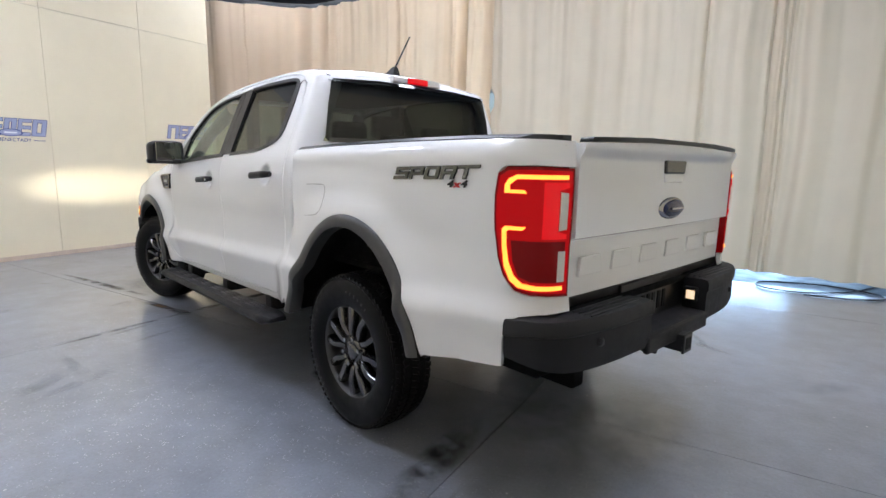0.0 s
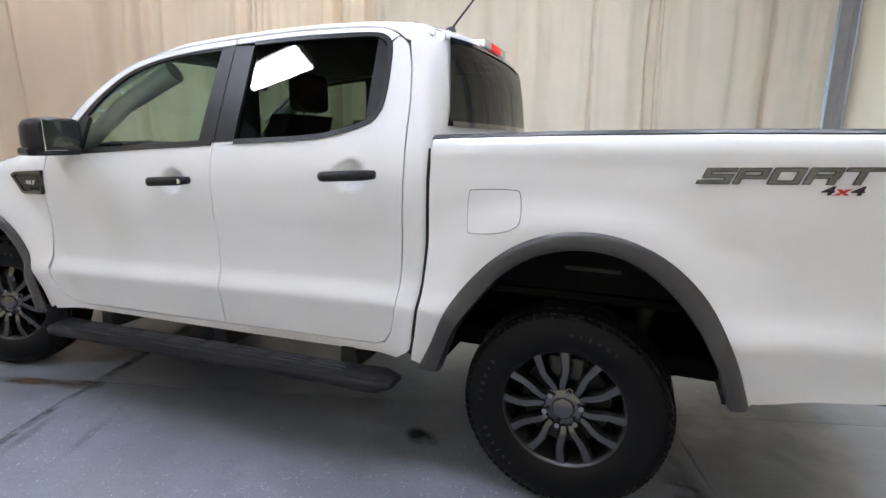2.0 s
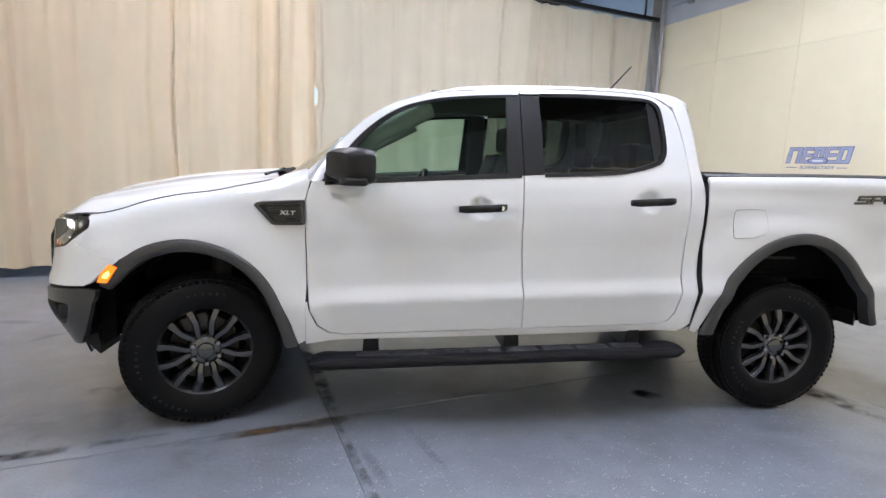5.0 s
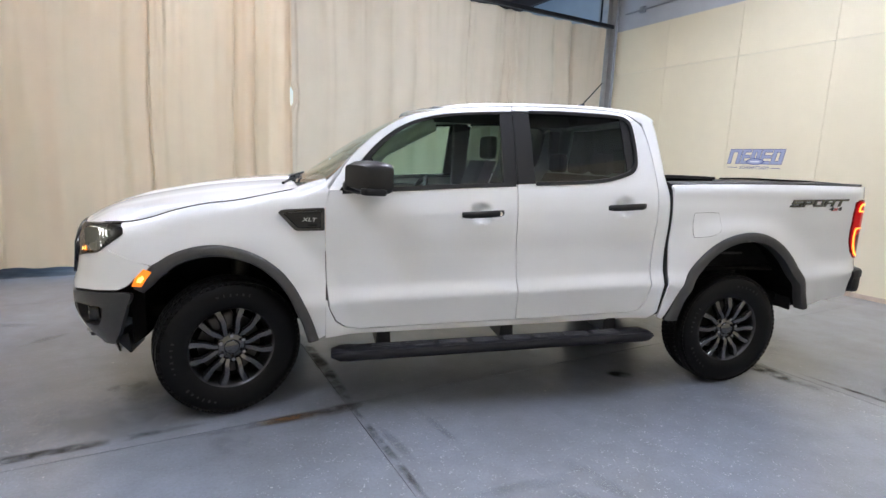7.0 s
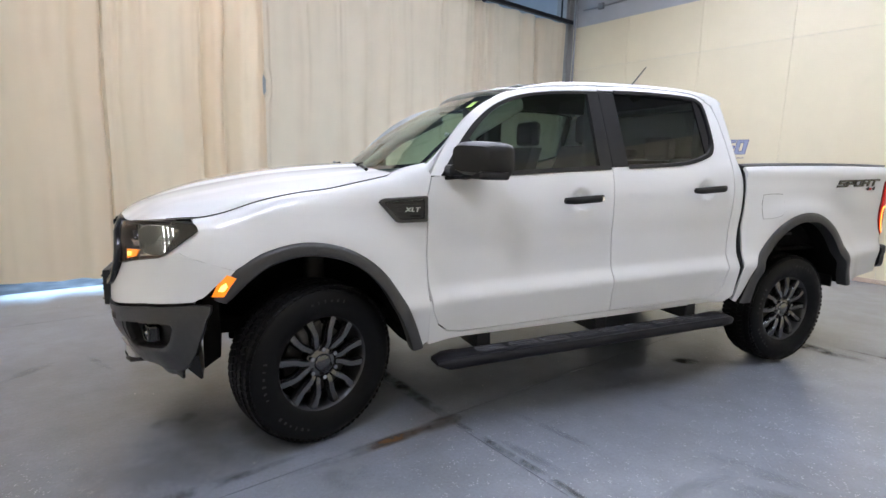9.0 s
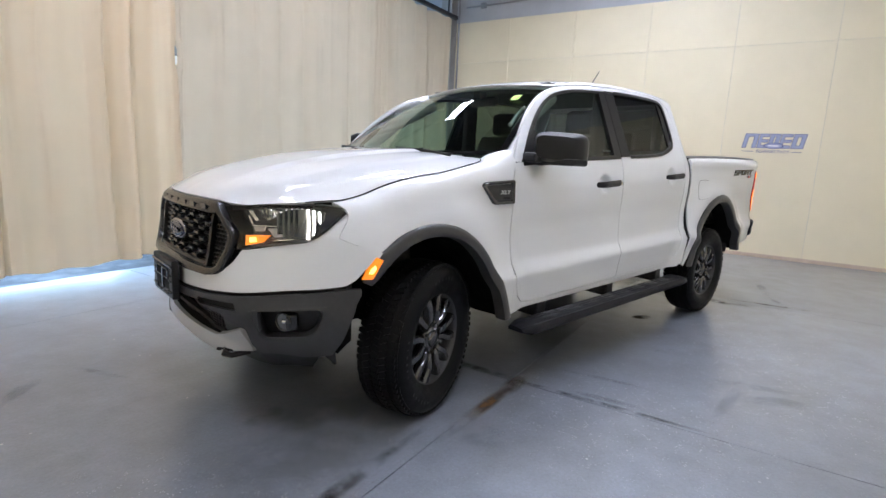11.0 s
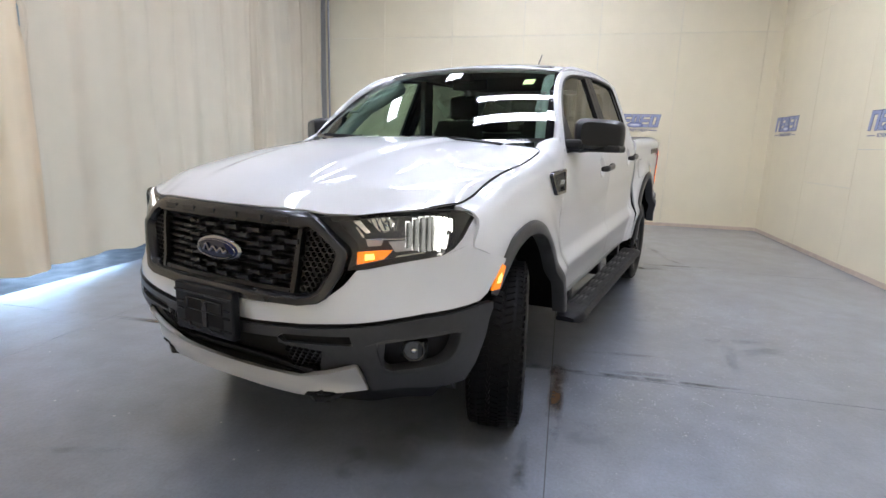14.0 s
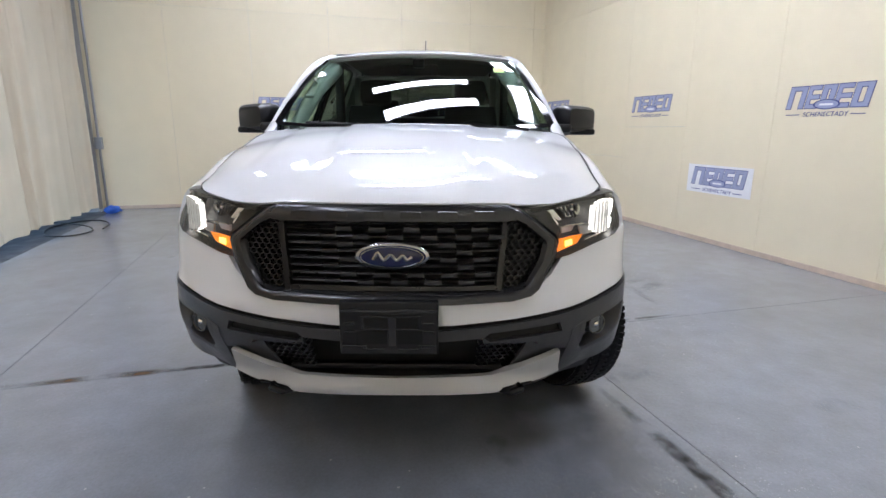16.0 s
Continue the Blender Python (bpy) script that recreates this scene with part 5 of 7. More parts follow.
# back of the cab, with its glass
back = lambda y, z: (back_x(y, z), y, z)
BEHIND = lambda c: Vector((-1, 0, 0))
for nm, o in (("cab_back", [(-0.78, 0.6), (0.78, 0.6), (0.76, 1.30), (0.71, 1.405), (-0.71, 1.405), (-0.76, 1.30)]), ("cab_back", [(-0.62, 1.745), (-0.60, 1.775), (-0.3, 1.800), (0.3, 1.800), (0.60, 1.775), (0.62, 1.745)])):
    surf(nm, o, back, WHITE, truck, 0.08, 0.06, 0.02, BEHIND)
rg = surf("rear_glass", [(-0.655, 1.405), (0.655, 1.405), (0.672, 1.425), (0.645, 1.60), (0.612, 1.735), (0.595, 1.75), (0.3, 1.768), (0, 1.775), (-0.3, 1.768), (-0.595, 1.75), (-0.612, 1.735), (-0.645, 1.60), (-0.672, 1.425)], lambda y, z: (back(y, z)[0] - 0.006, y, z), MAT["glass_back"], truck, 0.1, 0.1, 0, BEHIND, label="dark rear window glass")
for o in ([(-0.65, 1.402), (0.65, 1.402), (0.655, 1.425), (-0.655, 1.425)], [(-0.60, 1.752), (-0.3, 1.770), (0.3, 1.770), (0.60, 1.752), (0.60, 1.735), (0.3, 1.753), (-0.3, 1.753), (-0.60, 1.735)]):
    surf("glass_border", o, lambda y, z: (back(y, z)[0] - 0.009, y, z), MAT["frit"], rg, 0.1, 0.1, 0, BEHIND)
# third brake lamp and antenna
bl = prism("brake_lamp", [(-0.20, 1.776), (0.20, 1.776), (0.185, 1.816), (-0.185, 1.816)], "x", 0.540, 0.62, MAT["clear_lens"], truck, 0.008, "high brake lamp")
prism("red_lens", [(-0.085, 1.778), (0.085, 1.778), (0.08, 1.814), (-0.08, 1.814)], "x", 0.535, 0.58, MAT["red_on"], bl, 0.006, "lit red lens")
an = loft("antenna", [[(0.76, -0.03, 1.86), (0.91, -0.03, 1.86), (0.91, 0.03, 1.86), (0.76, 0.03, 1.86)], [(0.76, -0.022, 1.885), (0.85, -0.022, 1.88), (0.85, 0.022, 1.88), (0.76, 0.022, 1.885)], [(0.765, -0.010, 1.915), (0.79, -0.010, 1.915), (0.79, 0.010, 1.915), (0.765, 0.010, 1.915)]], DARK, truck, closed=True, cap=True, label="black roof antenna")
tube("mast", [(0.78, 0, 1.905), (0.70, 0, 1.995), (0.625, 0, 2.08)], [0.006, 0.005, 0.004], DARK, an, n=8)

# strokes of the badge's squared letters, each in a cell one wide and one high
LETTERS = [((-0.12, 1, 0, 0.22), (0.78, 1, 0.2, 0.6), (0, 1, 0.42, 0.6), (0, 0.22, 0.55, 0.9), (0, 1.05, 0.80, 1)), ((0, 0.22, 0, 1), (0.2, 1, 0.80, 1), (0.78, 1, 0.36, 0.9), (0.2, 0.98, 0.34, 0.54)),
           ((0, 0.22, 0.02, 0.98), (0.78, 1, 0.02, 0.98), (0.04, 0.96, 0.80, 1), (0.04, 0.96, 0, 0.2)), ((0, 0.22, 0, 1), (0.2, 1, 0.80, 1), (0.78, 1, 0.44, 0.9), (0.2, 0.98, 0.38, 0.58), (0.72, 0.95, 0, 0.42)), ((-0.05, 1.25, 0.80, 1), (0.38, 0.6, 0, 0.85))]
# --- bed
for s in (1, -1):
    tops = [(0.531, 1.352), (0.3, 1.362), (0.0, 1.371), (-0.4, 1.379), (-0.8, 1.382), (-1.0, 1.380), (-1.2, 1.376)]
    tail_cut = [(-1.2, 1.292), (-1.05, 1.296), (-0.945, 1.294), (-0.912, 1.272), (-0.902, 1.20), (-0.902, 1.08), (-0.915, 0.99), (-0.94, 0.925), (-0.985, 0.878), (-1.04, 0.866), (-1.2, 0.858)]
    low = [(-1.2, 0.808), (-1.07, 0.804), (-1.01, 0.795), (-0.972, 0.765), (-0.957, 0.70), (-0.953, 0.606), (-0.58, 0.552)]
    bo = tops + tail_cut + low + [(q.x, q.y - (0.004 if abs(q.x) < 0.5 else 0)) for q in reversed(ARCH_R_OUT)] + [(0.592, 0.50), (0.572, 0.60), (0.546, 0.74), (0.537, 0.91), (0.532, 1.1), (0.531, 1.30)]

    def bedside(a, z):
        x, y, zz = bed_map(a, z)
        zt = lerp(x, [(-1.2, 1.378), (-0.8, 1.384), (0.0, 1.373), (0.54, 1.354)])
        k = max(0.0, (z - (zt - 0.06)) / 0.06)
        if a > -1.0:
            y = max(y, 0.80 if z > 1.3 else y) - 0.03 * k * k + 0.028 * step01(1.25, 1.37, z)
        return (x, y, zz)
    front_ = [(0.50, 0.592), (0.60, 0.572), (0.74, 0.546), (0.91, 0.537), (1.1, 0.532), (1.34, 0.531)]
    # black strip over the cab's rounded corner, painted shade between cab and bed
    loft("cab_gap_shade", [[(lerp(z, front_) + dx, side_y(0.56, z) - 0.008 - dy, z) for z in [0.52 + 0.05 * k for k in range(17)]] for dx, dy in ((-0.004, 0.0), (0.017, 0.0), (0.018, 0.03))], MAT["gap_shade"], truck, s)
    b = surf("bed_side", bo, bedside, WHITE, truck, 0.05, 0.03, 0.02, OUTWARD, s)
    surf("bed_rail_cap", [(0.54, 0.0), (0.54, 0.115), (-0.96, 0.115), (-1.04, 0.075), (-1.085, 0.0)], lambda x, c: (x, 0.715 + c, lerp(x, [(-1.2, 1.392), (-0.8, 1.399), (0.0, 1.388), (0.54, 1.369)]) - 0.012 * max(0, (c - 0.09) / 0.025) ** 2), DARK, truck, 0.1, 0.03, 0.03, UP, s, "black plastic bed rail cap")
    loft("bed_inner_wall", [[(0.53, 0.735, z), (-1.08, 0.735, z + 0.02)] for z in (0.80, 1.36)], MAT["liner_and_shade"], truck, s)
    fuel = surf("fuel_door", [(q.x, q.y) for q in curve([(0.375, 1.16, 0), (0.345, 1.178, 0), (0.215, 1.182, 0), (0.19, 1.165, 0), (0.182, 1.09, 0), (0.195, 1.06, 0), (0.25, 1.035, 0), (0.35, 1.024, 0), (0.375, 1.04, 0)], 4, True)], lambda x, z: (x, side_y(x, z) + 0.003, z), WHITE, truck, 0.05, 0.03, 0.006, OUTWARD, s) if s > 0 else None
    if s > 0:
        fo_ = [(q.x, q.y) for q in curve([(0.377, 1.161, 0), (0.3455, 1.180, 0), (0.214, 1.184, 0), (0.188, 1.166, 0), (0.180, 1.0895, 0), (0.1935, 1.0585, 0), (0.2495, 1.033, 0), (0.3505, 1.022, 0), (0.377, 1.039, 0)], 4, True)]
        surf("fuel_door_gap", fo_, lambda x, z: (x, side_y(x, z) + 0.0012, z), MAT["gap_shade"], fuel, 0.05, 0.05, 0, OUTWARD, s)
    # badge lettering on the flank
    yb = side_y(-0.6, 1.25) + 0.004
    m = pose(-0.60, s * yb, 1.262, 90, 0, 180 if s > 0 else 0) @ pose(0, 0, 0, 0, 0, 2.0 if s > 0 else -2.0)
    bd = tagged(new("flank_badge"), kind="")
    bd.parent = truck
    x0 = -0.226
    for strokes in LETTERS:
        for nm, grow, lift, mt in (("badge_letter", 0.0, 0.0, "badge"), ("letter_edge", 0.0018, -0.0026, "black")):
            bm = bmesh.new()
            for i, (u0, u1, v0, v1) in enumerate(strokes):
                bmesh.ops.create_cube(bm, size=1, matrix=Matrix.Translation((x0 + (u0 + u1) / 2 * 0.079, ((v0 + v1) / 2 - 0.5) * 0.046, lift + 0.0003 * i)) @ Matrix.Diagonal(((u1 - u0) * 0.079 + 2 * grow, (v1 - v0) * 0.046 + 2 * grow, 0.005, 1)))
            for v in bm.verts:
                v.co = m @ Vector((v.co.x + 0.42 * v.co.y, v.co.y, v.co.z))
            sheet(nm, bm, MAT[mt], bd, smooth=False)
        x0 += 0.0895
    m2 = pose(-0.728, s * (side_y(-0.728, 1.2) + 0.006), 1.224, 90, 0, 180 if s > 0 else 0) @ pose(0, 0, 0, 0, 0, 2.0 if s > 0 else -2.0)
    for ch, dx, mt in (("4", -0.035, "black"), ("x", 0.0, "red_badge"), ("4", 0.035, "black")):
        lettering("badge_lettering", ch, 0.034, m2 @ Matrix.Translation((dx, 0, 0)), MAT[mt], bd, 0.002, 0.25, 1.0, wide=1.75, offset=0.0012)

    # tail lamp
    tl_out = [(-1.185, 1.288), (-1.05, 1.292), (-0.948, 1.290), (-0.916, 1.270), (-0.906, 1.20), (-0.906, 1.08), (-0.919, 0.99), (-0.944, 0.928), (-0.987, 0.882), (-1.04, 0.870), (-1.185, 0.862)]
    tmap = lambda a, z, o=0.006: tuple(Vector(bed_map(a, z)) + o * Vector((-step01(0, 0.3, -0.85 - a), 1 - step01(0, 0.3, -0.85 - a), 0)))
    tl = surf("tail_lamp", tl_out, tmap, MAT["red_rim"], truck, 0.03, 0.04, 0.03, OUTWARD, s, "red tail lamp with glowing signature bar")
    ca, cz = -1.045, 1.08
    surf("lens_panel", [(ca + (a - ca) * 0.93, cz + (z - cz) * 0.955) for a, z in tl_out], lambda a, z: tmap(a, z, 0.0075), MAT["red_lens"], tl, 0.02, 0.03, 0.002, OUTWARD, s, "glossy red lens")
    up = [(-1.155, 1.266), (-0.985, 1.266), (-0.959, 1.254), (-0.945, 1.232), (-0.945, 1.206), (-1.018, 1.206), (-1.008, 1.217), (-0.963, 1.217), (-0.962, 1.233), (-0.985, 1.252), (-1.155, 1.252)]
    dn = [(-1.018, 1.097), (-0.949, 1.097), (-0.938, 1.085), (-0.938, 1.03), (-0.948, 0.96), (-0.971, 0.914), (-1.0, 0.893), (-1.05, 0.886), (-1.153, 0.886), (-1.153, 0.900), (-1.06, 0.901), (-1.012, 0.908), (-0.984, 0.932), (-0.963, 0.978), (-0.954, 1.03), (-0.954, 1.078), (-0.962, 1.085), (-1.008, 1.085)]
    for o in (up, dn):
        surf("light_bar", o, lambda a, z: tmap(a, z, 0.0115), MAT["light_bar"], tl, 0.02, 0.03, 0.003, OUTWARD, s, "glowing orange-red bar")
    surf("brake_light", [(-1.069, 1.243), (-1.160, 1.243), (-1.160, 1.226), (-1.122, 1.216), (-1.122, 1.084), (-1.160, 1.074), (-1.160, 1.058), (-1.069, 1.058)], lambda a, z: tmap(a, z, 0.0105), MAT["red_on"], tl, 0.03, 0.03, 0.002, OUTWARD, s)
    surf("reversing_lens", [(-1.127, 1.212), (-1.158, 1.208), (-1.158, 1.090), (-1.127, 1.086)], lambda a, z: tmap(a, z, 0.011), MAT["clear_lens"], tl, 0.03, 0.03, 0.003, OUTWARD, s, "clear lens")
    surf("reflector", [(-1.130, 1.018), (-1.158, 1.018), (-1.158, 0.915), (-1.130, 0.915)], lambda a, z: tmap(a, z, 0.0125), MAT["clear_lens"], tl, 0.03, 0.03, 0.003, OUTWARD, s, "ribbed clear reflector")
    surf("dark_lens", [(-0.970, 1.05), (-1.158, 1.05), (-1.158, 0.912), (-1.04, 0.914), (-1.0, 0.93), (-0.978, 0.98)], lambda a, z: tmap(a, z, 0.0102), MAT["red_dark"], tl, 0.03, 0.03, 0.002, OUTWARD, s)

block("bed_floor", (-1.08, 0.53, -0.74, 0.74, 0.77, 0.80), MAT["liner_and_shade"], truck, 0.005)
# a white-painted wall, coloured black for the shade behind the cab
block("bed_front_wall", (0.505, 0.530, -0.825, 0.825, 0.78, 1.350), MAT["liner_and_shade"], truck, 0.008)

# tailgate
def gate_map(y, z):
    x = -1.105 - 0.012 * (1 - (y / 0.7) ** 2)
    x += 0.030 * step01(1.056, 1.043, z) - 0.036 * step01(1.315, 1.362, z) * (1 - step01(0.55, 0.66, abs(y)) * 0.5)
    return (x, y, z)


tg = surf("tailgate", [(-0.685, 0.845), (0.685, 0.845), (0.69, 1.0), (0.69, 1.3), (0.688, 1.372), (0.3, 1.384), (0, 1.387), (-0.3, 1.384), (-0.688, 1.372), (-0.69, 1.3), (-0.69, 1.0)], gate_map, WHITE, truck, 0.06, 0.0055, 0.04, BEHIND)
surf("tailgate_cap", [(-0.655, 1.377), (-0.3, 1.386), (0.3, 1.386), (0.655, 1.377), (0.65, 1.392), (0.3, 1.403), (-0.3, 1.403), (-0.65, 1.392)], lambda y, z: (gate_map(y, 1.368)[0] - 0.003, y, z), DARK, tg, 0.1, 0.1, 0.06, BEHIND, label="black tailgate cap")
prism("tailgate_handle", [(-0.090, 1.270), (0.090, 1.270), (0.098, 1.326), (-0.098, 1.326)], "x", -1.128, -1.10, MAT["gloss"], tg, 0.008, "black tailgate handle")
prism("handle_cup", [(-0.085, 1.235), (0.085, 1.235), (0.096, 1.274), (-0.096, 1.274)], "x", -1.123, -1.10, MAT["cup"], tg, 0.006)
bm = bmesh.new()
bmesh.ops.create_uvsphere(bm, u_segments=32, v_segments=12, radius=1, matrix=Matrix.Translation((-1.116, 0, 1.13)) @ Matrix.Diagonal((0.022, 0.115, 0.047, 1)))
eb = sheet("oval_emblem", bm, MAT["emblem_rim"], tg, "chrome-rimmed dark oval emblem")
bm = bmesh.new()
bmesh.ops.create_uvsphere(bm, u_segments=32, v_segments=12, radius=1, matrix=Matrix.Translation((-1.122, 0, 1.13)) @ Matrix.Diagonal((0.026, 0.099, 0.038, 1)))
sheet("emblem_field", bm, MAT["navy"], eb)
block("emblem_bar", (-1.1505, -1.146, -0.055, 0.055, 1.124, 1.136), MAT["emblem_rim"], eb, 0.003)
for k in range(6):
    y = 0.56 - k * 0.224
    prism("embossed_block", [(y - 0.075, 0.915), (y + 0.075, 0.915), (y + 0.065, 0.985), (y - 0.065, 0.985)], "x", -1.094, -1.08, WHITE, tg, 0.004)

# rear bumper, step and tow bar
BUMP = curve([(-1.205, 0.27, 0), (-1.20, 0.45, 0), (-1.185, 0.62, 0), (-1.155, 0.76, 0), (-1.105, 0.845, 0), (-1.04, 0.882, 0), (-0.975, 0.892, 0)], 5)
for s in (1, -1):
    rows = []
    for k, q in enumerate(BUMP):
        t = k / (len(BUMP) - 1)
        d = (BUMP[min(k + 1, len(BUMP) - 1)] - BUMP[max(k - 1, 0)]).normalized()
        n = Vector((d.y, -d.x, 0))          # inwards
        top = 0.792 - 0.010 * step01(0.8, 1, t)
        bot = 0.598 + 0.045 * step01(0.35, 1.0, t)
        rows.append([q + n * o + Vector((0, 0, z)) for o, z in ((0.11, top), (0.03, top + 0.004), (0.008, top), (0.0, top - 0.014), (0.0, top - 0.05), (0.006, top - 0.056), (0.006, bot + 0.03), (0.014, bot + 0.006), (0.035, bot), (0.11, bot))])
    bp_ = loft("rear_bumper", rows, MAT["bumper_black"], truck, s, closed=True, cap=True, label="textured black rear bumper")
    block("parking_sensor", (-1.192, -1.165, 0.60, 0.628, 0.685, 0.713), MAT["black"], bp_, 0.008, side=s)
    pl = block("plate_lamp", (-1.165, -1.10, 0.240, 0.275, 0.690, 0.755), MAT["black"], bp_, 0.008, side=s)
    block("lamp_window", (-1.158, -1.12, 0.236, 0.243, 0.702, 0.742), MAT["lamp_warm"] if s < 0 else MAT["gloss"], pl, 0.002, "warm lit lamp window" if s < 0 else "", side=s)
    for j in range(4):
        block("step_rib", (-1.17 + j * 0.024, -1.162 + j * 0.024, 0.32, 0.66, 0.790, 0.799), MAT["black"], bp_, 0.003, side=s)
block("bumper_step", (-1.20, -1.06, -0.30, 0.30, 0.628, 0.652), MAT["bumper_black"], truck, 0.008)
block("bumper_step_front", (-1.205, -1.18, -0.29, 0.29, 0.575, 0.645), MAT["bumper_black"], truck, 0.01)
block("plate_recess", (-1.075, -1.06, -0.29, 0.29, 0.645, 0.83), MAT["black"], truck, 0.004)
for k in range(5):
    block("recess_slot", (-1.080, -1.072, -0.11 + k * 0.05, -0.085 + k * 0.05, 0.68, 0.76), MAT["gap_shade"], truck, 0.002)
block("bumper_beam", (-1.06, -1.02, -0.80, 0.80, 0.62, 0.84), MAT["black"], truck, 0.01)
hb = block("tow_receiver", (-1.235, -0.90, -0.036, 0.036, 0.535, 0.607), MAT["black"], truck, 0.006, "black square tow receiver")
block("receiver_mouth", (-1.241, -1.230, -0.043, 0.043, 0.528, 0.614), MAT["black"], hb, 0.006)
block("receiver_hole", (-1.243, -1.239, -0.025, 0.025, 0.546, 0.596), MAT["gap_shade"], hb, 0.0)
tube("chain_loop", [(-1.13, 0.05, 0.55), (-1.15, 0.11, 0.535), (-1.12, 0.16, 0.55)], 0.012, MAT["black"], hb)

# --- nose: fascia, bumper, grille, lamps
S = nose_s


def lamp_map(a, z, off=0.0):
    """The nose within the headlamp, whose outer end is drawn in from above and below."""
    k = max(0.0, min(1.0, (z - 0.86) / 0.20))
    return nose_map(a, z + 0.012 * (1 - k) - 0.024 * k * step01(S(0.53), S(0.80), abs(a)), off)


for s in (1, -1):
    # white fascia band under and beside the lamps
    f = [(S(0.0), 0.72), (S(0.38), 0.725), (S(0.47), 0.745), (S(0.535), 0.80), (S(0.575), 0.853), (S(0.605), 0.857), (S(0.66), 0.871), (S(0.745), 0.893), (S(0.80), 0.910), (S(0.829), 0.934), (S(0.833), 0.924), (S(0.880), 0.858), (S(0.878), 0.835), (S(0.869), 0.79), (S(0.860), 0.75), (S(0.848), 0.730), (S(0.75), 0.712), (S(0.60), 0.682), (S(0.40), 0.658), (S(0.2), 0.642), (S(0.0), 0.636)]
    surf("front_fascia", f, lambda a, z: nose_map(a, z), WHITE, truck, 0.04, 0.03, 0.02, AHEAD, s)
    # headlamp
    hl = [(S(0.545), 0.838), (S(0.560), 0.90), (S(0.552), 0.925), (S(0.482), 0.985), (S(0.432), 1.020), (S(0.55), 1.030), (S(0.65), 1.052), (S(0.75), 1.068), (S(0.82), 1.076), (S(0.845), 1.069), (S(0.854), 1.050), (S(0.845), 1.020), (S(0.826), 0.966), (S(0.808), 0.926), (S(0.788), 0.900), (S(0.745), 0.884), (S(0.66), 0.862), (S(0.605), 0.848)]
    lamp_body = surf("headlamp", hl, lambda a, z: lamp_map(a, z, -0.07), MAT["lamp_inner"], truck, 0.04, 0.04, 0, AHEAD, s, "lit headlamp with clear lens")
    surf("lens", hl, lambda a, z: lamp_map(a, z, 0.002), MAT["lens"], lamp_body, 0.04, 0.04, 0.003, AHEAD, s, "clear headlamp lens")
    ca, cz = sum(a for a, z in hl) / len(hl), sum(z for a, z in hl) / len(hl)
    loft("lamp_bezel", [[lamp_map(ca + (a - ca) * k, cz + (z - cz) * k, o) for a, z in hl] for k, o in ((1.0, -0.072), (1.0, 0.003), (0.982, 0.0025), (0.965, -0.07))], MAT["lamp_black"], lamp_body, s, closed=True)
    turn = Matrix.Translation(Vector(lamp_map(S(0.655), 1.008, -0.030))) @ pose(0, 0, 0, 0, 0, 6)
    prof = ((0.02, -0.045), (0.017, -0.040), (0.0246, -0.022), (0.028, 0.0), (0.0294, -0.002), (0.0297, -0.05))
    loft("high_beam", [[turn @ Vector((o, rr * math.cos(2 * math.pi * k / 28), rr * 1.08 * math.sin(2 * math.pi * k / 28))) for k in range(28)] for rr, o in prof], MAT["reflector"], lamp_body, s, closed=True, label="chrome lamp bowl")
    bm = bmesh.new()
    bmesh.ops.create_uvsphere(bm, u_segments=20, v_segments=10, radius=1, matrix=turn @ Matrix.Translation((-0.016, 0, 0)) @ Matrix.Diagonal((0.012, 0.0112, 0.0112, 1)))
    if s < 0:
        flip(bm)
    sheet("bulb", bm, MAT["reflector"], lamp_body)
    # the main beam's glare: glowing treads facing ahead, added dark risers screening them sideways
    edges = [0.694, 0.712, 0.729, 0.745, 0.760, 0.774, 0.787, 0.799, 0.810]
    xs = [nose_map(S(y1), 0.98, -0.016)[0] for y1 in edges[1:]]
    for k, (y0, y1, x) in enumerate(zip(edges, edges[1:], xs)):
        tall = 0.020 + 0.040 * math.sqrt(max(0.0, 1 - (((y0 + y1) / 2 - 0.758) / 0.066) ** 2))
        lo_, hi_ = 0.972 - tall, 0.976 + tall
        back_ = xs[k + 1] if k + 1 < len(xs) else x - 0.02
        loft("main_beam", [[(x - 0.004 * math.sin(math.pi * j / 6), yy, lo_ + (hi_ - lo_) * j / 6) for j in range(7)] for yy in (y0, y1)], MAT["beam" if k > 4 else "beam_soft"], lamp_body, s, out=lambda c: Vector((1, 0, 0)), thick=0.002, label="glowing strip standing in for the headlamp's glare")
        loft("glare_screen", [[(xx, y1 + 0.0005, lo_ + (hi_ - lo_) * j / 2) for j in range(3)] for xx in (x + (0.022 if k < 5 else -0.004), back_ - 0.004)], MAT["badge"], lamp_body, s, out=lambda c: Vector((0, 1, 0)), thick=0.001)
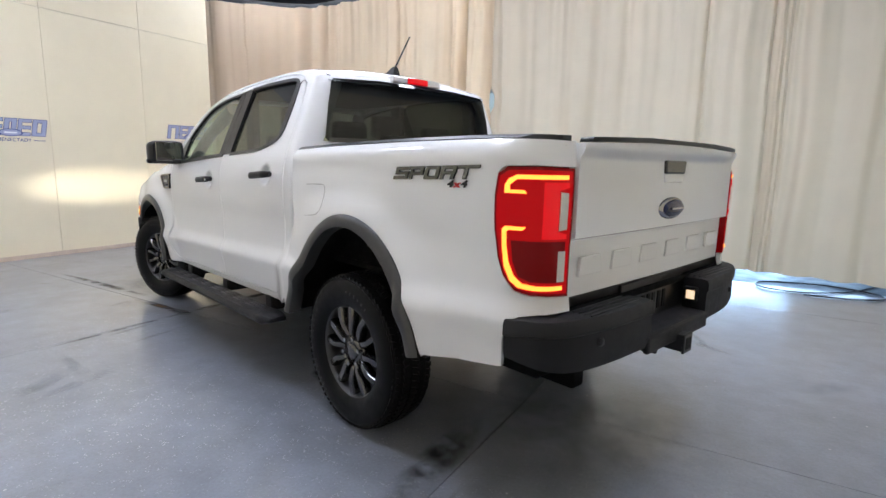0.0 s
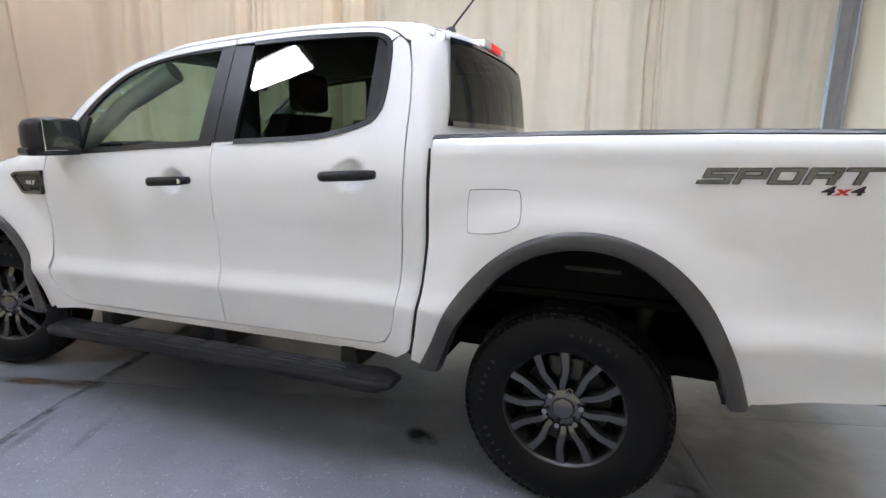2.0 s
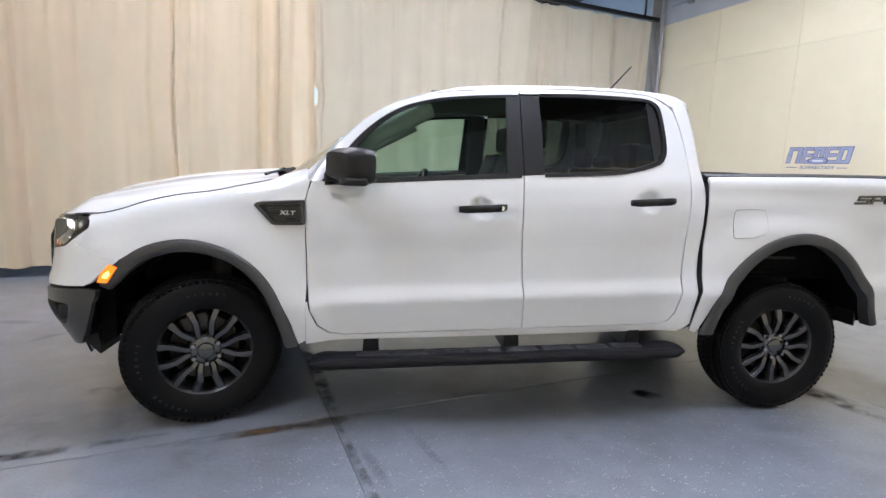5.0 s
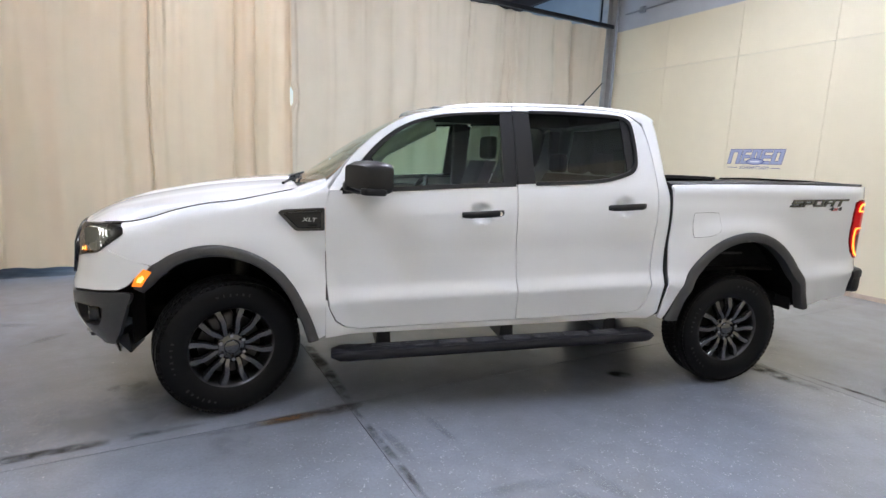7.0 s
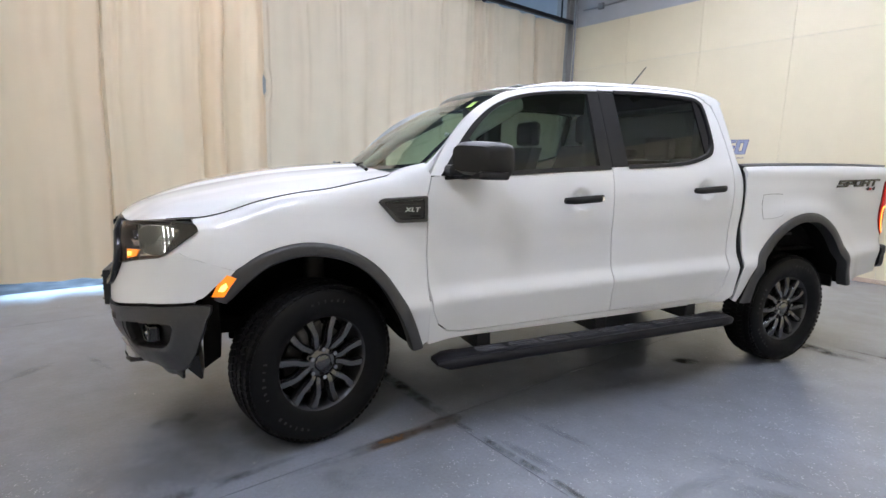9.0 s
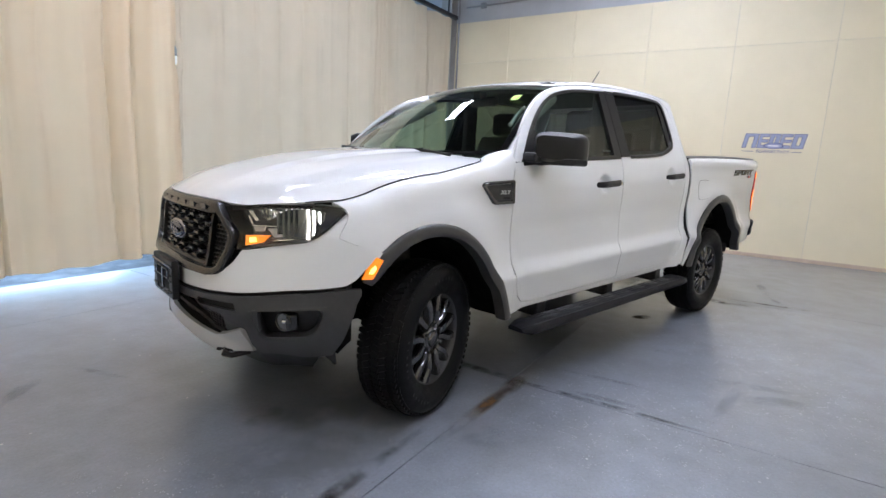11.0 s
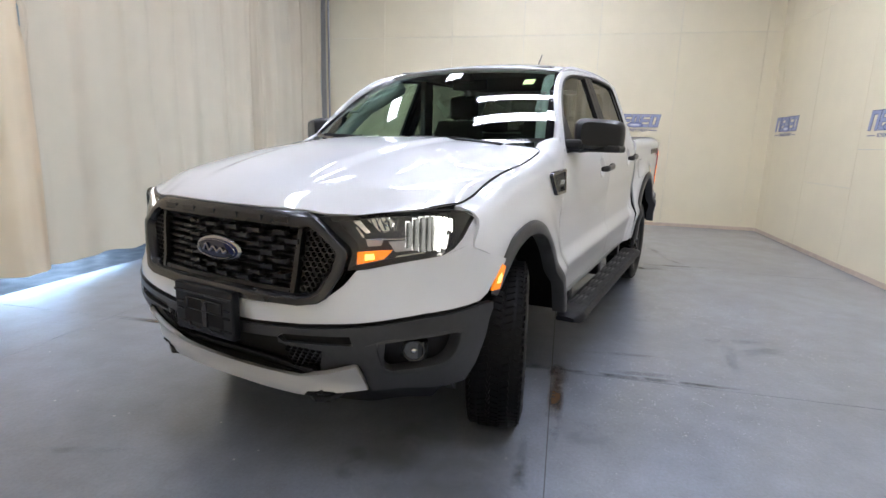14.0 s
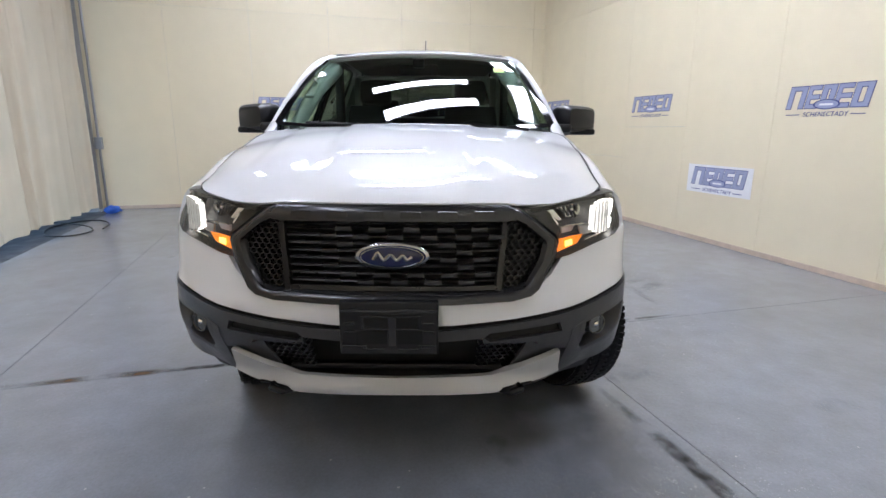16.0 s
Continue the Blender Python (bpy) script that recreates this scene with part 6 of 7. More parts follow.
    # chrome facets, clear blocks and the black outer mask inside the lens
    for nm, o_, off, tilt, mt in (("reflector_facet", [(0.590, 1.022), (0.690, 1.046), (0.694, 0.985), (0.640, 0.975)], -0.045, 0.25, "reflector"), ("reflector_facet", [(0.560, 0.985), (0.566, 0.990), (0.592, 0.955), (0.586, 0.950)], -0.035, 0.1, "reflector"),
                                  ("clear_block", [(0.668, 0.944), (0.738, 0.956), (0.730, 0.912), (0.688, 0.904)], -0.028, 0.3, "clear_lens"),
                                  ("chrome_line", [(0.600, 0.951), (0.74, 0.964), (0.74, 0.960), (0.600, 0.947)], -0.022, 0, "reflector"), ("chrome_line", [(0.690, 0.893), (0.765, 0.912), (0.765, 0.908), (0.690, 0.889)], -0.018, 0, "reflector"),
                                  ("lamp_mask", [(0.815, 1.069), (0.828, 1.072), (0.843, 1.066), (0.851, 1.050), (0.842, 1.020), (0.823, 0.966), (0.806, 0.930), (0.794, 0.908), (0.806, 0.96), (0.814, 1.01)], -0.010, 0, "lamp_black"),
                                  ("lamp_mask", [(0.470, 1.018), (0.55, 1.027), (0.65, 1.049), (0.75, 1.066), (0.80, 1.071), (0.80, 1.058), (0.75, 1.053), (0.65, 1.036), (0.55, 1.012), (0.48, 1.005)], -0.012, 0, "lamp_black"),
                                  ("clear_block", [(0.598, 0.944), (0.655, 0.954), (0.645, 0.926), (0.603, 0.920)], -0.034, 0.3, "clear_lens"), ("reflector_facet", [(0.540, 1.012), (0.565, 1.018), (0.612, 0.970), (0.596, 0.966)], -0.040, 0.2, "reflector")):
        zc = sum(b for a, b in o_) / len(o_)
        surf(nm, [(S(a), b) for a, b in o_], lambda a, z, off=off, tilt=tilt, zc=zc: lamp_map(a, z, off + tilt * (z - zc)), MAT[mt], lamp_body, 0.03, 0.02, 0.008, AHEAD, s)
    for k in range(5):
        y0 = 0.606 + 0.017 * k
        surf("reflector_fin", [(S(y0), 1.018 + 0.004 * k), (S(y0 + 0.003), 1.018 + 0.004 * k), (S(y0 + 0.02), 0.985), (S(y0 + 0.016), 0.985)], lambda a, z: lamp_map(a, z, -0.038), MAT["lamp_inner"], lamp_body, 0.05, 0.03, 0.006, AHEAD, s)
    surf("corner_panel", [(S(0.852), 1.046), (S(0.843), 1.016), (S(0.825), 0.963), (S(0.807), 0.923), (S(0.786), 0.898), (S(0.79), 0.885), (S(0.874), 0.885), (S(0.874), 1.046)], lambda a, z: lamp_map(a, z, -0.007), WHITE, truck, 0.03, 0.03, 0.004, AHEAD, s)
    surf("amber_lamp", [(S(0.572), 0.856), (S(0.572), 0.902), (S(0.64), 0.912), (S(0.680), 0.915), (S(0.655), 0.880)], lambda a, z: lamp_map(a, z, -0.02), MAT["amber"], lamp_body, 0.03, 0.03, 0.005, AHEAD, s, "glowing amber turn lamp")
    surf("amber_core", [(S(0.598), 0.874), (S(0.598), 0.896), (S(0.625), 0.900), (S(0.628), 0.880)], lambda a, z: lamp_map(a, z, -0.012), MAT["amber_core"], lamp_body, 0.03, 0.03, 0.003, AHEAD, s)
    # side marker on the flare
    mk = [(3.655, 0.752), (3.632, 0.800), (3.592, 0.842), (3.556, 0.826), (3.578, 0.795), (3.607, 0.750)]
    surf("side_marker", mk, lambda x, z: (x, side_y(x, z) + (nose_y(x) + 0.036 - side_y(x, z)) * step01(3.42, 3.66, x) + 0.015, z), MAT["amber"], truck, 0.03, 0.03, 0.01, OUTWARD, s, "glowing amber side marker")
    surf("amber_core", [(3.628, 0.775), (3.618, 0.795), (3.597, 0.808), (3.592, 0.792), (3.608, 0.772)], lambda x, z: (x, side_y(x, z) + (nose_y(x) + 0.036 - side_y(x, z)) * step01(3.42, 3.66, x) + 0.0165, z), MAT["amber_core"], truck, 0.03, 0.03, 0.004, OUTWARD, s)

    # bumper skin with its fog-lamp pocket
    b_up = [(S(0.0), 0.620), (S(0.2), 0.626), (S(0.40), 0.642), (S(0.60), 0.666), (S(0.75), 0.696), (S(0.848), 0.716), (S(0.866), 0.714), (S(0.866), 0.69)]
    b_hi = b_up + [(S(0.862), 0.655), (S(0.80), 0.645), (S(0.66), 0.620), (S(0.56), 0.632), (S(0.32), 0.612), (S(0.30), 0.596), (S(0.0), 0.575)]
    bump = surf("front_bumper", b_hi, lambda a, z: nose_map(a, z, 0.006), PLASTIC, truck, 0.04, 0.025, 0.03, AHEAD, s, "dark grey plastic front bumper")
    surf("bumper_strip", [(S(0.0), 0.636), (S(0.2), 0.642), (S(0.40), 0.658), (S(0.60), 0.682), (S(0.75), 0.712), (S(0.84), 0.728), (S(0.86), 0.700), (S(0.75), 0.685), (S(0.60), 0.655), (S(0.4), 0.632), (S(0.2), 0.616), (S(0), 0.61)], lambda a, z: nose_map(a, z, -0.008), MAT["gap_shade"], bump, 0.04, 0.1, 0.01, AHEAD, s)
    slot = [(S(0.325), 0.581), (S(0.325), 0.603), (S(0.555), 0.622), (S(0.565), 0.600)]
    surf("bumper_cheek", [(S(0.30), 0.575), (S(0.30), 0.596), (S(0.32), 0.580), (S(0.57), 0.598), (S(0.56), 0.632), (S(0.66), 0.620), (S(0.655), 0.52), (S(0.60), 0.518), (S(0.50), 0.545), (S(0.48), 0.568)], lambda a, z: nose_map(a, z, 0.004), PLASTIC, bump, 0.04, 0.025, 0.02, AHEAD, s)
    surf("bumper_slot", slot, lambda a, z: nose_map(a, z, -0.012), MAT["gap_shade"], bump, 0.05, 0.05, 0, AHEAD, s)
    ring_out = [(S(0.60), 0.518), (S(0.605), 0.60), (S(0.66), 0.622), (S(0.80), 0.647), (S(0.862), 0.657), (S(0.858), 0.60), (S(0.846), 0.50), (S(0.832), 0.432), (S(0.78), 0.412), (S(0.70), 0.410), (S(0.62), 0.398), (S(0.60), 0.44)]
    pocket = [(S(0.640), 0.600), (S(0.655), 0.612), (S(0.74), 0.626), (S(0.800), 0.634), (S(0.815), 0.622), (S(0.808), 0.560), (S(0.795), 0.530), (S(0.775), 0.518), (S(0.69), 0.500), (S(0.668), 0.505), (S(0.655), 0.525)]
    pocket = [(q.x, q.y) for q in curve([(a, b, 0) for a, b in pocket], 4, True)]
    ca, cz = sum(a for a, b in pocket) / len(pocket), sum(b for a, b in pocket) / len(pocket)

    def reach(outline, ang):
        """How far an outline lies from the pocket's middle in one direction."""
        dx, dz, best = math.cos(ang), math.sin(ang), 0.0
        for (a0, b0), (a1, b1) in zip(outline, outline[1:] + outline[:1]):
            ex, ez = a1 - a0, b1 - b0
            det = dx * -ez + dz * ex
            if abs(det) > 1e-9:
                t = ((a0 - ca) * -ez + (b0 - cz) * ex) / det
                u = (dx * (b0 - cz) - dz * (a0 - ca)) / det
                if t > 0 and -1e-6 <= u <= 1 + 1e-6:
                    best = max(best, t)
        return best

    angles = [2 * math.pi * k / 180 for k in range(180)]
    rows = [[nose_map(ca + math.cos(g) * (reach(ring_out, g) * (1 - k) + reach(pocket, g) * k), cz + math.sin(g) * (reach(ring_out, g) * (1 - k) + reach(pocket, g) * k), o) for g in angles]
            for k, o in ((0, -0.02), (0, 0.006), (0.25, 0.0065), (0.5, 0.007), (0.75, 0.007), (0.9, 0.008), (0.97, 0.004), (1.0, -0.008), (1.0, -0.055))]
    loft("bumper_corner", rows, PLASTIC, bump, s, closed=True, out=lambda c: Vector((1, 0.6, 0)))
    surf("fog_pocket", [(S(0.63), 0.63), (S(0.83), 0.65), (S(0.83), 0.50), (S(0.63), 0.48)], lambda a, z: nose_map(a, z, -0.055), MAT["black"], bump, 0.05, 0.05, 0, AHEAD, s)
    block("fog_housing", (3.865, 3.915, 0.665, 0.775, 0.535, 0.608), MAT["gloss"], bump, 0.012, side=s)
    surf("lower_valance", [(0.0, 0.41), (S(0.70), 0.44), (S(0.822), 0.45), (S(0.80), 0.345), (S(0.6), 0.300), (0.0, 0.288)], lambda a, z: nose_map(a, z, -0.035), MAT["black"], bump, 0.05, 0.04, 0.01, AHEAD, s, "black plastic air dam")
    p = Vector(nose_map(S(0.735), 0.572, -0.030))
    bm = bmesh.new()
    bmesh.ops.create_cone(bm, cap_ends=True, segments=24, radius1=0.036, radius2=0.033, depth=0.02, matrix=Matrix.Translation(p) @ pose(0, 0, 0, 0, 90, 25))
    if s < 0:
        flip(bm)
    fg = sheet("fog_lamp", bm, MAT["fog"], bump, "round clear fog lamp", smooth=False)
    bm = bmesh.new()
    bmesh.ops.create_uvsphere(bm, u_segments=14, v_segments=8, radius=0.013, matrix=Matrix.Translation(p + pose(0, 0, 0, 0, 0, 25) @ Vector((0.004, 0, 0))))
    if s < 0:
        flip(bm)
    sheet("fog_bulb", bm, MAT["reflector"], fg)
    tubep = [p + pose(0, 0, 0, 0, 0, 25) @ Vector((0.011, 0.037 * math.cos(t), 0.037 * math.sin(t))) for t in [2 * math.pi * k / 20 for k in range(21)]]
    tube("fog_ring", tubep, 0.004, MAT["gloss"], fg, n=6, side=s)
    # pale skid trim and tow hook
    sk = [(S(0.0), 0.425), (S(0.34), 0.430), (S(0.45), 0.462), (S(0.575), 0.515), (S(0.605), 0.415), (S(0.46), 0.388), (S(0.44), 0.400), (S(0.40), 0.372), (S(0.345), 0.362), (S(0.0), 0.362)]
    surf("skid_trim", sk, lambda a, z: nose_map(a, z, 0.012 + 0.05 * step01(0.44, 0.36, z)), MAT["silver"], bump, 0.04, 0.02, 0.02, AHEAD, s, "satin silver lower bumper trim")
    lo = Vector(nose_map(S(0.42), 0.39, 0.02))
    tube("tow_hook", [lo + Vector(q) for q in ((-0.08, 0.045, -0.03), (0.0, 0.04, -0.032), (0.018, 0.0, -0.034), (0.0, -0.04, -0.032), (-0.08, -0.045, -0.03))], 0.013, MAT["black"], truck, side=s)
    surf("hook_recess", [(S(0.37), 0.366), (S(0.385), 0.384), (S(0.45), 0.396), (S(0.49), 0.399), (S(0.50), 0.392), (S(0.455), 0.389), (S(0.44), 0.394), (S(0.40), 0.370)], lambda a, z: nose_map(a, z, 0.016 + 0.05 * step01(0.44, 0.36, z)), MAT["gap_shade"], bump, 0.03, 0.01, 0.003, AHEAD, s, "black recess for the tow hook")
    # lower grille corner mesh
    surf("bumper_side_blade", [(S(0.46), 0.565), (S(0.50), 0.545), (S(0.60), 0.520), (S(0.595), 0.44), (S(0.565), 0.505), (S(0.42), 0.45)], lambda a, z: nose_map(a, z, -0.02), PLASTIC, bump, 0.04, 0.03, 0.01, AHEAD, s)
    prism("arch_liner", [(3.70, 0.74), (3.63, 0.72), (3.63, 0.45), (3.70, 0.40)], "y", 0.44, 0.80, MAT["liner_and_shade"], truck, 0.004, side=s)
    # air deflector ahead of the wheel
    prism("air_deflector", [(3.79, 0.45), (3.72, 0.47), (3.705, 0.362), (3.715, 0.355), (3.765, 0.41)], "y", 0.60, 0.805, MAT["black"], truck, 0.004, side=s)

loft("mouth_floor", [[nose_map(S(0.60) * (k / 12 - 1), 0.418, o) for k in range(25)] for o in (0.008, -0.03, -0.095)], MAT["gap_shade"], truck, out=UP)
surf("lower_opening", [(-S(0.60), 0.60), (S(0.60), 0.60), (S(0.60), 0.38), (-S(0.60), 0.38)], lambda a, z: nose_map(a, z, -0.09), MAT["gap_shade"], truck, 0.08, 0.08, 0, AHEAD)


def honeycomb(name, a0, a1, z0, z1, size, off, parent, keep, bar=0.0035, squash=1.0):
    """A raised mesh of hexagon rims on the nose."""
    bm = bmesh.new()
    dz, da = size * 1.5 * squash, size * math.sqrt(3)
    row, z = 0, z0
    while z < z1:
        a = a0 + (da / 2 if row % 2 else 0)
        while a < a1:
            if keep(a, z):
                ring_ = []
                for r, o in ((size * 1.0, 0.0), (size * 0.80, 0.0), (size * 0.76, -0.02)):
                    ring_.append([bm.verts.new(nose_map(a + r * math.sin(k * math.pi / 3), z + r * squash * math.cos(k * math.pi / 3), off + o)) for k in range(6)])
                for i in range(2):
                    for k in range(6):
                        bm.faces.new((ring_[i][k], ring_[i][(k + 1) % 6], ring_[i + 1][(k + 1) % 6], ring_[i + 1][k]))
            a += da
        z += dz
        row += 1
    bmesh.ops.recalc_face_normals(bm, faces=bm.faces)
    return sheet(name, bm, MAT["mesh"], parent, smooth=False)


# grille: surround, backing, bars, side honeycombs, emblem
g_out = [(0.0, 1.040), (0.20, 1.040), (0.385, 1.036), (0.425, 1.022), (0.475, 0.985), (0.545, 0.925), (0.550, 0.90), (0.535, 0.845), (0.485, 0.755), (0.455, 0.735), (0.39, 0.722), (0.2, 0.716), (0.0, 0.714)]
g_in = [(0.0, 0.975), (0.20, 0.975), (0.375, 0.973), (0.405, 0.985), (0.43, 0.975), (0.500, 0.917), (0.503, 0.90), (0.49, 0.850), (0.445, 0.780), (0.425, 0.765), (0.385, 0.757), (0.2, 0.755), (0.0, 0.755)]
go = g_out + [(-a, b) for a, b in reversed(g_out[1:-1])]
gi = g_in + [(-a, b) for a, b in reversed(g_in[1:-1])]
rows = []
for k, o in ((0, -0.03), (0.0, 0.010), (0.04, 0.016), (0.12, 0.020), (0.5, 0.022), (0.80, 0.018), (0.86, 0.012), (0.93, 0.004), (1.0, 0.0), (1.0, -0.05)):
    rows.append([nose_map(math.copysign(S(abs(a * (1 - k) + c * k)), a * (1 - k) + c * k), b * (1 - k) + e * k, o) for (a, b), (c, e) in zip(go, gi)])
gs = loft("grille_surround", rows, MAT["magnet"], truck, closed=True, label="dark grey metallic grille surround")
for k in range(6):
    y = 0.30 - k * 0.12
    p = nose_map(S(abs(y)), 1.010, 0.024)
    prism("embossed_block", [(y - 0.035, 0.997), (y + 0.035, 0.997), (y + 0.032, 1.020), (y - 0.032, 1.020)], "x", p[0] - 0.003, p[0] + 0.0015, MAT["magnet"], gs, 0.003)
surf("grille_backing", [(-S(0.52), 0.74), (S(0.52), 0.74), (S(0.52), 0.99), (-S(0.52), 0.99)], lambda a, z: nose_map(a, z, -0.06), MAT["gap_shade"], gs, 0.08, 0.08, 0, AHEAD)
for s in (1, -1):
    rib = [(S(0.365), 0.978), (S(0.382), 0.978), (S(0.360), 0.757), (S(0.34), 0.757)]
    surf("grille_rib", rib, lambda a, z: nose_map(a, z, 0.004), MAT["mesh"], gs, 0.05, 0.05, 0.03, AHEAD, s)
    honeycomb("side_honeycomb", S(0.385), S(0.505), 0.772, 0.985, 0.0145, -0.012, gs, lambda a, z: S(0.362 + 0.022 * (z - 0.757) / 0.22) + 0.01 < a < S(min(0.497, 0.430 + 0.55 * (z - 0.765), 0.500 - 1.15 * (z - 0.915))), squash=0.8) if s > 0 else None
bm_l = [o for o in gs.children if o.name.startswith("side_honeycomb")][0]
mm = bm_l.data.copy()
mm.transform(Matrix.Diagonal((1, -1, 1, 1)))
mm.flip_normals()
o2 = new("side_honeycomb", mm)
o2.parent = gs
for o in (bm_l, o2):
    tagged(o, kind="stuff")
# eight rows of staggered grille bars, with small raised tabs
for i in range(8):
    z = 0.960 - i * 0.0249
    half = 0.352 + 0.02 * (z - 0.757) / 0.22
    bm = bmesh.new()
    n = 26
    rws = []
    for k in range(n + 1):
        a = -S(half) + 2 * S(half) * k / n
        rws.append([bm.verts.new(nose_map(a, z + dz, o)) for dz, o in ((-0.004, -0.035), (-0.004, -0.016), (-0.001, -0.012), (0.003, -0.014), (0.004, -0.035))])
    for a, b in zip(rws, rws[1:]):
        for j in range(4):
            bm.faces.new((a[j], a[j + 1], b[j + 1], b[j]))
    bmesh.ops.recalc_face_normals(bm, faces=bm.faces)
    sheet("grille_bar", bm, MAT["mesh"], gs)
    y = -half + (0.012 if i % 2 else 0.068)
    while y < half - 0.05:
        sgn = 1 if y + 0.03 >= 0 else -1
        tabs = [(y, z - 0.0095), (y + 0.012, z - 0.0065), (y + 0.044, z - 0.0065), (y + 0.056, z - 0.0095), (y + 0.054, z + 0.0095), (y + 0.043, z + 0.0065), (y + 0.013, z + 0.0065), (y + 0.002, z + 0.0095)]
        p = nose_map(S(abs(y + 0.03)), z, 0.0)
        slope = -0.23 * (y + 0.03)
        if not (abs(y + 0.03) < 0.15 and abs(z - 0.872) < 0.06):
            prism("grille_tab", tabs, "x", p[0] - 0.025, p[0] + 0.009, MAT["tab"], gs, 0.002, shape=lambda X, Y, Z, p=p, slope=slope: (X + slope * (Y - p[1]), Y, Z))
        y += 0.112
surf("grille_sill", [(-S(0.34), 0.757), (S(0.34), 0.757), (S(0.343), 0.772), (-S(0.343), 0.772)], lambda a, z: nose_map(a, z, 0.0), MAT["mesh"], gs, 0.05, 0.05, 0.03, AHEAD)
for (sx, sy, sz, off, mt, nm) in ((0.014, 0.122, 0.0485, 0.008, "emblem_rim", "oval_emblem"), (0.014, 0.112, 0.041, 0.0115, "navy", "emblem_field")):
    bm = bmesh.new()
    bmesh.ops.create_uvsphere(bm, u_segments=40, v_segments=14, radius=1, matrix=Matrix.Translation((4.098 + off, 0, 0.874)) @ Matrix.Diagonal((sx, sy, sz, 1)))
    sheet(nm, bm, MAT[mt], gs, "chrome-rimmed dark blue oval emblem" if mt == "emblem_rim" else "")
tube("emblem_stroke", curve([(4.1245, -0.062, 0.866), (4.1255, -0.045, 0.889), (4.1262, -0.028, 0.866), (4.1262, -0.005, 0.882), (4.1262, 0.015, 0.866), (4.1260, 0.035, 0.880), (4.1255, 0.048, 0.866), (4.1245, 0.066, 0.876)], 5), 0.0042, MAT["emblem_rim"], gs, n=6, flat=1.4)
tube("emblem_line", [Vector((4.121, 0.103 * math.cos(t), 0.874 + 0.0345 * math.sin(t))) for t in [2 * math.pi * k / 32 for k in range(33)]], 0.0016, MAT["emblem_rim"], gs, n=5)
# lower mesh in the bumper mouth
honeycomb("lower_honeycomb", S(0.30), S(0.47), 0.462, 0.565, 0.0145, -0.03, truck, lambda a, z: z > 0.455 + 0.25 * max(0, a - 0.3) and a < 0.47, squash=0.75)
lh = [o for o in truck.children if o.name.startswith("lower_honeycomb")][0]
mm = lh.data.copy()
mm.transform(Matrix.Diagonal((1, -1, 1, 1)))
mm.flip_normals()
lh2 = new("lower_honeycomb", mm)
lh2.parent = truck
for o in (lh, lh2):
    tagged(o, kind="stuff")
block("bumper_cross_bar", (4.0, 4.03, -0.38, 0.38, 0.435, 0.455), MAT["black"], truck, 0.005)

# front plate holder: an open frame, no plate
ph = block("plate_holder", (4.150, 4.183, -0.168, 0.152, 0.560, 0.742), MAT["black"], truck, 0.006, "empty black licence plate bracket")
for y0, y1, z0, z1 in ((-0.166, 0.150, 0.702, 0.712), (-0.10, 0.098, 0.684, 0.690), (-0.10, 0.098, 0.641, 0.647), (-0.010, 0.016, 0.585, 0.690), (-0.100, -0.088, 0.641, 0.690), (0.086, 0.098, 0.641, 0.690), (-0.15, -0.118, 0.660, 0.668), (0.105, 0.137, 0.660, 0.668), (-0.15, -0.118, 0.632, 0.640), (0.105, 0.137, 0.632, 0.640),
                       (-0.158, -0.095, 0.582, 0.590), (-0.095, -0.08, 0.574, 0.590), (-0.08, -0.02, 0.570, 0.578), (0.022, 0.085, 0.570, 0.578), (0.085, 0.10, 0.574, 0.590), (0.10, 0.143, 0.582, 0.590)):
    block("bracket_rib", (4.181, 4.189, y0, y1, z0 + 0.006, z1 + 0.006), MAT["tab"], ph, 0.002)
for y0, y1, z0, z1 in ((-0.086, -0.012, 0.649, 0.682), (0.018, 0.084, 0.649, 0.682), (-0.114, -0.014, 0.592, 0.638), (0.020, 0.101, 0.592, 0.638)):
    block("bracket_hole", (4.1827, 4.1837, y0, y1, z0 + 0.006, z1 + 0.006), MAT["gap_shade"], ph, 0.0)

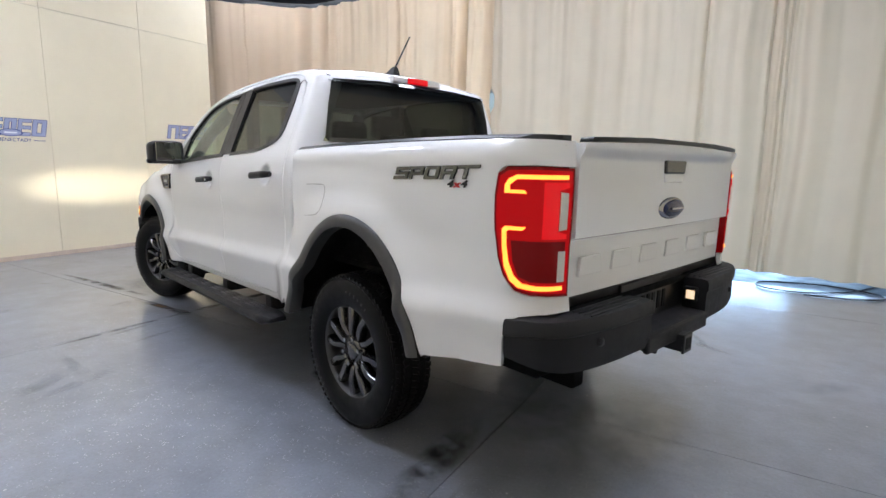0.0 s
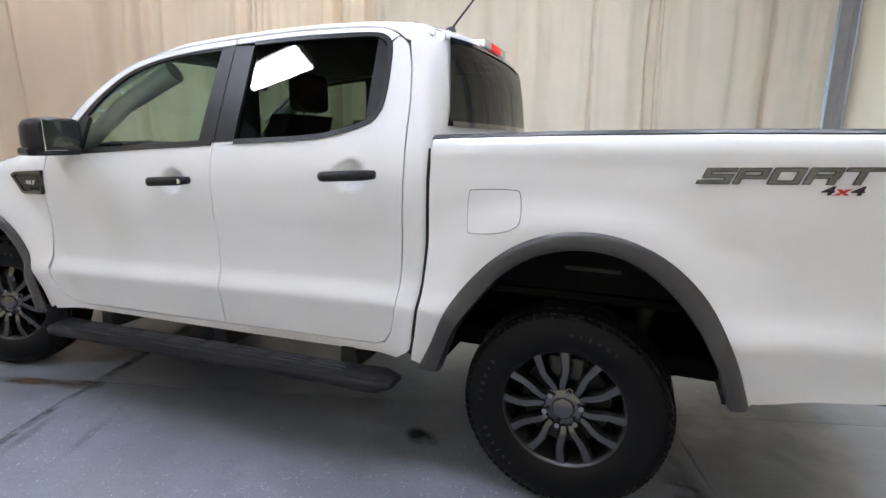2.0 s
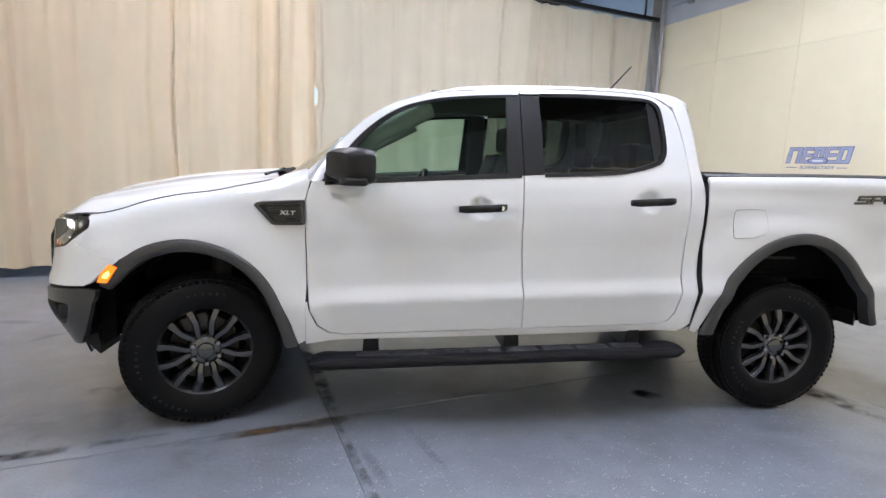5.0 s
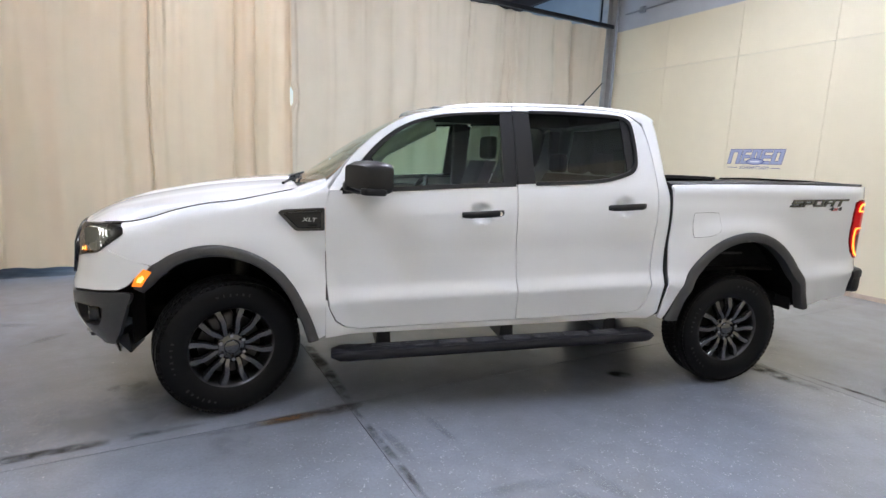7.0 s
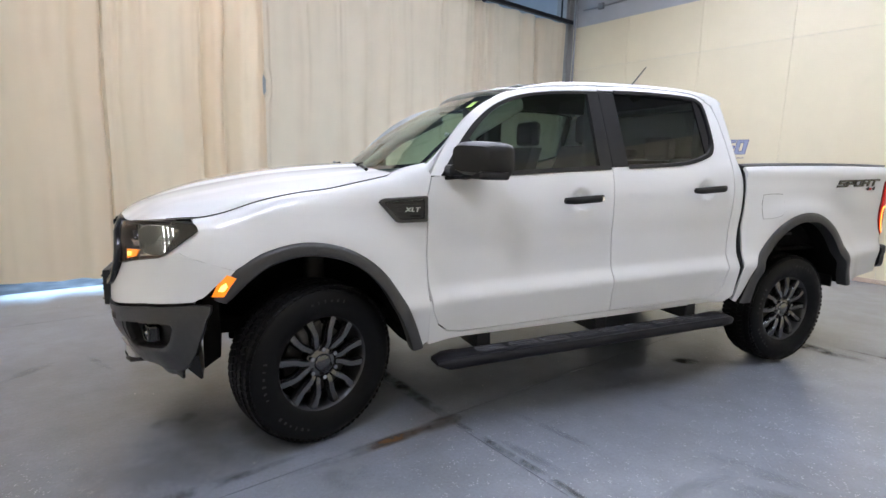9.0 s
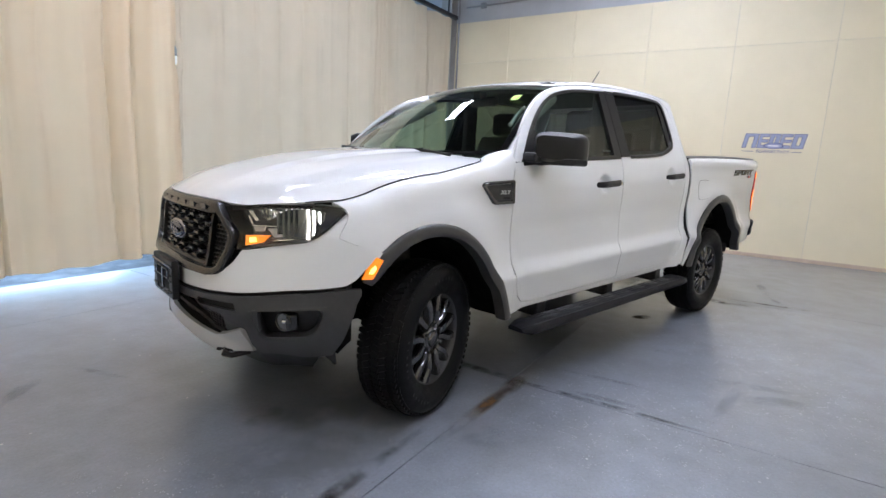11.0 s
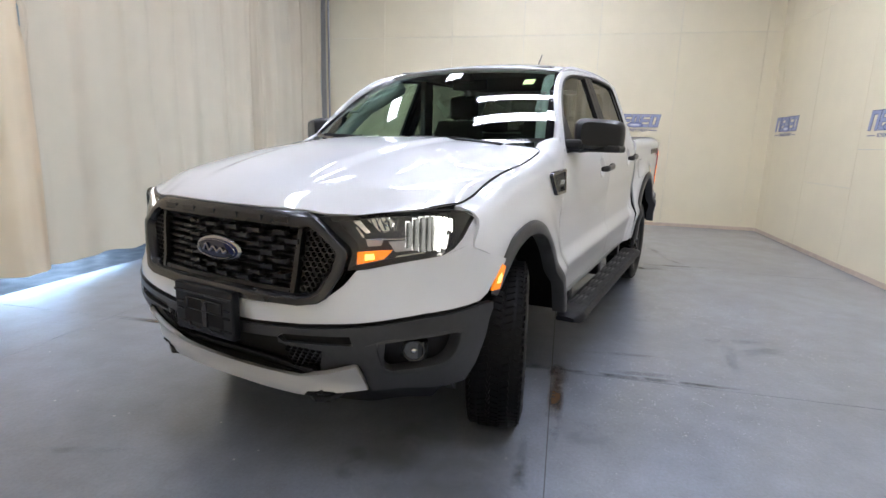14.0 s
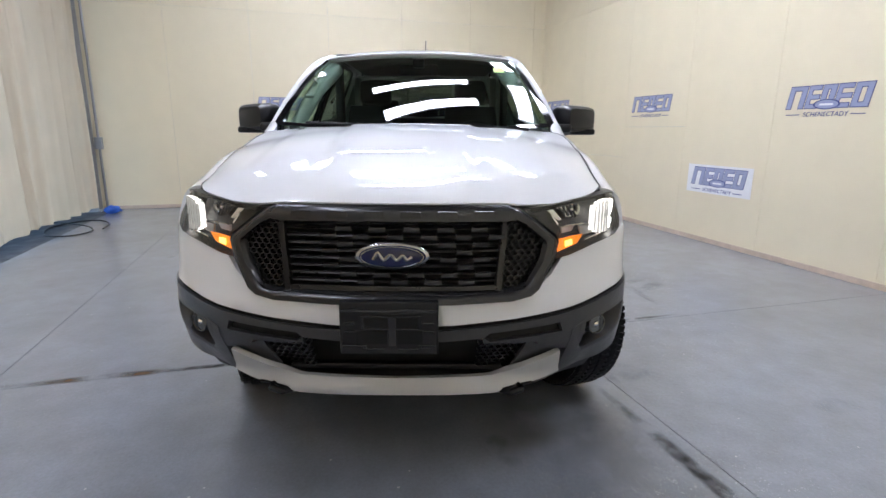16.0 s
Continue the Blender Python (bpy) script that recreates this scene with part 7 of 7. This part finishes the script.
# --- side steps
for s in (1, -1):
    rows = []
    for k in range(41):
        t = k / 40
        x = 2.66 - 2.01 * t
        z = 0.366 + 0.048 * t
        e = math.sqrt(1 - (1 - min(1, t * 22, (1 - t) * 22)) ** 2)
        cap = max(step01(0.065, 0.045, t), step01(0.915, 0.935, t))
        y0, y1 = 0.865 + 0.012 * (1 - e), 1.015 - 0.035 * (1 - e) + 0.004 * cap
        h, top = 0.040 * (0.5 + 0.5 * e), 0.002 + 0.012 * e + 0.005 * cap
        zz = z - 0.004 * (1 - e)
        bead = 0.005 * (1 - cap)
        rows.append([(x, y0, zz - h), (x, y0, zz + top - 0.010), (x, y0 + 0.012, zz + top), (x, y1 - 0.052, zz + top), (x, y1 - 0.040, zz + top - 0.003), (x, y1 - 0.028, zz + top - 0.004), (x, y1 - 0.021, zz + top - 0.004 + bead), (x, y1 - 0.013, zz + top - 0.005 + bead),
                     (x, y1 - 0.006, zz + top - 0.012), (x, y1, zz - 0.008), (x, y1 - 0.003, zz - h * 0.7), (x, y1 - 0.018, zz - h)])
    st = loft("side_step", rows, MAT["step"], truck, s, closed=True, cap=True, label="black running board")
    # three ribs of raised tread in eight lengths
    for k in range(8):
        for j in range(3):
            x1, x2 = 2.44 - 0.198 * k, 2.44 - 0.198 * k - 0.178
            rib = []
            for x in (x1, x1 - 0.012, x2 + 0.012, x2):
                zt = 0.3805 + 0.048 * (2.66 - x) / 2.01
                up = 0.0 if x in (x1, x2) else 0.0065
                rib.append([(x, 0.884 + 0.027 * j + w, zt + up * q - 0.0015) for w, q in ((0, 0), (0.004, 0.8), (0.008, 1), (0.012, 0.8), (0.016, 0))])
            loft("tread_rib", rib, MAT["step_tread"], st, s)
    for x in (2.36, 1.60, 0.90):
        z = 0.366 + 0.048 * (2.66 - x) / 2.01
        prism("step_bracket", [(x - 0.045, z - 0.01), (x + 0.045, z - 0.01), (x + 0.037, z + 0.11), (x - 0.037, z + 0.11)], "y", 0.66, 0.868, MAT["black"], st, 0.008, side=s)
    # chassis rail and underbody behind the sill
    block("chassis_rail", (-1.0, 3.6, 0.40, 0.48, 0.42, 0.56), MAT["liner_and_shade"], truck, 0.01, side=s)
    block("sill_inner", (0.55, 2.72, 0.70, 0.82, 0.48, 0.56), MAT["underbody"], truck, 0.01, side=s)
block("underbody", (-1.0, 3.75, -0.72, 0.72, 0.53, 0.60), MAT["liner_and_shade"], truck, 0.01)
for x in (0.0, 3.22):
    tube("axle", [(x, -0.66, 0.385), (x, -0.1, 0.375), (x, 0, 0.37), (x, 0.1, 0.375), (x, 0.66, 0.385)], [0.05, 0.05, 0.13, 0.05, 0.05], MAT["liner_and_shade"], truck)
for s in (1, -1):
    tube("shock_absorber", [(-0.18, 0.55, 0.42), (-0.30, 0.52, 0.85)], 0.035, MAT["underbody"], truck, side=s)
    tube("leaf_spring", [(0.62, 0.52, 0.52), (0.3, 0.52, 0.44), (0.0, 0.52, 0.40), (-0.35, 0.52, 0.46), (-0.7, 0.52, 0.58)], 0.028, MAT["liner_and_shade"], truck, side=s, n=6)
    tube("strut", [(3.20, 0.60, 0.42), (3.18, 0.54, 0.88)], 0.05, MAT["underbody"], truck, side=s)
    block("bed_bracket", (-0.16, 0.04, 0.60, 0.74, 0.885, 0.90), MAT["underbody"], truck, 0.004, side=s)
    block("mud_flap", (-0.525, -0.51, 0.62, 0.84, 0.50, 0.62), MAT["black"], truck, 0.005, side=s)

# --- wheels: one built, four placed
def ring(profile, n):
    return [[(r * math.cos(2 * math.pi * k / n), y, r * math.sin(2 * math.pi * k / n)) for k in range(n)] for r, y in profile]


wheel = loft("wheel", ring([(0.215, -0.10), (0.222, -0.09), (0.210, -0.02), (0.215, 0.06), (0.232, 0.086), (0.242, 0.092), (0.243, 0.097), (0.236, 0.100), (0.226, 0.096), (0.218, 0.080), (0.208, 0.02), (0.206, -0.10)], 64), MAT["rim_dark"], truck, closed=True, label="dark grey alloy wheel")
prof = [(0.226, 0.096), (0.246, 0.110), (0.268, 0.118), (0.300, 0.122), (0.330, 0.118), (0.346, 0.111), (0.360, 0.102), (0.370, 0.090), (0.3765, 0.065), (0.378, 0.0)]
prof = prof + [(r, -y) for r, y in reversed(prof[:-1])]
tyre = loft("tyre", ring(prof, 72), MAT["rubber"], wheel, closed=True, label="black all-terrain tyre")
bm = bmesh.new()
for k in range(74):
    for j, (y, w) in enumerate(((-0.084, 0.015), (-0.043, 0.017), (0.0, 0.017), (0.043, 0.017), (0.084, 0.015))):
        a = 2 * math.pi * (k + 0.5 * (j % 2)) / 74
        m = Matrix.Rotation(-a, 4, "Y") @ Matrix.Translation((0.3792 - (0.009 if abs(y) > 0.08 else 0), y, 0)) @ Matrix.Rotation(0.35 if j % 2 else -0.3, 4, "X")
        bmesh.ops.create_cube(bm, size=1, matrix=m @ Matrix.Diagonal((0.008, w * 2, 0.026, 1)))
    for sgn in (1, -1):
        a = 2 * math.pi * k / 74
        m = Matrix.Rotation(-a, 4, "Y") @ Matrix.Translation((0.357, sgn * 0.1035, 0)) @ Matrix.Rotation(sgn * 0.65, 4, "Z")
        bmesh.ops.create_cube(bm, size=1, matrix=m @ Matrix.Diagonal((0.022 if k % 2 else 0.017, 0.0025, 0.020, 1)))
tagged(sheet("tread", bm, MAT["rubber"], tyre, smooth=False), kind="stuff")
bm = bmesh.new()
for k in range(44):
    if k % 15 < 6:
        a = 2 * math.pi * k / 58 + (2.1 if k > 21 else 0)
        m = Matrix.Rotation(-a, 4, "Y") @ Matrix.Translation((0.305, 0.1218, 0))
        bmesh.ops.create_cube(bm, size=1, matrix=m @ Matrix.Diagonal((0.010 + 0.007 * (k * 7 % 3) / 2, 0.0016, 0.006 + 0.006 * (k * 5 % 4) / 3, 1)))
tagged(sheet("sidewall_relief", bm, MAT["rubber_mark"], tyre, smooth=False), kind="stuff")
# six forked spokes
for k in range(6):
    a = 2 * math.pi * (k + 0.25) / 6
    er, et = Vector((math.cos(a), 0, math.sin(a))), Vector((-math.sin(a), 0, math.cos(a)))
    for d in (-1, 1):
        rws = []
        line = curve([(0.070, 0.013, 0), (0.092, 0.017, 0), (0.118, 0.029, 0), (0.145, 0.041, 0), (0.18, 0.047, 0), (0.230, 0.053, 0)], 3)
        for i, q in enumerate(line):
            t = i / (len(line) - 1)
            w = 0.0160 + 0.002 * step01(0.1, 0.5, t) + 0.0045 * step01(0.6, 1, t)
            g = (line[min(i + 1, len(line) - 1)] - line[max(i - 1, 0)]).normalized()
            side_ = et * d * g.x - er * g.y
            c = er * q.x + et * d * q.y + Vector((0, 0.074 + 0.010 * math.sin(math.pi * t) + 0.008 * t, 0))
            rws.append([c + side_ * u + Vector((0, v, 0)) for u, v in ((-w * 1.12, -0.036), (-w, -0.010), (-w * 0.62, 0.003), (w * 0.62, 0.003), (w, -0.010), (w * 1.12, -0.036))])
        loft("spoke", rws, MAT["rim"], wheel, closed=True, cap=True)
loft("hub", ring([(0.001, 0.088), (0.034, 0.087), (0.040, 0.083), (0.042, 0.076), (0.070, 0.072), (0.080, 0.064), (0.082, 0.03)], 36), MAT["rim"], wheel, closed=True)
for k in range(6):
    a = 2 * math.pi * (k + 0.75) / 6
    loft("nut_boss", [[(0.070 * math.cos(a) + r * math.cos(u), y, 0.070 * math.sin(a) + r * math.sin(u)) for u in [2 * math.pi * j / 14 for j in range(14)]] for r, y in ((0.022, 0.03), (0.022, 0.066), (0.017, 0.072), (0.014, 0.064))], MAT["rim"], wheel, closed=True)
    bm = bmesh.new()
    bmesh.ops.create_cone(bm, cap_ends=True, segments=6, radius1=0.0105, radius2=0.009, depth=0.03, matrix=Matrix.Translation((0.068 * math.cos(a), 0.078, 0.068 * math.sin(a))) @ pose(0, 0, 0, 90, 0, 0))
    sheet("lug_nut", bm, MAT["nut"], wheel, smooth=False)
loft("wheel_back", ring([(0.001, -0.03), (0.208, -0.03), (0.208, -0.05)], 40), MAT["liner_and_shade"], wheel, closed=True)
loft("brake_disc", ring([(0.001, 0.015), (0.165, 0.015), (0.165, -0.01)], 40), MAT["disc"], wheel, closed=True)
block("brake_caliper", (-0.07, 0.07, -0.03, 0.05, 0.10, 0.19), MAT["disc"], wheel, 0.015)
WHEELS = [(0.0, 0.775, 0, 0), (3.22, 0.775, 20, 0), (0.0, -0.775, 180, 0), (3.22, -0.775, 200, 0)]
for i, (x, y, rz, sp) in enumerate(WHEELS):
    m = pose(x, y, 0.385, 0, 0, rz) @ pose(0, 0, 0, 0, (0, 17, 5, 40)[i], 0)
    if i == 0:
        wheel.matrix_basis = m
    else:
        copy_thing(wheel, m)

# --- interior
INT, SOFT = MAT["interior"], MAT["seat"]
block("cab_floor", (0.65, 2.75, -0.74, 0.74, 0.60, 0.64), INT, truck, 0.01)
block("headliner", (0.72, 2.05, -0.56, 0.56, 1.762, 1.772), MAT["headliner"], truck, 0.004)
rows = [[(x, y, z) for y in (-0.74, -0.4, 0.0, 0.4, 0.74)] for x, z in ((2.86, 1.235), (2.62, 1.262), (2.42, 1.262), (2.30, 1.225), (2.24, 1.12), (2.30, 0.95), (2.5, 0.7))]
dash = loft("dashboard", rows, INT, truck, label="dark grey dashboard")
rows = [[(2.46 - 0.10 * k, y, z) for y, z in ((0.20, 1.25), (0.26, 1.305), (0.38, 1.32), (0.50, 1.305), (0.56, 1.25))] for k in (0, 1)]
loft("instrument_hood", rows, INT, dash)
block("screen", (2.245, 2.262, -0.13, 0.13, 1.12, 1.25), MAT["gloss"], dash, 0.008)
sw = tube("steering_wheel", [Vector((2.13, 0.38, 1.16)) + pose(0, 0, 0, 0, -24, 0) @ Vector((0, 0.185 * math.cos(t), 0.185 * math.sin(t))) for t in [2 * math.pi * k / 28 for k in range(29)]], 0.016, MAT["black"], truck, n=8, label="black steering wheel")
tube("wheel_spoke", [(2.16, 0.21, 1.15), (2.17, 0.38, 1.14), (2.16, 0.55, 1.15)], 0.025, MAT["black"], sw)
tube("wheel_spoke", [(2.19, 0.38, 1.14), (2.21, 0.38, 1.0)], 0.025, MAT["black"], sw)
tube("steering_column", [(2.18, 0.38, 1.14), (2.40, 0.38, 1.10)], 0.045, INT, sw)


def seat(x, y, w, backh):
    e = block("seat", (x - 0.06, x + 0.46, y - w, y + w, 0.78, 0.92), SOFT, truck, 0.05, "dark grey cloth seat")
    rows = []
    for t in [k / 6 for k in range(7)]:
        z = 0.88 + backh * t
        xx = x + 0.02 - 0.22 * t
        hw = w * (0.94 - 0.16 * t * t)
        rows.append([(xx + a, y + hw * b, z) for a, b in ((0.05, -1), (0.075, -0.8), (0.06, -0.3), (0.06, 0.3), (0.075, 0.8), (0.05, 1), (-0.05, 0.9), (-0.07, 0), (-0.05, -0.9))])
    loft("backrest", rows, SOFT, e, closed=True, cap=True)
    return e


for y in (0.38, -0.38):
    e = seat(1.62, y, 0.25, 0.58)
    block("headrest", (1.345, 1.435, y - 0.125, y + 0.125, 1.475, 1.66), SOFT, e, 0.035)
    for d in (-0.05, 0.05):
        tube("headrest_post", [(1.40, y + d, 1.40), (1.39, y + d, 1.50)], 0.006, MAT["chrome"], e, n=6)
e = seat(0.98, 0.0, 0.60, 0.50)
for y in (0.36, -0.36, 0.0):
    block("headrest", (0.735, 0.81, y - 0.12, y + 0.12, 1.39, 1.54 if y else 1.47), SOFT, e, 0.03)
for s in (1, -1):
    block("pillar_lining", (1.50, 1.63, 0.61, 0.66, 1.25, 1.76), INT, truck, 0.015, side=s)
    tube("pillar_lining", [(2.60, 0.712, 1.28), (2.36, 0.640, 1.50), (2.06, 0.570, 1.67)], [0.040, 0.045, 0.055], MAT["lining"], truck, side=s)
    tube("grab_handle", [(2.52, 0.665, 1.47), (2.48, 0.63, 1.47), (2.38, 0.61, 1.55), (2.37, 0.64, 1.58)], 0.011, MAT["lining"], truck, side=s, n=8)
    block("door_lining", (0.78, 2.55, 0.77, 0.80, 0.62, 1.24), INT, truck, 0.01, side=s)
    block("rear_pillar_lining", (0.66, 0.74, 0.60, 0.655, 1.40, 1.74), MAT["lining"], truck, 0.01, side=s)
rv = block("inside_mirror", (2.05, 2.075, -0.13, 0.13, 1.635, 1.705), MAT["black"], truck, 0.012, "rear-view mirror on the windscreen")
block("mirror_stem", (2.07, 2.14, -0.04, 0.04, 1.680, 1.735), MAT["black"], rv, 0.012)
block("centre_console", (1.45, 2.35, -0.12, 0.12, 0.64, 0.95), INT, truck, 0.03)
